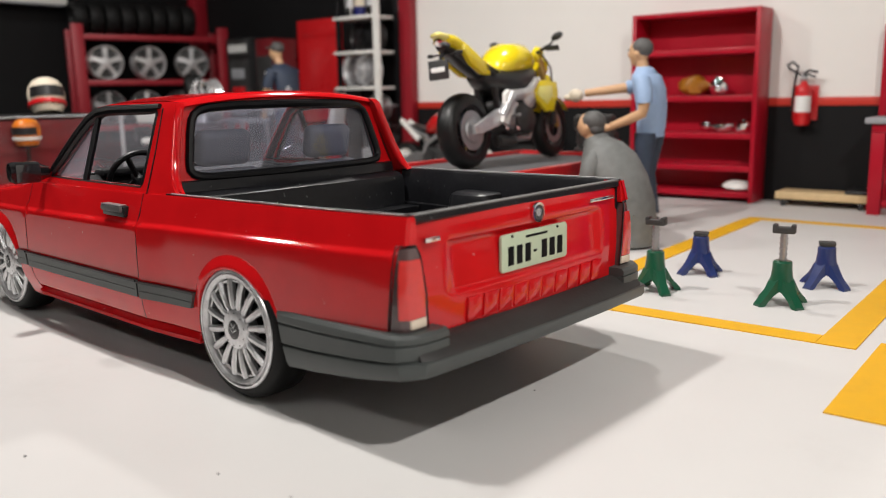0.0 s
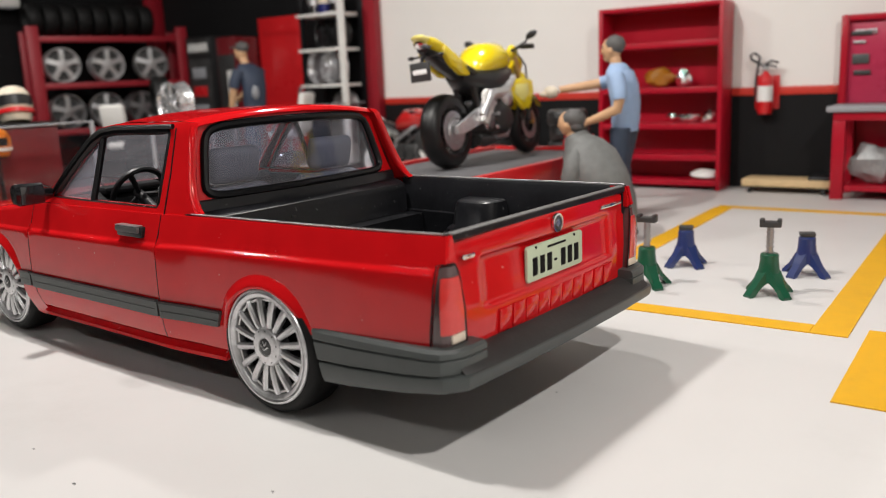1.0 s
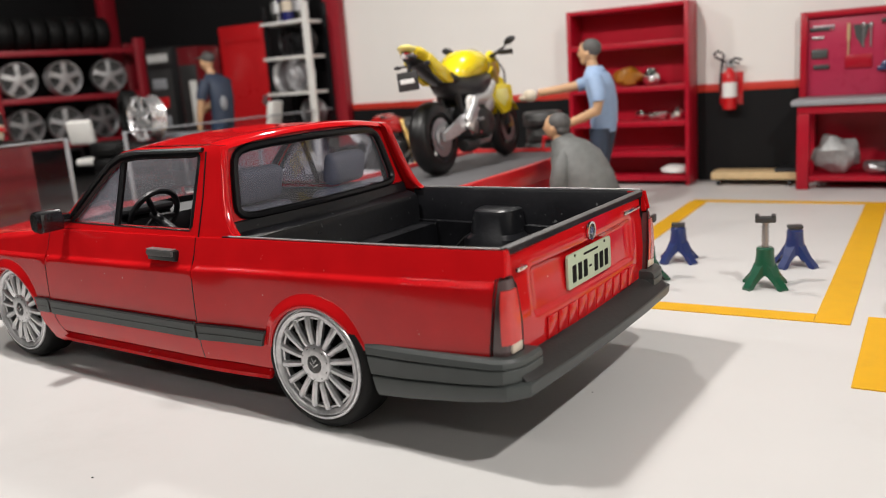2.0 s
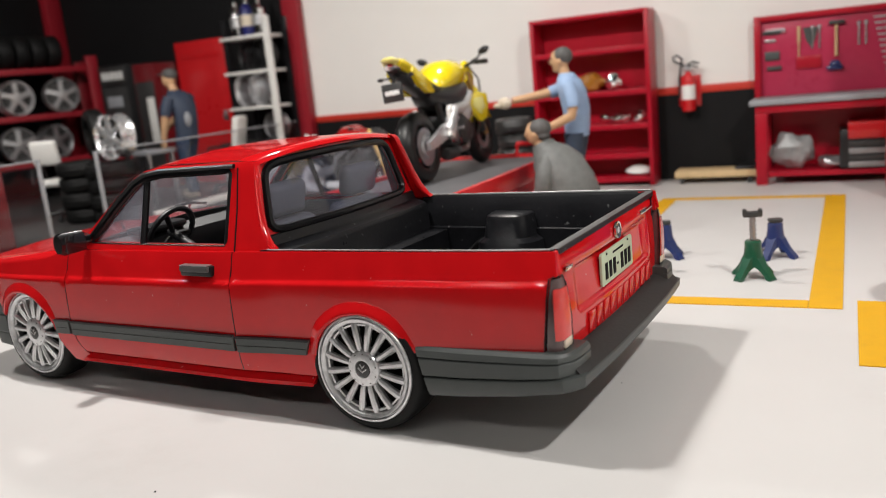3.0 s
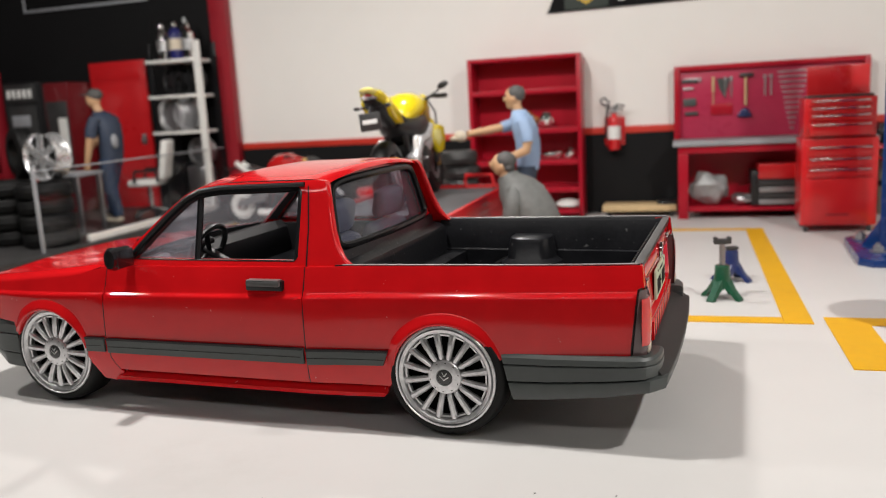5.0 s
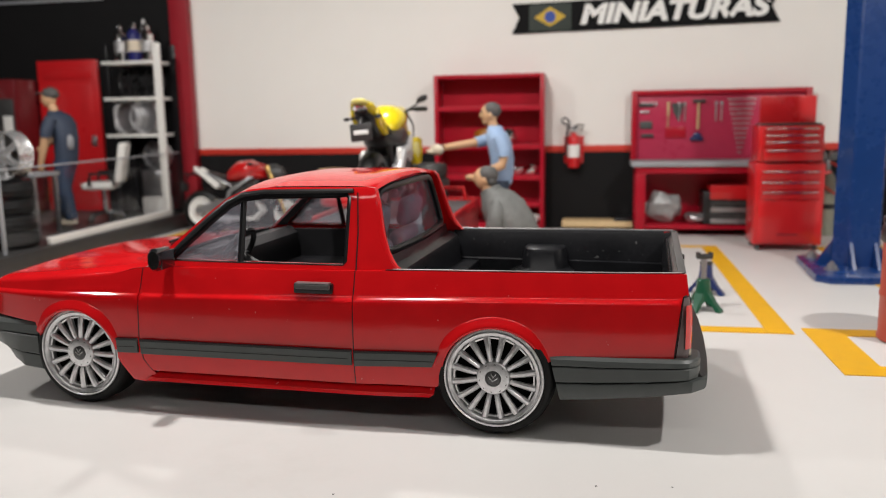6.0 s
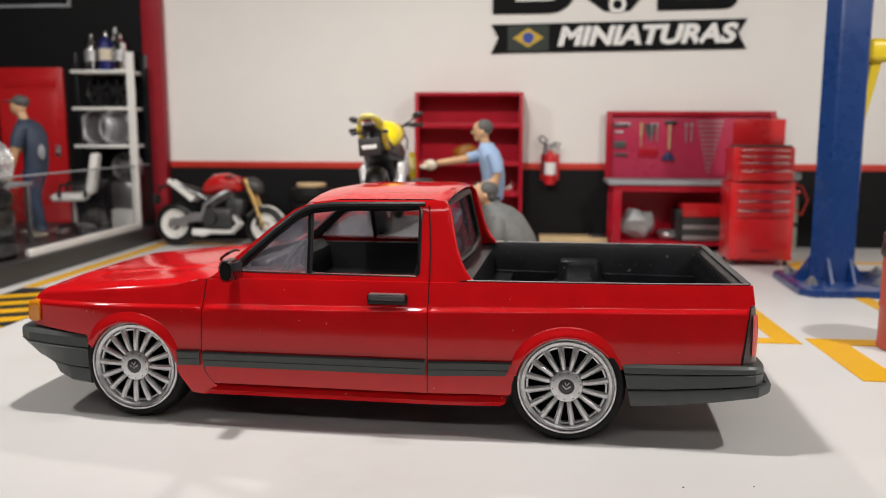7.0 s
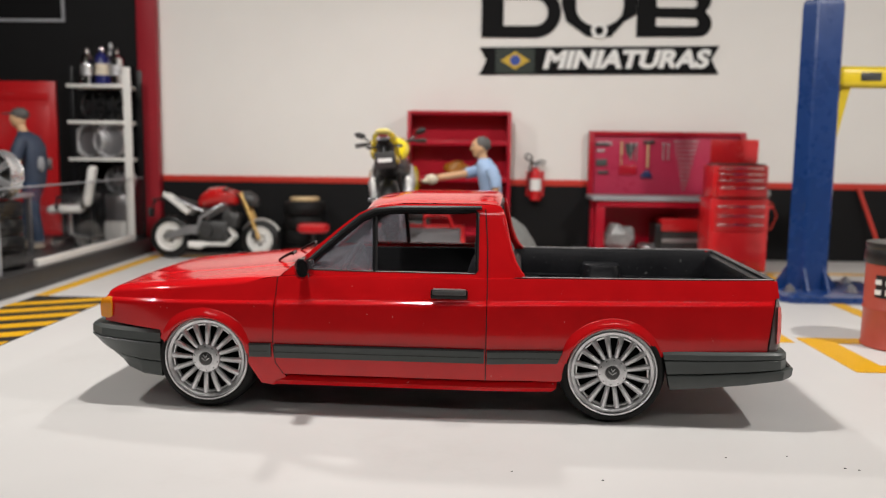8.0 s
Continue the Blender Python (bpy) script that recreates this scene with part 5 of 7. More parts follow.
def tool_board():
    x0, x1, z0, z1, y = -0.74, 1.43, 0.947, 1.83, 9.93
    b = thing("tool_board", pose(0, 0, 0), "magenta-red tool board with hung tools above the workbench", "tool board")
    part("backing", box(mesh(), (x0, y, z0), (x1, y + 0.05, z1), 0.006), PEG_RED, b)
    part("frame_side", box(mesh(), (x0 - 0.03, y - 0.06, z0), (x0 + 0.04, y + 0.05, z1 + 0.02), 0.006), CABINET_RED, b)
    part("frame_side", box(mesh(), (x1 - 0.04, y - 0.06, z0), (x1 + 0.03, y + 0.05, z1 + 0.02), 0.006), CABINET_RED, b)
    part("frame_top", box(mesh(), (x0 + 0.041, y - 0.06, z1 - 0.04), (x1 - 0.041, y + 0.05, z1 + 0.02), 0.006), CABINET_RED, b)
    f = y - 0.004

    def hung(bm, mat, name, label):
        part(name, bm, mat, b, label)
    bm = rod(mesh(), (-0.30, f - 0.012, 1.52), (-0.30, f - 0.012, 1.70), 0.016, seg=8)
    rod(bm, (-0.30, f - 0.012, 1.36), (-0.30, f - 0.012, 1.52), 0.007, seg=6)
    hung(bm, WOOD, "screwdriver", "screwdriver with a tan handle")
    bm = rod(mesh(), (0.08, f - 0.014, 1.34), (0.08, f - 0.014, 1.68), 0.016, seg=8)
    hung(bm, WOOD, "hammer_handle", "tan hammer handle")
    hung(box(mesh(), (0.005, f - 0.045, 1.68), (0.165, f, 1.725), 0.01), DARK_STEEL, "hammer_head", "dark hammer head")
    for k in range(4):
        x = -0.16 + 0.07 * k if k < 2 else 0.16 + 0.07 * k
        bm = rod(mesh(), (x, f - 0.012, 1.44), (x, f - 0.012, 1.66), 0.009, seg=6)
        ball(bm, (x, f - 0.012, 1.67), (0.022, 0.01, 0.026), seg=8)
        hung(bm, STEEL, "spanner", "steel spanner")
    for k in range(12):
        bm = box(mesh(), (0.44 + 0.0135 * k, f - 0.012, 1.705 - 0.062 * k), (0.80 - 0.0150 * k, f, 1.724 - 0.062 * k), 0.003)
        hung(bm, STEEL, "ring_spanner", "steel ring spanner in a row by size")
    bm = box(mesh(), (-0.02, f - 0.05, 1.19), (0.15, f, 1.24), 0.02)
    ball(bm, (0.07, f - 0.03, 1.25), (0.06, 0.03, 0.05), seg=10)
    hung(bm, JACK_BLUE, "blue_tool", "small blue hand tool")
    for x, z, w, h, mat in ((-0.58, 1.66, 0.20, 0.045, DARK_STEEL), (-0.60, 1.57, 0.12, 0.03, STEEL), (-0.58, 1.40, 0.16, 0.10, TRIM_GREY), (-0.56, 1.26, 0.16, 0.05, DARK_STEEL), (-0.20, 1.30, 0.26, 0.14, CABINET_RED)):
        hung(box(mesh(), (x - w / 2, f - 0.02, z - h / 2), (x + w / 2, f, z + h / 2), 0.008), mat, "small_tool", "small hung tool")
    bm = mesh()
    for k in range(6):
        box(bm, (-0.64 + 0.035 * k, f - 0.018, 1.64 + 0.004 * (k % 2)), (-0.618 + 0.035 * k, f - 0.001, 1.70), 0.004)
    hung(bm, STEEL, "socket_row", "row of small sockets")
    bm = prism(mesh(), [(-0.26, 1.68), (-0.10, 1.68), (-0.13, 1.55), (-0.17, 1.45), (-0.23, 1.55)], 0.01, Matrix(((1, 0, 0, 0), (0, 0, -1, f), (0, 1, 0, 0), (0, 0, 0, 1))))
    hung(bm, TRIM_GREY, "pliers", "grey pliers")


tool_board()


def red_toolbox():
    b = thing("toolbox", pose(0.42, 9.62, 0.142), "red and black toolbox with silver drawers on the bench shelf", "toolbox")
    part("case", box(mesh(), (-0.30, -0.19, 0), (0.36, 0.20, 0.42), 0.015), BIKE_BLACK, b)
    part("lid", box(mesh(), (-0.22, -0.20, 0.32), (0.355, 0.19, 0.50), 0.015), CHEST_RED, b, "red lid")
    for k in range(4):
        part("drawer", box(mesh(), (-0.21, -0.215, 0.02 + 0.073 * k), (0.35, -0.188, 0.078 + 0.073 * k), 0.006), DARK_STEEL if k % 2 else STEEL, b)


red_toolbox()
lump("engine_casting", GREY_LUMP, pose(-0.36, 9.60, 0.142), (0.22, 0.15, 0.19), "rough grey engine casting on the bench shelf", "engine part", 2, 22)
lump("chrome_part", STEEL, pose(0.04, 9.52, 0.142), (0.15, 0.09, 0.07), "flat bright metal part on the bench shelf", "engine part", 6)


def tool_chest():
    c = thing("tool_chest", pose(0.90, 8.33, 0), "scarlet rolling tool chest with an open lid and chrome-trimmed drawers", "tool chest")
    w, d = 0.365, 0.50
    part("lower_cabinet", box(mesh(), (-w, 0, 0.07), (w, d, 0.99), 0.015), CHEST_RED, c)
    part("upper_chest", box(mesh(), (-w + 0.02, 0.03, 0.992), (w - 0.02, d - 0.04, 1.40), 0.015), CHEST_RED, c)
    bm = box(mesh(), (-w + 0.09, d - 0.10, 1.395), (w - 0.03, d - 0.06, 1.73), 0.01)
    part("lid", bm, CHEST_RED, c, "open scarlet lid")
    part("tray", box(mesh(), (-w + 0.05, 0.05, 1.398), (w - 0.05, d - 0.11, 1.425), 0.004), DARK_STEEL, c, "dark tray under the lid")

    def drawer(z0, z1, y, wide, out):
        dr = part("drawer", box(mesh(), (-wide, y - 0.02 - out, z0), (wide, y + 0.01, z1), 0.006), CHEST_RED, c)
        part("drawer_pull", box(mesh(), (-wide + 0.02, y - 0.045 - out, z1 - 0.024), (wide - 0.02, y - 0.021 - out, z1 - 0.010), 0.005), CHROME, dr, "chrome drawer pull")
    for z0, z1, out in ((1.245, 1.31, 0), (1.165, 1.235, 0), (1.02, 1.145, 0.07)):
        drawer(z0, z1, 0.03, w - 0.07, out)
    drawer(1.325, 1.385, 0.03, w - 0.07, 0)
    for z0, z1 in ((0.80, 0.91), (0.69, 0.79), (0.585, 0.68)):
        drawer(z0, z1, 0.0, w - 0.05, 0)
    part("cupboard_door", box(mesh(), (-w + 0.03, -0.02, 0.10), (w - 0.03, 0.01, 0.57), 0.006), CHEST_RED, c)
    part("name_bar", box(mesh(), (-0.12, -0.026, 0.18), (0.10, -0.0195, 0.20)), POST_RED, c, "dark red nameplate")
    part("push_handle", tube(mesh(), [(w, 0.08, 0.86), (w + 0.07, 0.08, 0.88), (w + 0.07, d - 0.1, 0.88), (w, d - 0.1, 0.86)], 0.014, 8), CHEST_RED, c)
    for x in (-w + 0.06, w - 0.06):
        for y in (0.06, d - 0.06):
            part("castor", rod(mesh(), (x - 0.02, y, 0.036), (x + 0.02, y, 0.036), 0.036, seg=14), BIKE_BLACK, c)


tool_chest()


def gas_cylinder():
    g = thing("gas_cylinder", pose(1.62, 9.62, 0), "grey-green gas cylinder with gauges and a red hose", "gas cylinder")
    part("tank", lathe(mesh(), [(0, 0), (0.10, 0), (0.11, 0.03), (0.11, 0.62), (0.10, 0.72), (0.05, 0.80), (0.03, 0.84), (0, 0.84)], None, 22), material("pale green cylinder enamel", (0.32, 0.33, 0.26), 0.45, vary=0.12), g)
    part("strap", lathe(mesh(), [(0.112, 0.34), (0.118, 0.34), (0.118, 0.40), (0.112, 0.40)], None, 22), BIKE_BLACK, g, "black strap")
    part("valve", box(mesh(), (-0.03, -0.03, 0.84), (0.03, 0.03, 0.95), 0.01), STEEL, g, "steel valve")
    for x in (-0.07, 0.06):
        part("gauge", rod(mesh(), (x, -0.05, 1.0), (x, -0.01, 1.0), 0.055, seg=18), CHROME, g, "round steel gauge")
    part("hose", tube(mesh(), [(0.02, -0.02, 0.92), (0.12, -0.10, 0.86), (0.18, -0.14, 0.70), (0.10, -0.16, 0.50), (-0.02, -0.15, 0.60), (-0.20, -0.12, 0.74)], 0.016, 8), STRIPE_RED, g, "red rubber hose")


gas_cylinder()


def car_lift():
    c = thing("car_lift", pose(1.29, 7.32, 0), "blue two-post car lift column with a bolted base and yellow arms", "car lift")
    bm = prism(mesh(), [(-0.50, -0.70), (-0.40, -0.82), (0.75, -0.82), (0.85, -0.72), (0.85, 0.30), (0.75, 0.40), (-0.36, 0.40), (-0.44, 0.32)], 0.07, None, 0.02)
    part("base_plate", bm, LIFT_BLUE, c)
    col = [(-0.23, -0.17), (-0.13, -0.30), (-0.11, -0.312), (0.145, -0.312), (0.17, -0.28), (0.17, 0.0), (-0.10, 0.0), (-0.16, -0.04)]
    bm = mesh()
    loft(bm, [[(x * s, (y + 0.16) * s - 0.16, z) for x, y in col] for z, s in ((0.068, 1.06), (0.12, 1.0), (3.12, 1.0), (3.17, 0.96), (3.19, 0.86))])
    part("column", bm, LIFT_BLUE, c, sharp=20)
    for x, y, a in ((-0.22, -0.14, 180), (-0.10, -0.315, -90), (0.12, -0.315, -90), (0.172, -0.15, 0)):
        bm = prism(mesh(), [(0, 0), (0.16, 0), (0, 0.24)], 0.03, Matrix.Translation((x, y, 0.069)) @ pose(0, 0, 0, 0, 0, a) @ pose(0, 0.015, 0, 90, 0, 0))
        part("gusset", bm, LIFT_BLUE, c)
    for x, y in ((-0.30, -0.46), (0.36, -0.46), (-0.32, 0.20), (0.60, 0.20)):
        bm = rod(mesh(), (x, y, 0.069), (x, y, 0.085), 0.07, seg=18)
        rod(bm, (x, y, 0.085), (x, y, 0.125), 0.045, seg=6)
        rod(bm, (x, y, 0.125), (x, y, 0.15), 0.022, seg=10)
        part("bolt", bm, STEEL, c, "steel anchor bolt")
    bm = box(mesh(), (0.165, -0.25, 2.27), (1.35, -0.06, 2.50), 0.07, seg=4)
    arm = part("arm", bm, LIFT_YELLOW, c, "yellow lift arm")
    part("arm_slot", box(mesh(), (0.40, -0.256, 2.34), (0.62, -0.245, 2.43), 0.004), DARK_STEEL, arm, "dark slot in the arm")
    bm = prism(mesh(), [(0.172, 1.62), (0.20, 1.62), (0.34, 2.28), (0.24, 2.28)], 0.06, Matrix(((1, 0, 0, 0), (0, 0, -1, -0.10), (0, 1, 0, 0), (0, 0, 0, 1))))
    part("brace", bm, LIFT_YELLOW, arm)


car_lift()
solo("leaning_bar", tube(mesh(), [(0, 0, 0.02), (-0.32, 0.26, 1.08)], 0.03, 8), STRIPE_RED, pose(3.45, 9.70, 0), "thin red bar leaning on the black wainscot", "bar")


def drum():
    d = thing("oil_drum", pose(0.99, 4.62, 0), "brick red drum with a black lid and a white-lettered label", "drum")
    part("body", lathe(mesh(), [(0, 0), (0.27, 0), (0.285, 0.012), (0.285, 0.03), (0.278, 0.04), (0.278, 0.30), (0.285, 0.31), (0.285, 0.33), (0.278, 0.34), (0.278, 0.68), (0, 0.68)], None, 48), BIN_RED, d)
    part("lid", lathe(mesh(), [(0, 0.681), (0.285, 0.681), (0.295, 0.70), (0.29, 0.78), (0.28, 0.80), (0.29, 0.82), (0.285, 0.85), (0.0, 0.86)], None, 48), BIKE_BLACK, d, "black ribbed lid")
    bm = mesh()
    rows = [[(0.283 * math.cos(radians(a)), 0.283 * math.sin(radians(a)), z) for a in range(200, 300, 8)] for z in (0.42, 0.60)]
    loft(bm, rows, closed=False, caps=False)
    bmesh.ops.solidify(bm, geom=list(bm.faces), thickness=0.004)
    lab = part("label_patch", bm, BIKE_BLACK, d, "black label patch")
    for z in (0.45, 0.53):
        for k in range(5):
            a = radians(206 + 17 * k)
            part("print_bar", box(mesh(), (-0.026, -0.004, -0.02), (0.026, 0.004, 0.02), 0, Matrix.Translation((0.289 * math.cos(a), 0.289 * math.sin(a), z + 0.015)) @ pose(0, 0, 0, 0, 0, 206 + 17 * k + 90)), INK_WHITE, lab)


drum()


# jack stands
def jack_stand(name, m, paint, raised, label):
    j = thing(name, m, label, "jack stand", "jack stands in the parking square")
    bm = mesh()
    lathe(bm, [(0, 0.085), (0.072, 0.085), (0.068, 0.12), (0.060, 0.17), (0.055, 0.21), (0.054, 0.25), (0.046, 0.258), (0.0, 0.258)], None, 20)
    for k in range(4):
        a = radians(45 + 90 * k)
        c, s = math.cos(a), math.sin(a)
        rings = []
        for r, z0, z1, half in ((0.0, 0.088, 0.175, 0.046), (0.040, 0.085, 0.170, 0.046), (0.064, 0.074, 0.140, 0.042), (0.086, 0.055, 0.105, 0.036), (0.106, 0.030, 0.076, 0.032), (0.126, 0.004, 0.054, 0.031), (0.146, 0.0, 0.034, 0.033), (0.164, 0.0, 0.014, 0.032)):
            rings.append([(c * r - s * half, s * r + c * half, z0), (c * r + s * half, s * r - c * half, z0), (c * r + s * half * 0.8, s * r - c * half * 0.8, z1), (c * r - s * half * 0.8, s * r + c * half * 0.8, z1)])
        loft(bm, rings)
    part("base", bm, paint, j, sharp=30)
    top = 0.42 if raised else 0.265
    bm = rod(mesh(), (0, 0, 0.235), (0, 0, top), 0.020 if raised else 0.040, seg=10)
    if raised:
        for k in range(5):
            rod(bm, (0, 0, 0.265 + 0.03 * k), (0, 0, 0.272 + 0.03 * k), 0.025, seg=10)
    post = part("ratchet_post", bm, STEEL if raised else DARK_STEEL, j, "steel ratchet post")
    bm = box(mesh(), (-0.062, -0.032, top - 0.002), (0.062, 0.032, top + 0.035), 0.008) if raised else box(mesh(), (-0.048, -0.035, top - 0.002), (0.048, 0.035, top + 0.022), 0.006)
    box(bm, (-0.062, -0.032, top + 0.02), (-0.036, 0.032, top + 0.05), 0.006) if raised else None
    box(bm, (0.036, -0.032, top + 0.02), (0.062, 0.032, top + 0.05), 0.006) if raised else None
    part("saddle", bm, DARK_STEEL, post, "dark saddle")
    return j


jack_stand("jack_stand", pose(-0.365, 5.38, 0, 0, 0, 10), JACK_GREEN, True, "green jack stand with its steel post raised")
jack_stand("jack_stand", pose(-1.10, 5.28, 0, 0, 0, 5), JACK_GREEN, True, "green jack stand with its steel post raised")
jack_stand("jack_stand", pose(-0.27, 5.98, 0, 0, 0, 20), JACK_BLUE, False, "blue jack stand with its post lowered")
jack_stand("jack_stand", pose(-1.06, 5.93, 0, 0, 0, 12), JACK_BLUE, False, "blue jack stand with its post lowered")


# ---- motorcycles: x runs forward, the wheels stand on z = 0 ----
def bike_wheel(bike, x, r, width, rim_mat, spokes=5, disc=True, fat=1.0):
    face = pose(x, 0, r, 90, 0, 0)
    h = width / 2
    ri = r * 0.66
    bm = lathe(mesh(), [(ri, h * 0.8), (ri * 1.02, h * 0.95), (r * 0.86, h), (r * 0.95, h * 0.75), (r * 0.99, h * 0.35), (r, 0), (r * 0.99, -h * 0.35), (r * 0.95, -h * 0.75), (r * 0.86, -h), (ri * 1.02, -h * 0.95), (ri, -h * 0.8), (ri, h * 0.8)], face, 40)
    w = part("wheel", lathe(mesh(), [(ri * (1 + 0.01 * fat), h * (0.8 + 0.22 * (fat - 1))), (ri * (1 - 0.07 * fat * fat), h * 0.75), (ri * (1 - 0.12 * fat), 0), (ri * (1 - 0.07 * fat * fat), -h * 0.75), (ri * (1 + 0.01 * fat), -h * (0.8 + 0.22 * (fat - 1))), (ri * (1 + 0.01 * fat), h * (0.8 + 0.22 * (fat - 1)))], face, 36), rim_mat, bike, "spoked wheel")
    part("tyre", bm, BIKE_TYRE, w, "black round tyre", sharp=60)
    bm = lathe(mesh(), [(0, h * 0.7), (0.04, h * 0.7), (0.045, 0), (0.04, -h * 0.7), (0, -h * 0.7)], face, 18)
    for k in range(spokes):
        a = 2 * math.pi * k / spokes + 0.3
        for d in (-0.16, 0.16):
            rod(bm, face @ Vector((0.03 * math.cos(a), 0.03 * math.sin(a), 0)), face @ Vector((ri * 0.92 * math.cos(a + d), ri * 0.92 * math.sin(a + d), 0)), 0.016 * fat, 0.012 * fat, 6)
    part("spokes", bm, rim_mat, w)
    if disc:
        for s in (-1, 1):
            part("brake_disc", lathe(mesh(), [(ri * 0.48, s * h * 0.86), (ri * 0.80, s * h * 0.86), (ri * 0.80, s * h * 0.95), (ri * 0.48, s * h * 0.95), (ri * 0.48, s * h * 0.86)], face, 28), STEEL if fat == 1 else BIKE_WHITE, w, "pale brake disc")
    return w


def slab_side(bm, outline, y0, y1, bevel=0.012):
    """A shaped plate: outline in x and z, between two y."""
    m = Matrix(((1, 0, 0, 0), (0, 0, -1, max(y0, y1)), (0, 1, 0, 0), (0, 0, 0, 1)))
    return prism(bm, outline, abs(y1 - y0), m, bevel)


def oval(bm, stations, seg=16):
    """Skin of ellipses across x: (x, z, half height, half width)."""
    return loft(bm, [[(x, hw * math.cos(2 * math.pi * k / seg), z + hh * math.sin(2 * math.pi * k / seg)) for k in range(seg)] for x, z, hh, hw in stations])


def flare_out(bm, side):
    """Bends a side plate outwards towards the front wheel."""
    for v in bm.verts:
        v.co.y += side * 0.20 * max(0.0, v.co.x - 0.05)
    return bm


def motorcycle(m, name_label, body, tail, rim, fender, sport, fork, wheelbase=1.40, rr=0.325, rf=0.30):
    b = thing("motorcycle", m, name_label, "motorcycle")
    xr, xf = -wheelbase / 2, wheelbase / 2
    bike_wheel(b, xr, rr, 0.18, rim, 5, True, 1.0 if sport else 1.4)
    bike_wheel(b, xf, rf, 0.12, rim, 5, True, 1.0 if sport else 1.4)
    # frame, engine, swing arm
    bm = mesh()
    for s in (-1, 1):
        tube(bm, [(xf - 0.42, s * 0.05, 0.92), (0.10, s * 0.14, 0.80), (-0.20, s * 0.14, 0.62), (-0.26, s * 0.12, 0.40)], 0.030, 8)
        tube(bm, [(-0.16, s * 0.13, 0.70), (-0.42, s * 0.12, 0.82), (-0.62, s * 0.10, 0.90)], 0.022, 8)
    part("frame", bm, BIKE_BLACK if sport else STEEL, b, "tubular frame")
    bm = box(mesh(), (-0.24, -0.15, 0.26), (0.22, 0.15, 0.58), 0.05, seg=3)
    box(bm, (-0.02, -0.12, 0.52), (0.24, 0.12, 0.76), 0.04, pose(0, 0, 0, 0, 12, 0))
    for s in (-1, 1):
        rod(bm, (-0.10, s * 0.14, 0.42), (-0.10, s * 0.20, 0.42), 0.11, 0.10, 20)
        rod(bm, (0.10, s * 0.13, 0.38), (0.10, s * 0.19, 0.38), 0.08, 0.07, 18)
    part("engine", bm, DARK_STEEL, b, "metal engine block")
    bm = mesh()
    for s in (-1, 1):
        loft(bm, [[(x, s * (y - 0.02), z - h), (x, s * (y + 0.02), z - h), (x, s * (y + 0.02), z + h), (x, s * (y - 0.02), z + h)] for x, y, z, h in ((xr - 0.05, 0.135, rr, 0.035), (xr + 0.06, 0.135, rr + 0.02, 0.05), (-0.40, 0.14, rr + 0.10, 0.07), (-0.22, 0.13, rr + 0.12, 0.06))])
    part("swing_arm", bm, RIM_SILVER if sport else STEEL, b, "pale metal swing arm")
    # tank, seat, tail
    bm = oval(mesh(), [(-0.28, 0.82, 0.05, 0.08), (-0.22, 0.87, 0.11, 0.15), (-0.08, 0.93, 0.155, 0.215), (0.12, 0.95, 0.15, 0.22), (0.26, 0.92, 0.11, 0.17), (0.34, 0.88, 0.05, 0.07)])
    part("tank", bm, body, b, "glossy fuel tank", sharp=60)
    bm = oval(mesh(), [(-0.58, 0.90, 0.03, 0.10), (-0.50, 0.875, 0.04, 0.14), (-0.32, 0.815, 0.045, 0.14), (-0.18, 0.81, 0.035, 0.09)], 12)
    part("seat", bm, BIKE_BLACK, b, "black seat", sharp=60)
    if sport:
        bm = oval(mesh(), [(-0.96, 1.095, 0.042, 0.090), (-0.88, 1.070, 0.066, 0.118), (-0.76, 1.015, 0.078, 0.128), (-0.62, 0.945, 0.078, 0.124), (-0.47, 0.870, 0.064, 0.112), (-0.36, 0.825, 0.034, 0.08)], 16)
        part("tail", bm, tail, b, "upswept tail fairing", sharp=60)
        part("tail_tip", oval(mesh(), [(-1.05, 1.125, 0.012, 0.04), (-1.02, 1.12, 0.028, 0.07), (-0.955, 1.105, 0.031, 0.086)], 14), BIKE_PALE, b, "pale yellow tail tip", sharp=60)
        part("under_tail", oval(mesh(), [(-0.97, 1.025, 0.02, 0.06), (-0.86, 0.980, 0.04, 0.09), (-0.70, 0.90, 0.05, 0.09), (-0.52, 0.83, 0.06, 0.09), (-0.38, 0.76, 0.06, 0.09)], 12), BIKE_BLACK, b, "black undertail", sharp=60)
        part("tail_light", oval(mesh(), [(-1.02, 1.07, 0.02, 0.05), (-0.99, 1.06, 0.03, 0.07), (-0.93, 1.045, 0.03, 0.07)], 10), CHROME, b, "bright tail light", sharp=60)
        for s in (-1, 1):
            bm = slab_side(mesh(), [(-0.84, 1.00), (-0.74, 0.89), (-0.58, 0.80), (-0.46, 0.79), (-0.42, 0.86), (-0.58, 0.94), (-0.82, 1.05)], s * 0.085, s * 0.132)
            part("tail_side", bm, tail, b)
            # a cluster of cast and polished covers along the engine
            dice = random.Random(31 + s)
            for k in range(9):
                x, z = -0.30 + 0.055 * k + dice.uniform(-0.02, 0.02), 0.34 + 0.10 * (k % 3) + dice.uniform(-0.02, 0.03)
                r = dice.uniform(0.028, 0.052)
                part("engine_cover", lathe(mesh(), [(0, 0.030), (r * 0.5, 0.030), (r * 0.9, 0.020), (r, 0.0), (0, 0.0)], pose(x, s * (0.165 + 0.02 * (k % 2)), z, 90 * s, dice.uniform(-20, 20), 0), 14), (CHROME, BIKE_BLACK, RIM_SILVER)[k % 3], b)
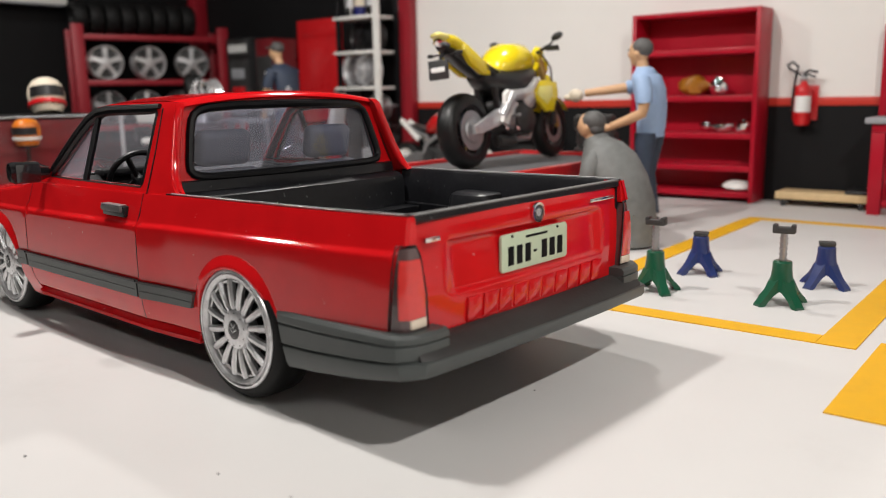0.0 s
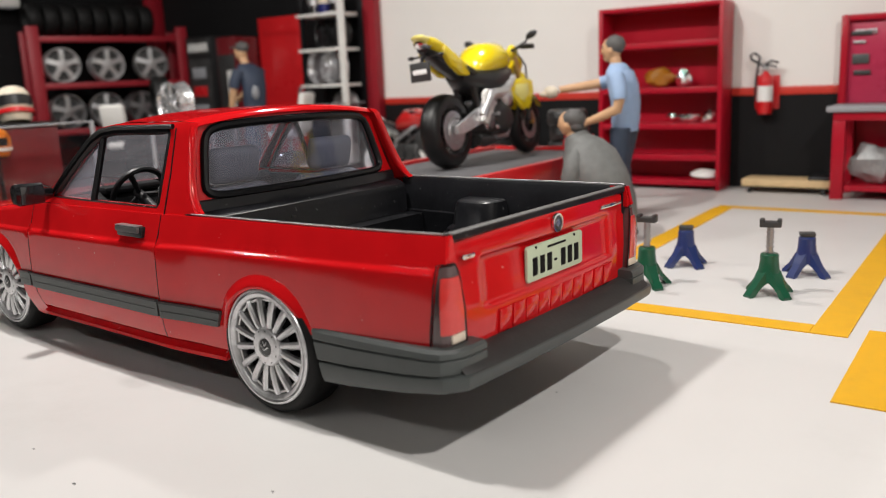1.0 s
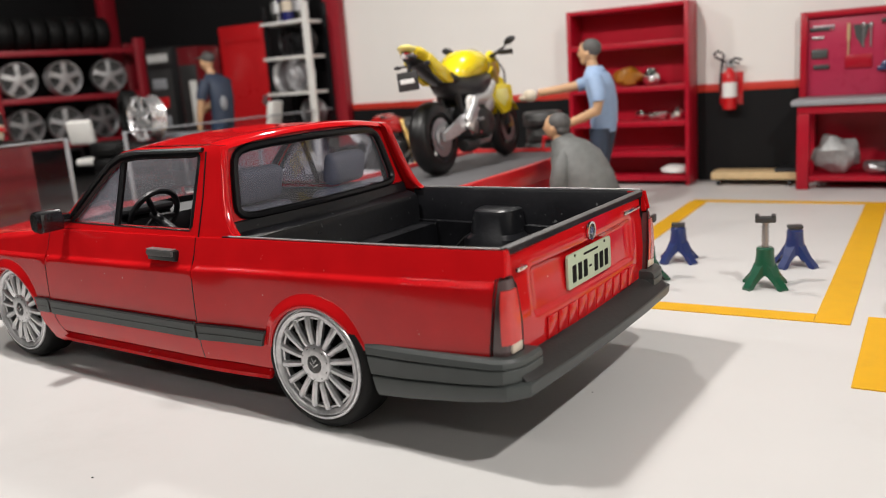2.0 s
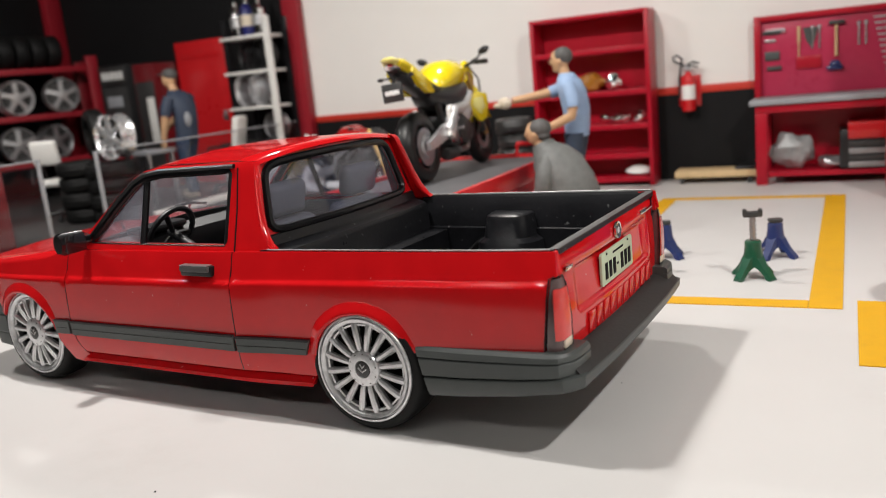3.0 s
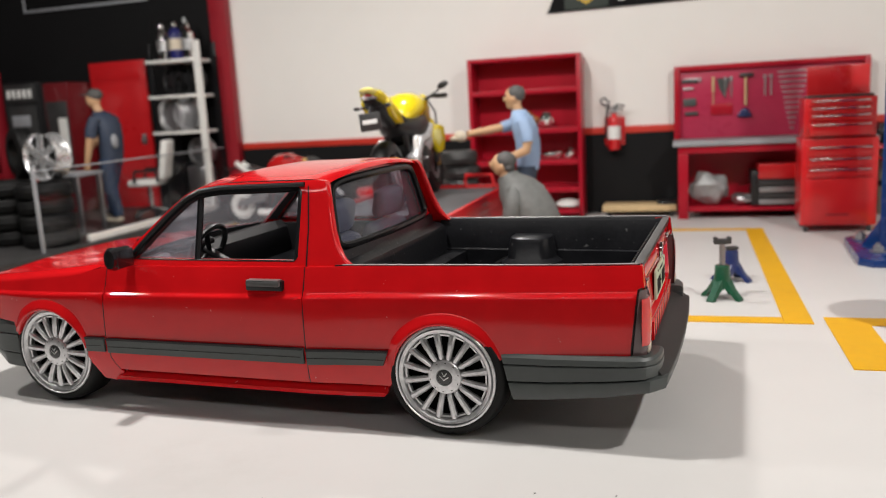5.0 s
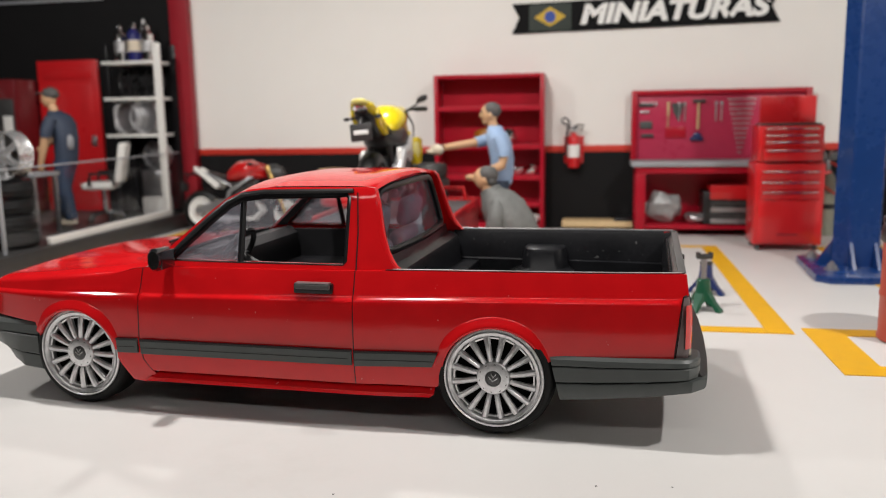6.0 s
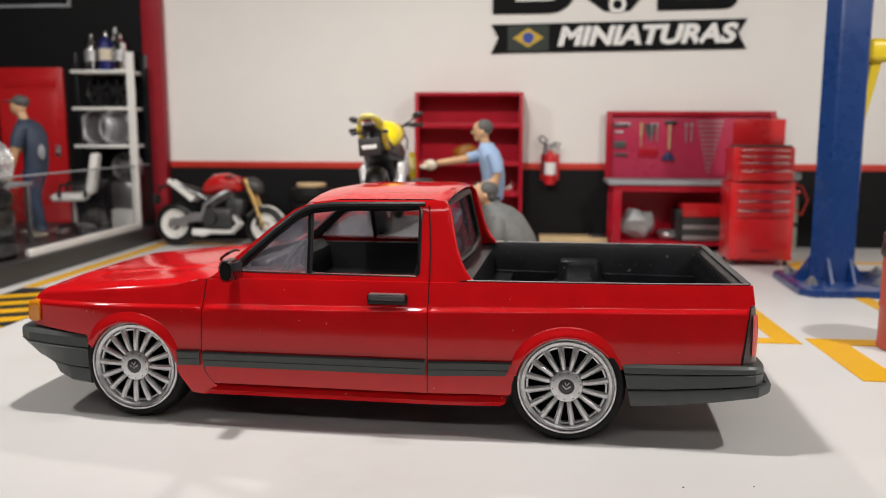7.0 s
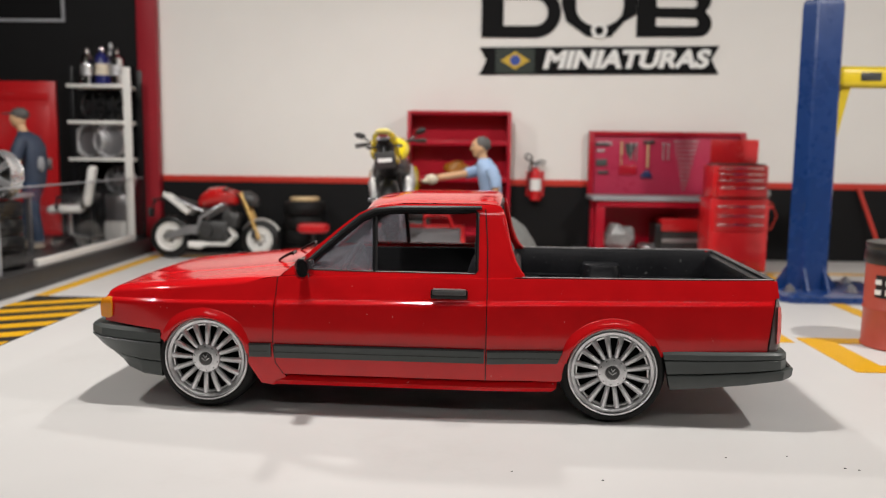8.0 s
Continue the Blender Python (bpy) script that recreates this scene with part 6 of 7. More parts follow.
            part("brake_hose", tube(mesh(), [(xf - 0.34, s * 0.16, 1.0), (xf - 0.24, s * 0.20, 0.86), (xf - 0.16, s * 0.16, 0.62), (xf - 0.08, s * 0.12, 0.42)], 0.009, 6), BIKE_BLACK, b)
            # the shroud beside the radiator stands out towards the front
            bm = flare_out(slab_side(mesh(), [(0.17, 0.60), (0.29, 0.51), (0.37, 0.59), (0.37, 0.68), (0.19, 0.68)], s * 0.2055, s * 0.2085, 0.001), s)
            part("number_panel", bm, BIKE_PALE, b, "pale field on the fairing")
            bm = flare_out(slab_side(mesh(), [(0.06, 0.66), (0.14, 0.58), (0.29, 0.44), (0.39, 0.46), (0.46, 0.60), (0.45, 0.71), (0.32, 0.74), (0.12, 0.72)], s * 0.165, s * 0.205), s)
            part("side_fairing", bm, body, b, "yellow radiator shroud")
            plate = part("frame_plate", slab_side(mesh(), [(-0.42, 0.38), (-0.34, 0.34), (-0.26, 0.44), (-0.20, 0.56), (-0.22, 0.64), (-0.29, 0.66), (-0.35, 0.62), (-0.36, 0.50)], s * 0.165, s * 0.205, 0.010), BIKE_WHITE, b, "pale cast frame plate")
            part("plate_hole", rod(mesh(), (-0.275, s * 0.15, 0.59), (-0.275, s * 0.209, 0.59), 0.022, seg=12), BIKE_BLACK, plate, "dark hole in the frame plate")
        part("mid_fairing", oval(mesh(), [(-0.50, 0.78, 0.04, 0.10), (-0.36, 0.75, 0.10, 0.16), (-0.10, 0.73, 0.16, 0.208), (0.14, 0.74, 0.16, 0.208), (0.32, 0.80, 0.10, 0.14)]), BIKE_BLACK, b, "black bodywork under the tank", sharp=60)
        for s in (-1, 1):
            part("hub_cover", lathe(mesh(), [(0, 0.0), (0.10, 0.0), (0.115, 0.012), (0.09, 0.03), (0.05, 0.04), (0, 0.04)], pose(xr, s * 0.105, rr, 90 * s, 0, 0), 24), STEEL, b, "silver hub and sprocket cover")
            part("crank_cover", ball(mesh(), (-0.02, s * 0.17, 0.42), (0.17, 0.06, 0.15), seg=16), DARK_STEEL, b, "silver crankcase cover")
            part("side_cover", ball(mesh(), (0.04, s * 0.20, 0.58), (0.10, 0.05, 0.10), pose(0, 0, 0, 0, 25, 0), 16), RIM_SILVER, b, "silver side cover")
            part("clutch_cover", lathe(mesh(), [(0, 0.0), (0.085, 0.0), (0.095, 0.02), (0.07, 0.035), (0.03, 0.04), (0, 0.04)], pose(-0.16, s * 0.19, 0.46, 90 * s, 0, 0), 22), RIM_SILVER, b, "round silver clutch cover")
            part("rear_spring", rod(mesh(), (-0.30, s * 0.10, 0.42), (-0.36, s * 0.09, 0.74), 0.035, seg=12), BIKE_BLACK, b, "black rear spring")
            part("heel_plate", slab_side(mesh(), [(-0.34, 0.36), (-0.22, 0.30), (-0.14, 0.40), (-0.20, 0.56), (-0.30, 0.52)], s * 0.165, s * 0.185), STEEL, b, "steel heel plate")
            part("frame_spar", tube(mesh(), [(-0.38, s * 0.17, rr + 0.10), (-0.24, s * 0.19, 0.60), (0.02, s * 0.20, 0.62), (0.20, s * 0.20, 0.74)], [0.05, 0.06, 0.05, 0.035], 10), RIM_SILVER, b, "silver frame spar")
            part("fork_guard", slab_side(mesh(), [(0.52, 0.80), (0.58, 0.78), (0.64, 0.52), (0.60, 0.44), (0.55, 0.56)], s * 0.125, s * 0.150), tail, b, "slim yellow fork guard")
            part("screen_side", ball(mesh(), (0.46, s * 0.09, 1.00), (0.08, 0.05, 0.07), seg=14), body, b)
    else:
        for s in (-1, 1):
            bm = slab_side(mesh(), [(-0.80, 1.0), (-0.56, 0.86), (-0.36, 0.72), (-0.44, 0.66), (-0.62, 0.80), (-0.82, 0.94)], s * 0.06, s * 0.12)
            part("tail_side", bm, tail, b, "pale tail panel")
    # headlamp, handlebar, mirrors
    bm = oval(mesh(), [(xf - 0.30, 0.93, 0.10, 0.11), (xf - 0.20, 0.92, 0.12, 0.13), (xf - 0.10, 0.89, 0.10, 0.10), (xf - 0.04, 0.86, 0.05, 0.05)], 14)
    part("headlamp_cowl", bm, body if sport else DARK_STEEL, b, "headlamp cowl", sharp=60)
    part("headlamp", ball(mesh(), (xf - 0.07, 0, 0.875), (0.03, 0.07, 0.06), seg=12), LENS_WHITE, b, "clear headlamp")
    bm = tube(mesh(), [(xf - 0.44, -0.36, 1.02), (xf - 0.38, -0.22, 1.03), (xf - 0.32, -0.08, 1.0), (xf - 0.32, 0.08, 1.0), (xf - 0.38, 0.22, 1.03), (xf - 0.44, 0.36, 1.02)], 0.016, 8)
    bar = part("handlebar", bm, BIKE_BLACK if sport else BIKE_RED, b, "slim handlebar")
    for s in (-1, 1):
        part("grip", rod(mesh(), (xf - 0.42, s * 0.27, 1.025), (xf - 0.45, s * 0.40, 1.015), 0.024, seg=10), BIKE_BLACK, bar, "rubber grip")
        part("brake_lever", tube(mesh(), [(xf - 0.37, s * 0.24, 1.02), (xf - 0.37, s * 0.38, 1.0)], 0.009, 6), STEEL, bar)
        top = 1.13 if sport else 1.215
        bm = tube(mesh(), [(xf - 0.36, s * 0.20, 1.04), (xf - 0.33, s * 0.27, top - 0.06), (xf - 0.34, s * 0.31, top - 0.02)], 0.010, 6)
        ball(bm, (xf - 0.34, s * 0.345, top), (0.018, 0.065, 0.035), pose(0, 0, 0, s * 18, 0, 0), 12)
        if sport:
            part("mirror", bm, BIKE_BLACK, b, "black mirror on a stalk")
        else:
            bm.free()
        # fork
        bm = rod(mesh(), (xf, s * 0.095, rf), (xf - 0.13, s * 0.095, 0.62), 0.026, seg=12)
        leg = part("fork_leg", bm, fork, b, "fork leg")
        part("fork_tube", rod(mesh(), (xf - 0.13, s * 0.095, 0.62), (xf - 0.30, s * 0.095, 1.0), 0.034, seg=12), fork, leg)
        part("caliper", box(mesh(), (xf - 0.12, s * 0.085, rf + 0.02), (xf - 0.04, s * 0.125, rf + 0.15), 0.015), DARK_STEEL, leg, "brake caliper")
        # footpeg and radiator side
        part("footpeg", rod(mesh(), (-0.22, s * 0.14, 0.42), (-0.22, s * 0.26, 0.43), 0.015, seg=8), STEEL, b)
    bm = mesh()
    rows = [[(xf + (rf + 0.03) * math.sin(radians(a)), y, rf + (rf + 0.03) * math.cos(radians(a)) - 0.02 * (y / 0.07) ** 2) for a in range(-60, 61, 12)] for y in (-0.075, -0.045, 0, 0.045, 0.075)]
    loft(bm, rows, closed=False, caps=False)
    bmesh.ops.solidify(bm, geom=list(bm.faces), thickness=0.010)
    part("front_mudguard", bm, fender, b, "front mudguard", sharp=60)
    part("radiator", box(mesh(), (0.28, -0.14, 0.46), (0.33, 0.14, 0.74), 0.01, pose(0, 0, 0, 0, -6, 0)), DARK_STEEL, b, "dark radiator")
    # exhaust
    bm = tube(mesh(), [(0.20, -0.06, 0.50), (0.30, -0.06, 0.34), (0.18, -0.08, 0.22), (-0.12, -0.12, 0.22)], 0.032, 10)
    tube(bm, [(0.20, 0.06, 0.50), (0.30, 0.06, 0.34), (0.18, 0.04, 0.22), (-0.12, -0.08, 0.22)], 0.032, 10)
    part("exhaust_pipe", bm, STEEL if sport else WHITE_PLASTIC, b, "metal exhaust header")
    can = [(-0.06, -0.10, 0.21), (-0.14, -0.09, 0.20), (-0.24, -0.08, 0.20), (-0.34, -0.07, 0.21)] if sport else [(-0.12, -0.13, 0.22), (-0.20, -0.15, 0.20), (-0.36, -0.17, 0.21)]
    part("silencer", tube(mesh(), can, [0.035, 0.05, 0.06, 0.055] if sport else [0.04, 0.06, 0.05], 14), DARK_STEEL if sport else BIKE_WHITE, b, "stubby silencer")
    # plate holder
    bm = tube(mesh(), [(-0.86, 0, 1.0 if sport else 0.92), (-0.98, 0, 0.96 if sport else 0.86), (-1.02, 0, 0.88 if sport else 0.78)], 0.016, 6)
    holder = part("plate_holder", bm, BIKE_BLACK, b, "black plate holder")
    part("plate", box(mesh(), (-1.045, -0.10, 0.76 if sport else 0.62), (-1.025, 0.10, 0.92 if sport else 0.76), 0.006, pose(0, 0, 0, 0, 0, 0)), DARK_STEEL, holder, "dark number plate")
    if sport:
        part("plate_bar", box(mesh(), (-1.05, -0.07, 0.82), (-1.044, 0.07, 0.86), 0.002), INK_WHITE, holder, "pale bar on the plate")
    for s in (-1, 1):
        part("turn_signal", ball(mesh(), (-0.93, s * 0.15, 0.97 if sport else 0.88), (0.035, 0.03, 0.018), seg=10), BIKE_BLACK, b, "black turn signal")
        part("signal_stalk", rod(mesh(), (-0.93, 0, 0.97 if sport else 0.88), (-0.93, s * 0.15, 0.97 if sport else 0.88), 0.008, seg=6), BIKE_BLACK, b)
    return b


TABLE_TOP = 0.60
motorcycle(pose(-3.29, 6.97, TABLE_TOP + 0.003, 0, 0, 92) @ pose(0, 0, 0, -5, 0, 0), "yellow and black sport motorcycle on the red lift table", BIKE_YELLOW, BIKE_YELLOW, BIKE_BLACK, BIKE_YELLOW, True, FORK_GOLD, 1.48)
motorcycle(pose(-6.02, 9.28, 0.003, 0, 0, -4) @ pose(0, 0, 0, -7, 0, 0) @ Matrix.Scale(0.92, 4), "red and white naked motorcycle with gold forks leaning near the wall", BIKE_RED, BIKE_WHITE, BIKE_WHITE, BIKE_WHITE, False, FORK_GOLD)


def lift_table():
    t = thing("lift_table", pose(-3.24, 6.25, 0), "red motorcycle lift table with a grey deck, raised", "lift table")
    w, y0, y1 = 0.70, -1.35, 1.78
    part("deck", box(mesh(), (-w + 0.05, y0, TABLE_TOP - 0.06), (w - 0.05, y1, TABLE_TOP), 0.008), TABLE_GREY, t, "grey non-slip deck")
    for s in (-1, 1):
        x = s * (w - 0.024)
        part("side_rail", box(mesh(), (x - 0.024, y0, TABLE_TOP - 0.14), (x + 0.024, y1, TABLE_TOP + 0.035), 0.012), CHEST_RED, t)
        part("side_skirt", box(mesh(), (x - 0.012, y0 + 0.05, TABLE_TOP - 0.32), (x + 0.012, y1 - 0.05, TABLE_TOP - 0.141), 0.004), CHEST_RED, t)
        for a, b in (((s * 0.44, -1.0, 0.10), (s * 0.44, 0.9, TABLE_TOP - 0.10)), ((s * 0.40, 0.9, 0.10), (s * 0.40, -1.0, TABLE_TOP - 0.10))):
            part("scissor_arm", rod(mesh(), a, b, 0.035, seg=8), CHEST_RED, t)
        part("base_rail", box(mesh(), (s * 0.50 - 0.04, y0 + 0.1, 0.0), (s * 0.50 + 0.04, y1 - 0.1, 0.09), 0.01), CHEST_RED, t)
    part("end_rail", box(mesh(), (-w + 0.05, y1 + 0.001, TABLE_TOP - 0.14), (w - 0.05, y1 + 0.05, TABLE_TOP + 0.035), 0.012), CHEST_RED, t)
    bm = tube(mesh(), [(0.20, y1 - 0.02, TABLE_TOP), (0.20, y1 + 0.02, TABLE_TOP + 0.14), (0.50, y1 + 0.02, TABLE_TOP + 0.14), (0.56, y1 - 0.10, TABLE_TOP)], 0.026, 8)
    part("wheel_hoop", bm, CHEST_RED, t, "red wheel hoop at the end")
    for y in (y0 + 0.3, y1 - 0.3):
        part("cross_beam", box(mesh(), (-0.459, y - 0.04, 0.01), (0.459, y + 0.04, 0.08), 0.008), CHEST_RED, t)


lift_table()


def tyre_mesh(r, width, hole=0.6):
    h = width / 2
    return lathe(mesh(), [(r * hole, 0.02 * h), (r * (hole + 0.06), -h * 0.9 + h), (r * 0.86, 0), (r * 0.96, h * 0.2), (r, h * 0.55), (r * 0.985, h * 0.95), (r, h * 1.0), (r * 0.985, h * 1.05), (r, h * 1.45), (r * 0.96, h * 1.8), (r * 0.86, width), (r * (hole + 0.06), width * 0.98), (r * hole, width * 0.9), (r * hole, 0.02 * h)], None, 36)


def tyre_stack(x, y, z, n, r, width, label, group, mat=TYRE):
    first = None
    for k in range(n):
        at = pose(x + 0.012 * math.sin(k * 2.1), y + 0.012 * math.cos(k * 3.3), z + (width + 0.002) * k)
        if first is None:
            first = solo("tyre", tyre_mesh(r, width), mat, at, label, "tyre", group, sharp=60)
        else:
            copy_thing(first, Matrix.Translation(at.translation * S))
    return z + (width + 0.002) * n


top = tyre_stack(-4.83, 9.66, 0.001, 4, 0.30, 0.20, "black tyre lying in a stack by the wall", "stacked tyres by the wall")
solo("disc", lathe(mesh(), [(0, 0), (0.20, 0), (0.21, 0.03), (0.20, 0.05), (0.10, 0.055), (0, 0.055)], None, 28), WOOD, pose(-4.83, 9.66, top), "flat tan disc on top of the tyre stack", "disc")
tyre_stack(-3.20, 8.44, 0.001, 6, 0.22, 0.165, "dull grey-black tyre in a narrow stack behind the lift table", "narrow tyre stack", DARK_STEEL)


def stool():
    s = thing("stool", pose(-4.62, 9.15, 0), "low stool with a round red padded seat", "stool")
    part("seat", lathe(mesh(), [(0, 0.41), (0.20, 0.41), (0.225, 0.44), (0.22, 0.50), (0.18, 0.525), (0, 0.53)], None, 28), CHEST_RED, s, "red padded seat")
    part("column", rod(mesh(), (0, 0, 0.08), (0, 0, 0.41), 0.03, seg=12), DARK_STEEL, s)
    for k in range(5):
        a = radians(72 * k)
        part("foot", tube(mesh(), [(0, 0, 0.10), (0.12 * math.cos(a), 0.12 * math.sin(a), 0.07), (0.20 * math.cos(a), 0.20 * math.sin(a), 0.022)], 0.02, 8), BIKE_BLACK, s)


stool()


# ---- resin figures, each one plain mesh ----
class Clay:
    """Collects plain volumes with one paint each into one mesh."""

    def __init__(self, mats):
        self.bm, self.mats, self.done = bmesh.new(), mats, 0

    def paint(self, mat):
        index = self.mats.index(mat)
        self.bm.faces.ensure_lookup_table()
        for f in self.bm.faces[self.done:]:
            f.material_index = index
        self.done = len(self.bm.faces)

    def limb(self, pts, rs, mat):
        tube(self.bm, pts, rs, 12)
        self.paint(mat)

    def blob(self, c, r, mat, m=None):
        ball(self.bm, c, r, m, 16)
        self.paint(mat)

    def trunk(self, rings, mat, seg=18):
        """rings: centre, half depth (x), half width (y), turned by degrees about z."""
        loft(self.bm, [[(c[0] + math.cos(radians(t)) * dx * math.cos(a) - math.sin(radians(t)) * dy * math.sin(a), c[1] + math.sin(radians(t)) * dx * math.cos(a) + math.cos(radians(t)) * dy * math.sin(a), c[2] + k * math.cos(a)) for a in [2 * math.pi * i / seg for i in range(seg)]] for c, dx, dy, t, k in rings])
        self.paint(mat)

    def place(self, m, label):
        ob = solo("figurine", self.bm, self.mats, m, label, "figurine", sharp=60)
        return ob


def figure_blue():
    c = Clay([SKIN, HAIR, SHIRT_BLUE, JEANS, GLOVE, BIKE_BLACK])
    for s, dx in ((-1, 0.03), (1, -0.04)):
        c.limb([(0.02, s * 0.10, 0.90), (dx - 0.02, s * 0.12, 0.50), (dx + 0.05, s * 0.13, 0.09)], [0.105, 0.085, 0.065], JEANS)
        c.blob((dx - 0.02, s * 0.135, 0.045), (0.14, 0.055, 0.045), BIKE_BLACK)
    c.trunk([((0.02, 0, 0.86), 0.12, 0.17, 0, 0), ((0.03, 0, 0.98), 0.13, 0.175, 0, 0), ((0.03, 0, 1.15), 0.135, 0.185, 0, 0), ((0.0, 0, 1.32), 0.14, 0.215, 0, 0), ((-0.03, 0, 1.44), 0.12, 0.20, 0, 0), ((-0.06, 0, 1.50), 0.075, 0.10, 0, 0)], SHIRT_BLUE)
    c.limb([(-0.06, 0, 1.48), (-0.09, 0, 1.58)], [0.06, 0.055], SKIN)
    c.blob((-0.115, 0, 1.66), (0.098, 0.078, 0.120), SKIN)
    c.blob((-0.080, 0, 1.700), (0.105, 0.088, 0.095), HAIR)
    c.blob((-0.208, 0, 1.645), (0.022, 0.016, 0.026), SKIN)
    c.blob((-0.150, 0, 1.575), (0.045, 0.045, 0.040), SKIN)
    for s in (-1, 1):
        c.blob((-0.095, s * 0.085, 1.645), (0.022, 0.012, 0.03), SKIN)
        c.blob((-0.195, s * 0.035, 1.688), (0.016, 0.022, 0.008), HAIR)
    c.trunk([((-0.035, 0, 1.475), 0.095, 0.13, 0, 0), ((-0.055, 0, 1.52), 0.075, 0.09, 0, 0), ((-0.055, 0, 1.525), 0.06, 0.07, 0, 0)], SHIRT_BLUE)
    # arm towards the table, arm bent in front
    c.limb([(-0.02, 0.20, 1.41), (-0.16, 0.16, 1.36), (-0.28, 0.10, 1.33)], [0.075, 0.075, 0.068], SHIRT_BLUE)
    c.limb([(-0.26, 0.11, 1.335), (-0.43, 0.0, 1.31), (-0.62, -0.12, 1.285)], [0.050, 0.045, 0.036], SKIN)
    c.blob((-0.69, -0.17, 1.265), (0.080, 0.06, 0.065), GLOVE)
    c.blob((-0.76, -0.19, 1.245), (0.05, 0.05, 0.03), GLOVE)
    c.limb([(0.02, -0.21, 1.40), (0.07, -0.26, 1.28), (0.08, -0.27, 1.18)], [0.078, 0.078, 0.072], SHIRT_BLUE)
    c.limb([(0.08, -0.27, 1.20), (0.06, -0.28, 1.09), (-0.10, -0.29, 1.02), (-0.24, -0.29, 0.97)], [0.052, 0.052, 0.045, 0.036], SKIN)
    c.blob((-0.29, -0.29, 0.955), (0.065, 0.04, 0.035), SKIN)
    c.place(pose(-2.27, 7.70, 0, 0, 0, 0) @ Matrix.Diagonal((0.97, 0.97, 0.955, 1)), "standing mechanic figurine in a light blue shirt and dark trousers")


def figure_kneeling():
    c = Clay([SKIN, HAIR, JACKET_GREY, JEANS, BIKE_BLACK])
    c.limb([(0.22, -0.14, 0.30), (-0.14, -0.15, 0.34), (-0.16, -0.15, 0.06)], [0.12, 0.10, 0.07], JEANS)
    c.limb([(0.22, 0.12, 0.28), (-0.06, 0.13, 0.09), (0.34, 0.13, 0.07)], [0.12, 0.09, 0.06], JEANS)
    c.blob((-0.20, -0.15, 0.04), (0.13, 0.055, 0.04), BIKE_BLACK)
    c.blob((0.42, 0.13, 0.06), (0.08, 0.05, 0.06), BIKE_BLACK)
    c.trunk([((0.36, 0, 0.02), 0.16, 0.20, 0, 0), ((0.34, 0, 0.20), 0.19, 0.23, 0, 0.02), ((0.30, 0, 0.36), 0.21, 0.25, 0, 0.05), ((0.22, 0, 0.55), 0.21, 0.27, 0, 0.09), ((0.13, 0, 0.72), 0.19, 0.27, 0, 0.11), ((0.06, 0, 0.82), 0.15, 0.22, 0, 0.10), ((-0.01, 0, 0.90), 0.09, 0.11, 0, 0.07), ((-0.03, 0, 0.95), 0.075, 0.09, 0, 0.04)], JACKET_GREY)
    c.limb([(-0.02, 0, 0.90), (-0.05, 0, 0.99)], [0.06, 0.055], SKIN)
    c.blob((-0.07, 0, 1.055), (0.10, 0.08, 0.12), SKIN)
    c.blob((-0.030, 0, 1.095), (0.105, 0.09, 0.095), HAIR)
    c.blob((0.0, 0, 1.03), (0.06, 0.075, 0.06), HAIR)
    c.blob((-0.165, 0, 1.04), (0.022, 0.016, 0.026), SKIN)
    for s in (-1, 1):
        c.blob((-0.05, s * 0.087, 1.04), (0.022, 0.012, 0.03), SKIN)
    c.trunk([((0.01, 0, 0.88), 0.11, 0.13, 0, 0.05), ((-0.01, 0, 0.95), 0.095, 0.10, 0, 0.04), ((-0.01, 0, 0.955), 0.075, 0.08, 0, 0.04)], JACKET_GREY)
    for s, z, x in ((1, 0.40, 0.47), (-1, 0.52, 0.40), (1, 0.62, 0.33), (-1, 0.30, 0.49)):
        c.limb([(x - 0.06, -0.18 * s, z + 0.05), (x + 0.005, 0.0, z), (x - 0.05, 0.18 * s, z + 0.01)], [0.018, 0.032, 0.018], JACKET_GREY)
    for s in (-1, 1):
        c.limb([(0.09, s * 0.16, 0.82), (0.10, s * 0.225, 0.74), (0.08, s * 0.25, 0.58), (0.05, s * 0.24, 0.47), (-0.10, s * 0.18, 0.40), (-0.24, s * 0.14, 0.38)], [0.06, 0.085, 0.085, 0.078, 0.062, 0.05], JACKET_GREY)
        c.blob((-0.28, s * 0.135, 0.375), (0.05, 0.035, 0.035), SKIN)
    c.place(pose(-2.23, 6.62, 0, 0, 0, -4) @ Matrix.Diagonal((1, 1, 0.915, 1)), "kneeling mechanic figurine in a grey jacket beside the lift table")


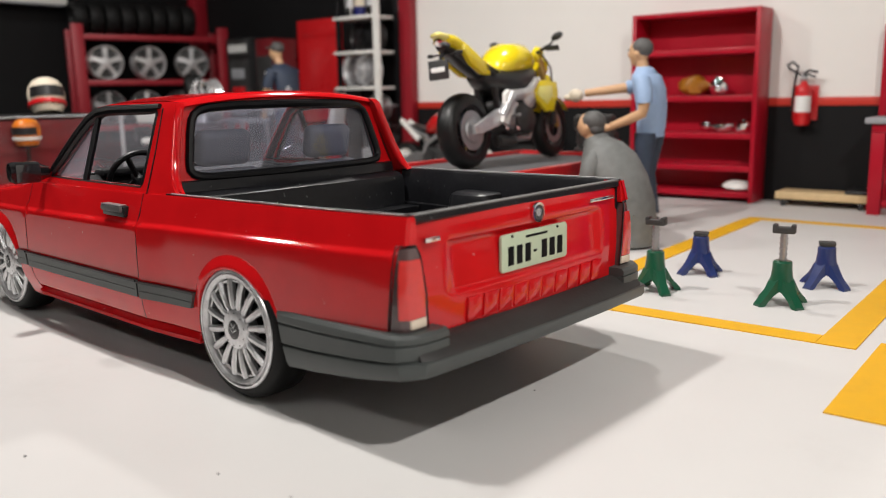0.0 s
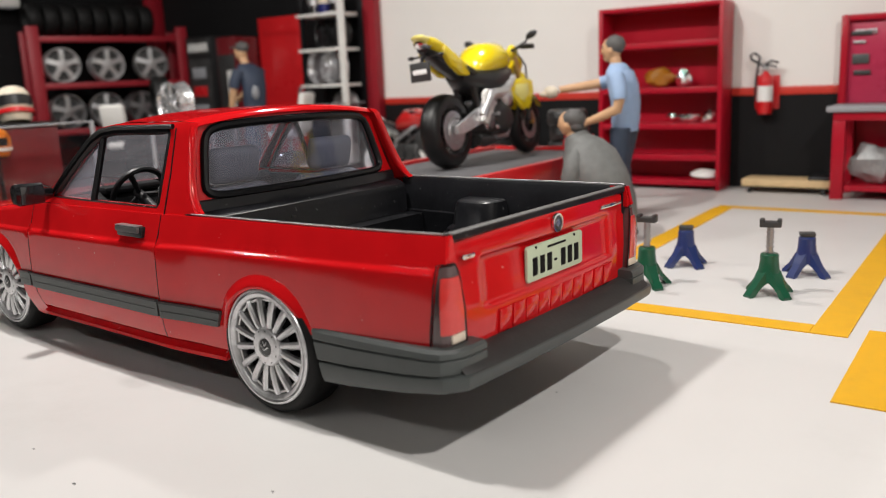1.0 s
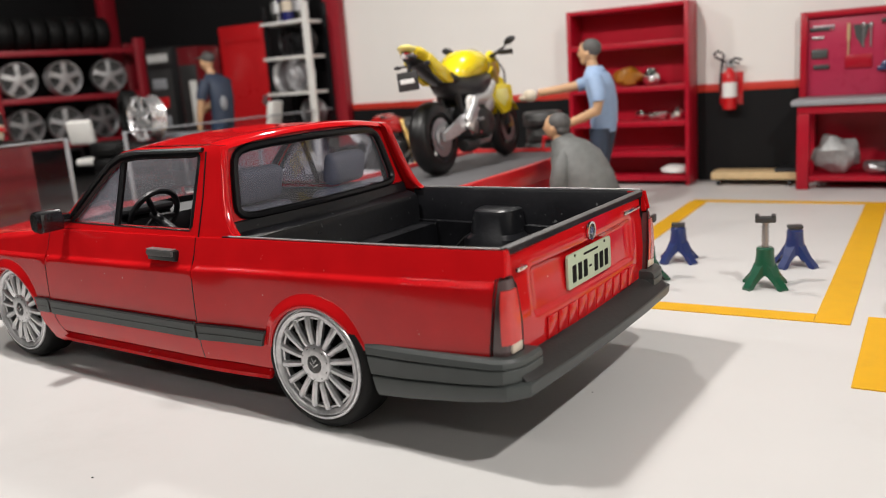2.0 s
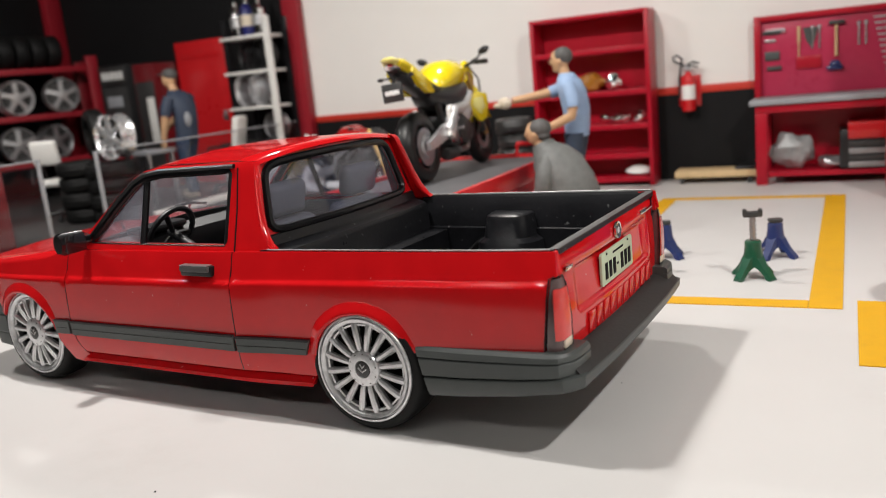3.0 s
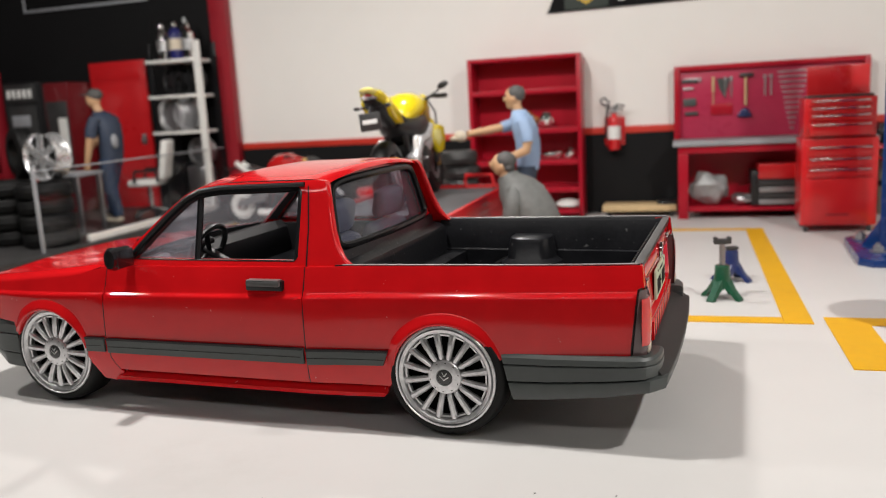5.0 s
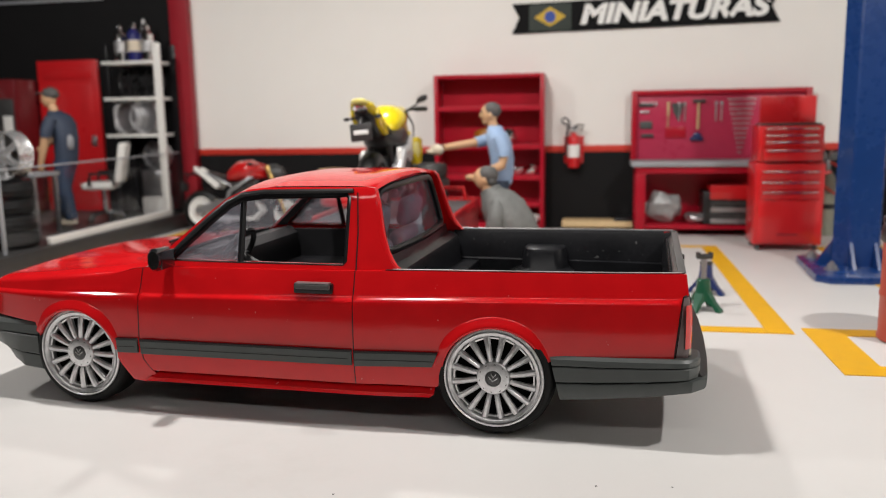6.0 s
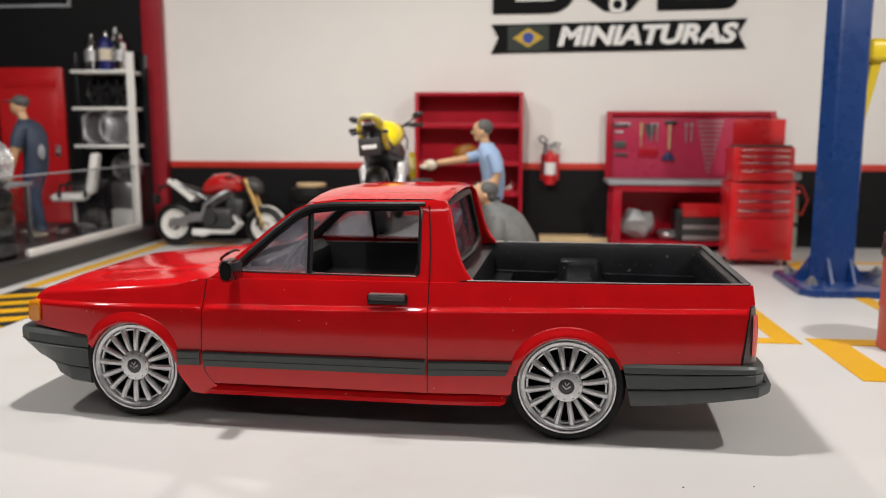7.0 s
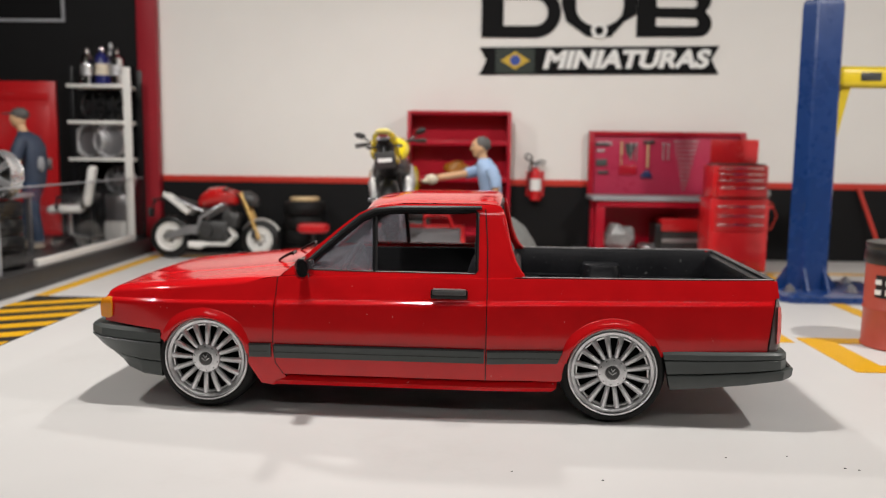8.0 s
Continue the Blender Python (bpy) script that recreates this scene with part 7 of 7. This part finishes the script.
def figure_navy():
    c = Clay([SKIN, HAIR, SHIRT_NAVY, JEANS_BLUE, GLOVE, WORKTOP])
    c.limb([(0.04, -0.10, 0.86), (0.05, -0.12, 0.48), (0.12, -0.13, 0.09)], [0.115, 0.09, 0.075], JEANS_BLUE)
    c.limb([(0.04, 0.10, 0.86), (-0.08, 0.12, 0.48), (-0.10, 0.13, 0.09)], [0.115, 0.09, 0.075], JEANS_BLUE)
    c.blob((0.06, -0.13, 0.045), (0.14, 0.055, 0.045), GLOVE)
    c.blob((-0.16, 0.13, 0.045), (0.14, 0.055, 0.045), GLOVE)
    c.trunk([((0.05, 0, 0.82), 0.13, 0.18, 0, 0), ((0.06, 0, 0.98), 0.14, 0.19, 0, 0), ((0.07, 0, 1.15), 0.14, 0.20, 0, 0), ((0.05, 0, 1.32), 0.145, 0.22, 0, 0), ((0.0, 0, 1.44), 0.125, 0.20, 0, 0), ((-0.05, 0, 1.50), 0.075, 0.10, 0, 0)], SHIRT_NAVY)
    c.limb([(-0.05, 0, 1.48), (-0.09, 0, 1.58)], [0.06, 0.055], SKIN)
    c.blob((-0.115, 0, 1.66), (0.098, 0.078, 0.120), SKIN)
    c.blob((-0.085, 0, 1.72), (0.11, 0.09, 0.085), HAIR)
    c.blob((-0.20, 0, 1.725), (0.10, 0.07, 0.014), HAIR)
    c.limb([(0.0, -0.21, 1.40), (-0.04, -0.26, 1.26), (-0.06, -0.27, 1.16)], [0.08, 0.08, 0.074], SHIRT_NAVY)
    c.limb([(-0.06, -0.27, 1.18), (-0.10, -0.27, 1.02), (-0.16, -0.25, 0.84)], [0.055, 0.05, 0.038], SKIN)
    c.blob((-0.17, -0.25, 0.78), (0.045, 0.03, 0.06), SKIN)
    c.limb([(0.02, 0.21, 1.40), (-0.10, 0.26, 1.26), (-0.16, 0.26, 1.18)], [0.08, 0.08, 0.074], SHIRT_NAVY)
    c.limb([(-0.15, 0.26, 1.19), (-0.30, 0.22, 1.08), (-0.42, 0.20, 0.98)], [0.055, 0.05, 0.038], SKIN)
    c.blob((0.185, -0.12, 1.09), (0.045, 0.055, 0.10), WORKTOP)
    c.place(pose(-8.14, 8.42, DECK, 0, 0, 8), "standing figurine in navy shirt, jeans and dark cap")


figure_blue()
figure_kneeling()
figure_navy()


# ---- the dark deck ----
def fence(y0, y1, x0, x1, z1, bar, label):
    f = thing("acrylic_fence", pose(0, 0, DECK), label, "fence")
    h = z1 - DECK
    part("panel", slab_between((x0, y0), (x1, y1), 0.07, h, 0.012), SMOKED_CLEAR, f, "clear acrylic panel").visible_shadow = False
    for x, y in ((x0, y0), (x1, y1))[: 1 if bar else 2]:
        part("post", box(mesh(), (x - 0.018, y - 0.018, 0.001), (x + 0.018, y + 0.018, h + 0.01), 0.005), WORKTOP, f, "pale slim post")
    part("top_edge", rod(mesh(), (x0, y0 + 0.026, h), (x1, y1 - 0.026, h), 0.010, seg=6), WORKTOP, f, "polished top edge")
    if bar:
        part("foot_rail", box(mesh(), (x0 - 0.03, y0 + bar, 0.001), (x0 + 0.04, 9.38, 0.085), 0.008), WHITE_PLASTIC, f, "white foot rail")


def slab_between(a, b, z0, z1, thick):
    d = Vector((b[0] - a[0], b[1] - a[1]))
    n = Vector((-d.y, d.x)).normalized() * thick / 2
    bm = mesh()
    e = d.normalized() * 0.028
    a, b = Vector(a) + e, Vector(b) - e
    return loft(bm, [[(*(a + n), z), (*(a - n), z), (*(b - n), z), (*(b + n), z)] for z in (z0, z1)])


fence(6.08, 9.86, -7.24, -7.24, 1.10, 0.70, "clear acrylic fence with slim posts and white foot rail")
fence(2.80, 5.36, -7.26, -7.26, 1.10, 0, "clear acrylic fence panel with slim grey posts on the deck edge")


def back_door():
    d = thing("door", pose(-9.05, BACK - 0.07, DECK), "plain red panelled door in the black wall, closed", "door", kind="structure")
    part("leaf", box(mesh(), (-0.50, 0.0, 0.0), (0.50, 0.066, 2.26), 0.01), CHEST_RED, d)
    part("raised_panel", box(mesh(), (-0.40, -0.014, 1.98), (0.40, 0.001, 2.14), 0.008), CHEST_RED, d)
    part("raised_panel", box(mesh(), (-0.40, -0.010, 0.12), (0.40, 0.001, 1.90), 0.008), CHEST_RED, d)
    part("lock_plate", box(mesh(), (0.34, -0.03, 0.98), (0.42, -0.0105, 1.14), 0.006), STEEL, d, "steel lock plate")
    part("knob", ball(mesh(), (0.38, -0.055, 1.04), 0.03, seg=12), STEEL, d, "round knob")


back_door()


def poster():
    p = thing("framed_poster", pose(-9.52, BACK - 0.03, 3.33), "large dark poster in a thin pale frame on the black wall", "poster")
    w, h = 1.14, 1.30
    part("print", box(mesh(), (-w + 0.03, 0, 0.03), (w - 0.03, 0.02, h - 0.03)), INK_BLACK, p)
    for lo, hi in (((-w, -0.01, 0), (w, 0.025, 0.04)), ((-w, -0.01, h - 0.04), (w, 0.025, h)), ((-w, -0.01, 0.041), (-w + 0.04, 0.025, h - 0.041)), ((w - 0.04, -0.01, 0.041), (w, 0.025, h - 0.041))):
        part("frame_bar", box(mesh(), lo, hi, 0.004), WORKTOP, p, "thin pale frame bar")


poster()


def drinks_fridge():
    f = thing("drinks_fridge", pose(-10.42, 9.70, DECK), "tall black drinks fridge with a pale sign and a glass door", "fridge")
    part("cabinet", box(mesh(), (-0.34, -0.25, 0), (0.34, 0.30, 2.02), 0.02), BIKE_BLACK, f)
    part("sign", box(mesh(), (-0.29, -0.275, 1.72), (0.29, -0.251, 1.98), 0.01), DARK_STEEL, f, "dark sign box")
    bm = mesh()
    for k in range(5):
        box(bm, (-0.24 + 0.10 * k, -0.282, 1.78), (-0.17 + 0.10 * k, -0.2755, 1.91), 0.01)
    part("sign_bars", bm, INK_WHITE, f, "pale bars of the sign")
    part("door_glass", box(mesh(), (-0.26, -0.268, 0.35), (0.26, -0.252, 1.66), 0.006), DARK_STEEL, f, "dark glass door")
    for k, mat in enumerate((CHEST_RED, WORKTOP, CHEST_RED, WORKTOP)):
        part("bottle_row", box(mesh(), (-0.20, -0.276, 0.45 + 0.30 * k), (0.14, -0.2685, 0.62 + 0.30 * k), 0.01), mat, f, "row of drinks behind the door")


drinks_fridge()


def vending_machine():
    v = thing("vending_machine", pose(-9.79, 9.72, DECK), "dark red vending machine with a black edge", "vending machine")
    part("cabinet", box(mesh(), (-0.24, -0.24, 0), (0.22, 0.28, 1.98), 0.02), DEEP_RED, v)
    part("edge", box(mesh(), (-0.268, -0.26, 0), (-0.241, 0.28, 2.0), 0.006), BIKE_BLACK, v, "black edge")
    part("front", box(mesh(), (-0.20, -0.262, 0.30), (0.18, -0.241, 1.70), 0.008), DARK_STEEL, v, "dark front panel")
    part("picture", box(mesh(), (0.0, -0.270, 0.75), (0.16, -0.2625, 1.45), 0.006), WHITE_PLASTIC, v, "pale picture panel")


vending_machine()


def shelf_rack():
    x0, x1, y0, y1 = -8.04, -7.27, 9.45, 9.90
    r = thing("shelf_rack", pose(0, 0, DECK), "white metal shelf rack holding wheels and bottles at the deck's end", "shelf rack")
    z = [2.40, 1.90, 1.385, 0.14]
    for x in (x0, x1):
        for y in (y0, y1):
            wide = 0.05 if x == x1 else 0.03
            part("upright", box(mesh(), (x - wide, y - 0.03, 0), (x + wide, y + 0.03, 2.42), 0.006), WHITE_PLASTIC if x == x1 and y == y0 else TRIM_BLACK, r)
    for h in z:
        part("shelf", box(mesh(), (x0 - 0.06, y0 - 0.06, h - DECK - 0.045), (x1 - 0.052, y1 + 0.06, h - DECK), 0.006), WHITE_PLASTIC, r, "white shelf")


shelf_rack()


def loose_rim(m, r, width, mat, label, spokes=5, group="", seg=32, back=None):
    w = thing("wheel_rim", m, label, "wheel rim", group)
    part("barrel", lathe(mesh(), [(r, 0), (r * 0.95, 0.012), (r * 0.90, 0.03), (r * 0.88, width * 0.5), (r * 0.95, width - 0.02), (r, width), (r * 0.99, width), (r * 0.86, width * 0.5), (r * 0.88, 0.03), (r * 0.97, 0), (r, 0)], None, seg), mat, w)
    bm = lathe(mesh(), [(0, -0.002), (r * 0.2, 0.004), (r * 0.24, 0.03), (0, 0.04)], None, 20)
    for k in range(spokes):
        a = 2 * math.pi * k / spokes
        c, s = math.cos(a), math.sin(a)
        rings = []
        for q, half, z in ((0.12, 0.20, 0.006), (0.5, 0.15, 0.012), (0.93, 0.19, 0.022)):
            rings.append([(c * r * q - s * r * half * 0.8, s * r * q + c * r * half * 0.8, z), (c * r * q + s * r * half * 0.8, s * r * q - c * r * half * 0.8, z), (c * r * q + s * r * half, s * r * q - c * r * half, z + 0.035), (c * r * q - s * r * half, s * r * q + c * r * half, z + 0.035)])
        loft(bm, rings)
    part("spokes", bm, mat, w)
    part("backing", lathe(mesh(), [(0, 0.07), (r * 0.88, 0.07), (r * 0.88, 0.085), (0, 0.085)], None, seg), back or DARK_STEEL, w, "back of the rim")
    return w


def facing(x, y, z, yaw, tilt=0.0):
    """A pose whose -z looks level towards yaw (degrees from +x)."""
    return Matrix.Translation((x, y, z)) @ pose(0, 0, 0, 0, 0, yaw) @ pose(0, 0, 0, 0, -90 + tilt, 0)


# on the white rack
for k, x in enumerate((-7.90, -7.62)):
    loose_rim(facing(x + 0.06, 9.62, 1.90 + 0.215, 250 + 8 * k), 0.21, 0.16, BIKE_BLACK, "black wheel rim on the rack", 6, "black rims on the rack")
    loose_rim(facing(x + 0.06, 9.66, 1.385 + 0.235, 75 + 8 * k), 0.23, 0.16, RIM_SILVER, "silver deep wheel rim on the rack", 8, "silver rims on the rack", back=STEEL)
loose_rim(facing(-7.52, 9.64, 0.14 + 0.93, 262), 0.20, 0.16, STEEL, "dull steel wheel rim on a box in the rack", 8)
solo("white_box", box(mesh(), (-0.17, -0.15, 0), (0.15, 0.15, 0.34), 0.02), WHITE_PLASTIC, pose(-7.50, 9.62, 0.142), "white box on the rack's lowest shelf", "box")
solo("steel_box", box(mesh(), (-0.17, -0.14, 0), (0.15, 0.14, 0.38), 0.04), STEEL, pose(-7.50, 9.64, 0.484), "dull metal box in the rack", "box")


def bottle(x, y, z, r, h, body, cap, label):
    b = thing("bottle", pose(x, y, z), label, "bottle", "bottles on the rack")
    part("body", lathe(mesh(), [(0, 0), (r, 0), (r * 1.02, 0.01), (r, h * 0.72), (r * 0.6, h * 0.82), (r * 0.35, h * 0.86), (0, h * 0.86)], None, 20), body, b)
    part("cap", lathe(mesh(), [(0, h * 0.86), (r * 0.45, h * 0.86), (r * 0.5, h * 0.93), (r * 0.3, h), (0, h)], None, 16), cap, b, "bright cap")
    part("label_band", lathe(mesh(), [(r * 1.025, h * 0.25), (r * 1.035, h * 0.25), (r * 1.035, h * 0.55), (r * 1.025, h * 0.55)], None, 20), RIM_SILVER if body is not BOTTLE_BLUE else GLOVE, b, "printed band")


bottle(-7.86, 9.54, 2.401, 0.085, 0.50, CHROME, CHROME, "slim chromed bottle with a pale band")
bottle(-7.64, 9.52, 2.401, 0.085, 0.52, BOTTLE_BLUE, CHROME, "blue bottle with a pale band")
bottle(-7.46, 9.56, 2.401, 0.10, 0.50, CHROME, CHROME, "wide chromed bottle with a pale band")
bottle(-7.60, 9.74, 2.401, 0.06, 0.60, STEEL, STEEL, "tall steel flask behind the bottles")


def office_chair(x, y, yaw, label, lift=0.0):
    c = thing("office_chair", pose(x, y, DECK, 0, 0, yaw), label, "office chair", "white office chairs on the deck")
    slim = 0.03 if lift else 0.0
    part("seat", box(mesh(), (-0.30, -0.22 + slim, 0.44), (0.14, 0.22 - slim, 0.54), 0.04, seg=3), WHITE_PLASTIC, c, "white seat pad")
    part("backrest", box(mesh(), (-0.05, -0.20 + slim, 0.0), (0.05, 0.20 - slim, 0.55 - 1.2 * lift), 0.04, Matrix.Translation((0.17, 0, 0.52 + lift)) @ pose(0, 0, 0, 0, 10, 0), seg=3), WHITE_PLASTIC, c, "white back pad")
    for s in (-1, 1):
        part("armrest", tube(mesh(), [(0.14, s * 0.25, 0.50), (0.12, s * 0.26, 0.66), (-0.16, s * 0.26, 0.66), (-0.18, s * 0.25, 0.50)], 0.025, 8), BIKE_BLACK, c, "black armrest")
    part("column", rod(mesh(), (-0.05, 0, 0.12), (-0.05, 0, 0.44), 0.035, seg=12), CHROME, c)
    for k in range(5):
        a = radians(72 * k + 10)
        foot = part("foot", tube(mesh(), [(-0.05, 0, 0.13), (-0.05 + 0.24 * math.cos(a), 0.24 * math.sin(a), 0.08)], 0.025, 8), BIKE_BLACK, c)
        part("castor", ball(mesh(), (-0.05 + 0.24 * math.cos(a), 0.24 * math.sin(a), 0.036), 0.036, seg=10), BIKE_BLACK, foot)


office_chair(-7.80, 8.85, 20, "white padded office chair with black arms on a star base")
office_chair(-8.74, 6.74, 292, "white office chair turned away, in front of the tyre stacks", 0.20)

# tyre stacks with a chromed wheel and a loose tyre on top
high = tyre_stack(-8.22, 6.70, DECK + 0.001, 4, 0.30, 0.185, "black tyre in a stack on the deck", "tyre stacks on the deck")
tyre_stack(-7.58, 6.58, DECK + 0.001, 4, 0.30, 0.180, "black tyre in a stack on the deck", "tyre stacks on the deck")
loose_rim(facing(-7.62, 6.62, DECK + 0.73 + 0.272, 262), 0.27, 0.20, BRIGHT_ALLOY, "large polished wheel standing on the tyre stacks", 6, seg=40)
solo("tyre", bmesh_turned := tyre_mesh(0.30, 0.20), TYRE, facing(-8.16, 6.80, high + 0.30, 240), "loose black tyre standing on a tyre stack", "tyre", sharp=60)


def work_table():
    t = thing("work_table", pose(-8.25, 7.62, DECK), "low pale-topped table beside the tyre stacks", "table")
    part("top", box(mesh(), (-0.45, -0.25, 0.70), (0.45, 0.25, 0.75), 0.01), WORKTOP, t, "pale grey top")
    for x in (-0.40, 0.40):
        for y in (-0.20, 0.20):
            part("leg", box(mesh(), (x - 0.025, y - 0.025, 0), (x + 0.025, y + 0.025, 0.70), 0.004), STEEL, t)


work_table()


def tyre_rack():
    ax, ay, bx, by = -11.62, 7.30, -10.98, 9.55
    yaw = math.degrees(math.atan2(by - ay, bx - ax))
    n = math.hypot(bx - ax, by - ay)
    r = thing("tyre_rack", Matrix.Translation((ax, ay, DECK)) @ pose(0, 0, 0, 0, 0, yaw), "red steel rack holding wheel rims, with tyres on top", "rack")
    for x in (0.0, n):
        for y in (0.0, 0.45):
            wide = 0.09
            part("upright", box(mesh(), (x - wide, y - 0.04, 0), (x + wide, y + 0.04, 2.16 if y else 2.22), 0.01), POST_RED, r)
    for z in (0.55, 1.27, 1.98):
        part("beam", box(mesh(), (0.091, -0.03, z), (n - 0.091, 0.03, z + 0.09), 0.01), POST_RED, r)
        part("shelf_board", box(mesh(), (0.091, 0.031, z + 0.03), (n - 0.091, 0.48, z + 0.075), 0.004), POST_RED, r)
    base = r.matrix_world.copy()

    def on(x, y, z, turn):
        p = Matrix.Translation((ax, ay, DECK)) @ pose(0, 0, 0, 0, 0, yaw) @ Vector((x, y, z))
        return facing(p.x, p.y, p.z, yaw - 90 + turn)
    for k in range(3):
        loose_rim(on(0.42 + 0.70 * k, 0.10, 1.36 + 0.275, (0, 4, -8)[k]), 0.27, 0.2, RIM_SILVER if k != 2 else STEEL, "silver five-spoke wheel rim on the red rack", 5, "rims on the red rack")
        loose_rim(on(0.42 + 0.60 * k, 0.10, 0.64 + 0.275, (3, -6, 10)[k]), 0.27, 0.2, STEEL, "dull five-spoke wheel rim on the lower rack shelf", 5, "rims on the lower rack shelf")
    for k in range(8):
        p = on(0.20 + 0.245 * k, 0.24, 2.07 + 0.256, 90)
        solo("tyre", tyre_mesh(0.255, 0.22), TYRE, p, "black tyre standing in a row on top of the rack", "tyre", "tyres on top of the red rack", sharp=60)


tyre_rack()


def air_conditioner():
    a = thing("air_conditioner", pose(LEFT + 0.004, 6.75, 2.72), "white wall-mounted air conditioner on the black wall", "air conditioner")
    part("case", box(mesh(), (0, -0.62, 0.02), (0.26, 0.62, 0.36), 0.03), WHITE_PLASTIC, a)
    part("louvre", box(mesh(), (0.10, -0.56, 0.0), (0.264, 0.56, 0.018), 0.006), WORKTOP, a, "grey louvre")


air_conditioner()


def display_case():
    d = thing("display_plinth", pose(-7.85, 4.70, DECK), "dark red plinth behind the acrylic fence", "plinth")
    part("body", box(mesh(), (-0.35, -0.55, 0), (0.30, 0.45, 0.86), 0.02), DEEP_RED, d)
    part("top", box(mesh(), (-0.38, -0.58, 0.861), (0.33, 0.48, 0.90), 0.01), BIKE_BLACK, d, "black top")


display_case()
shell_helmet(pose(-7.74, 4.82, DECK + 0.905, 0, 0, -20) @ pose(0, 0, 0, 0, -14, 0) @ Matrix.Scale(1.25, 4), (GLOVE, CHEST_RED), "cream and red helmet tipped back on the plinth")
stand = thing("display_stand", pose(-7.44, 4.43, DECK), "slim black display stand in front of the plinth", "stand")
part("foot", lathe(mesh(), [(0, 0), (0.09, 0), (0.09, 0.02), (0.02, 0.03), (0, 0.03)], None, 20), BIKE_BLACK, stand)
part("column", rod(mesh(), (0, 0, 0.03), (0, 0, 0.58), 0.02, seg=10), BIKE_BLACK, stand)
part("tray", lathe(mesh(), [(0, 0.58), (0.09, 0.58), (0.09, 0.60), (0, 0.60)], None, 20), BIKE_BLACK, stand)
shell_helmet(pose(-7.44, 4.43, DECK + 0.601, 0, 0, -40) @ Matrix.Scale(0.9, 4), (ORANGE, BIKE_WHITE), "orange and white helmet on a slim black stand")
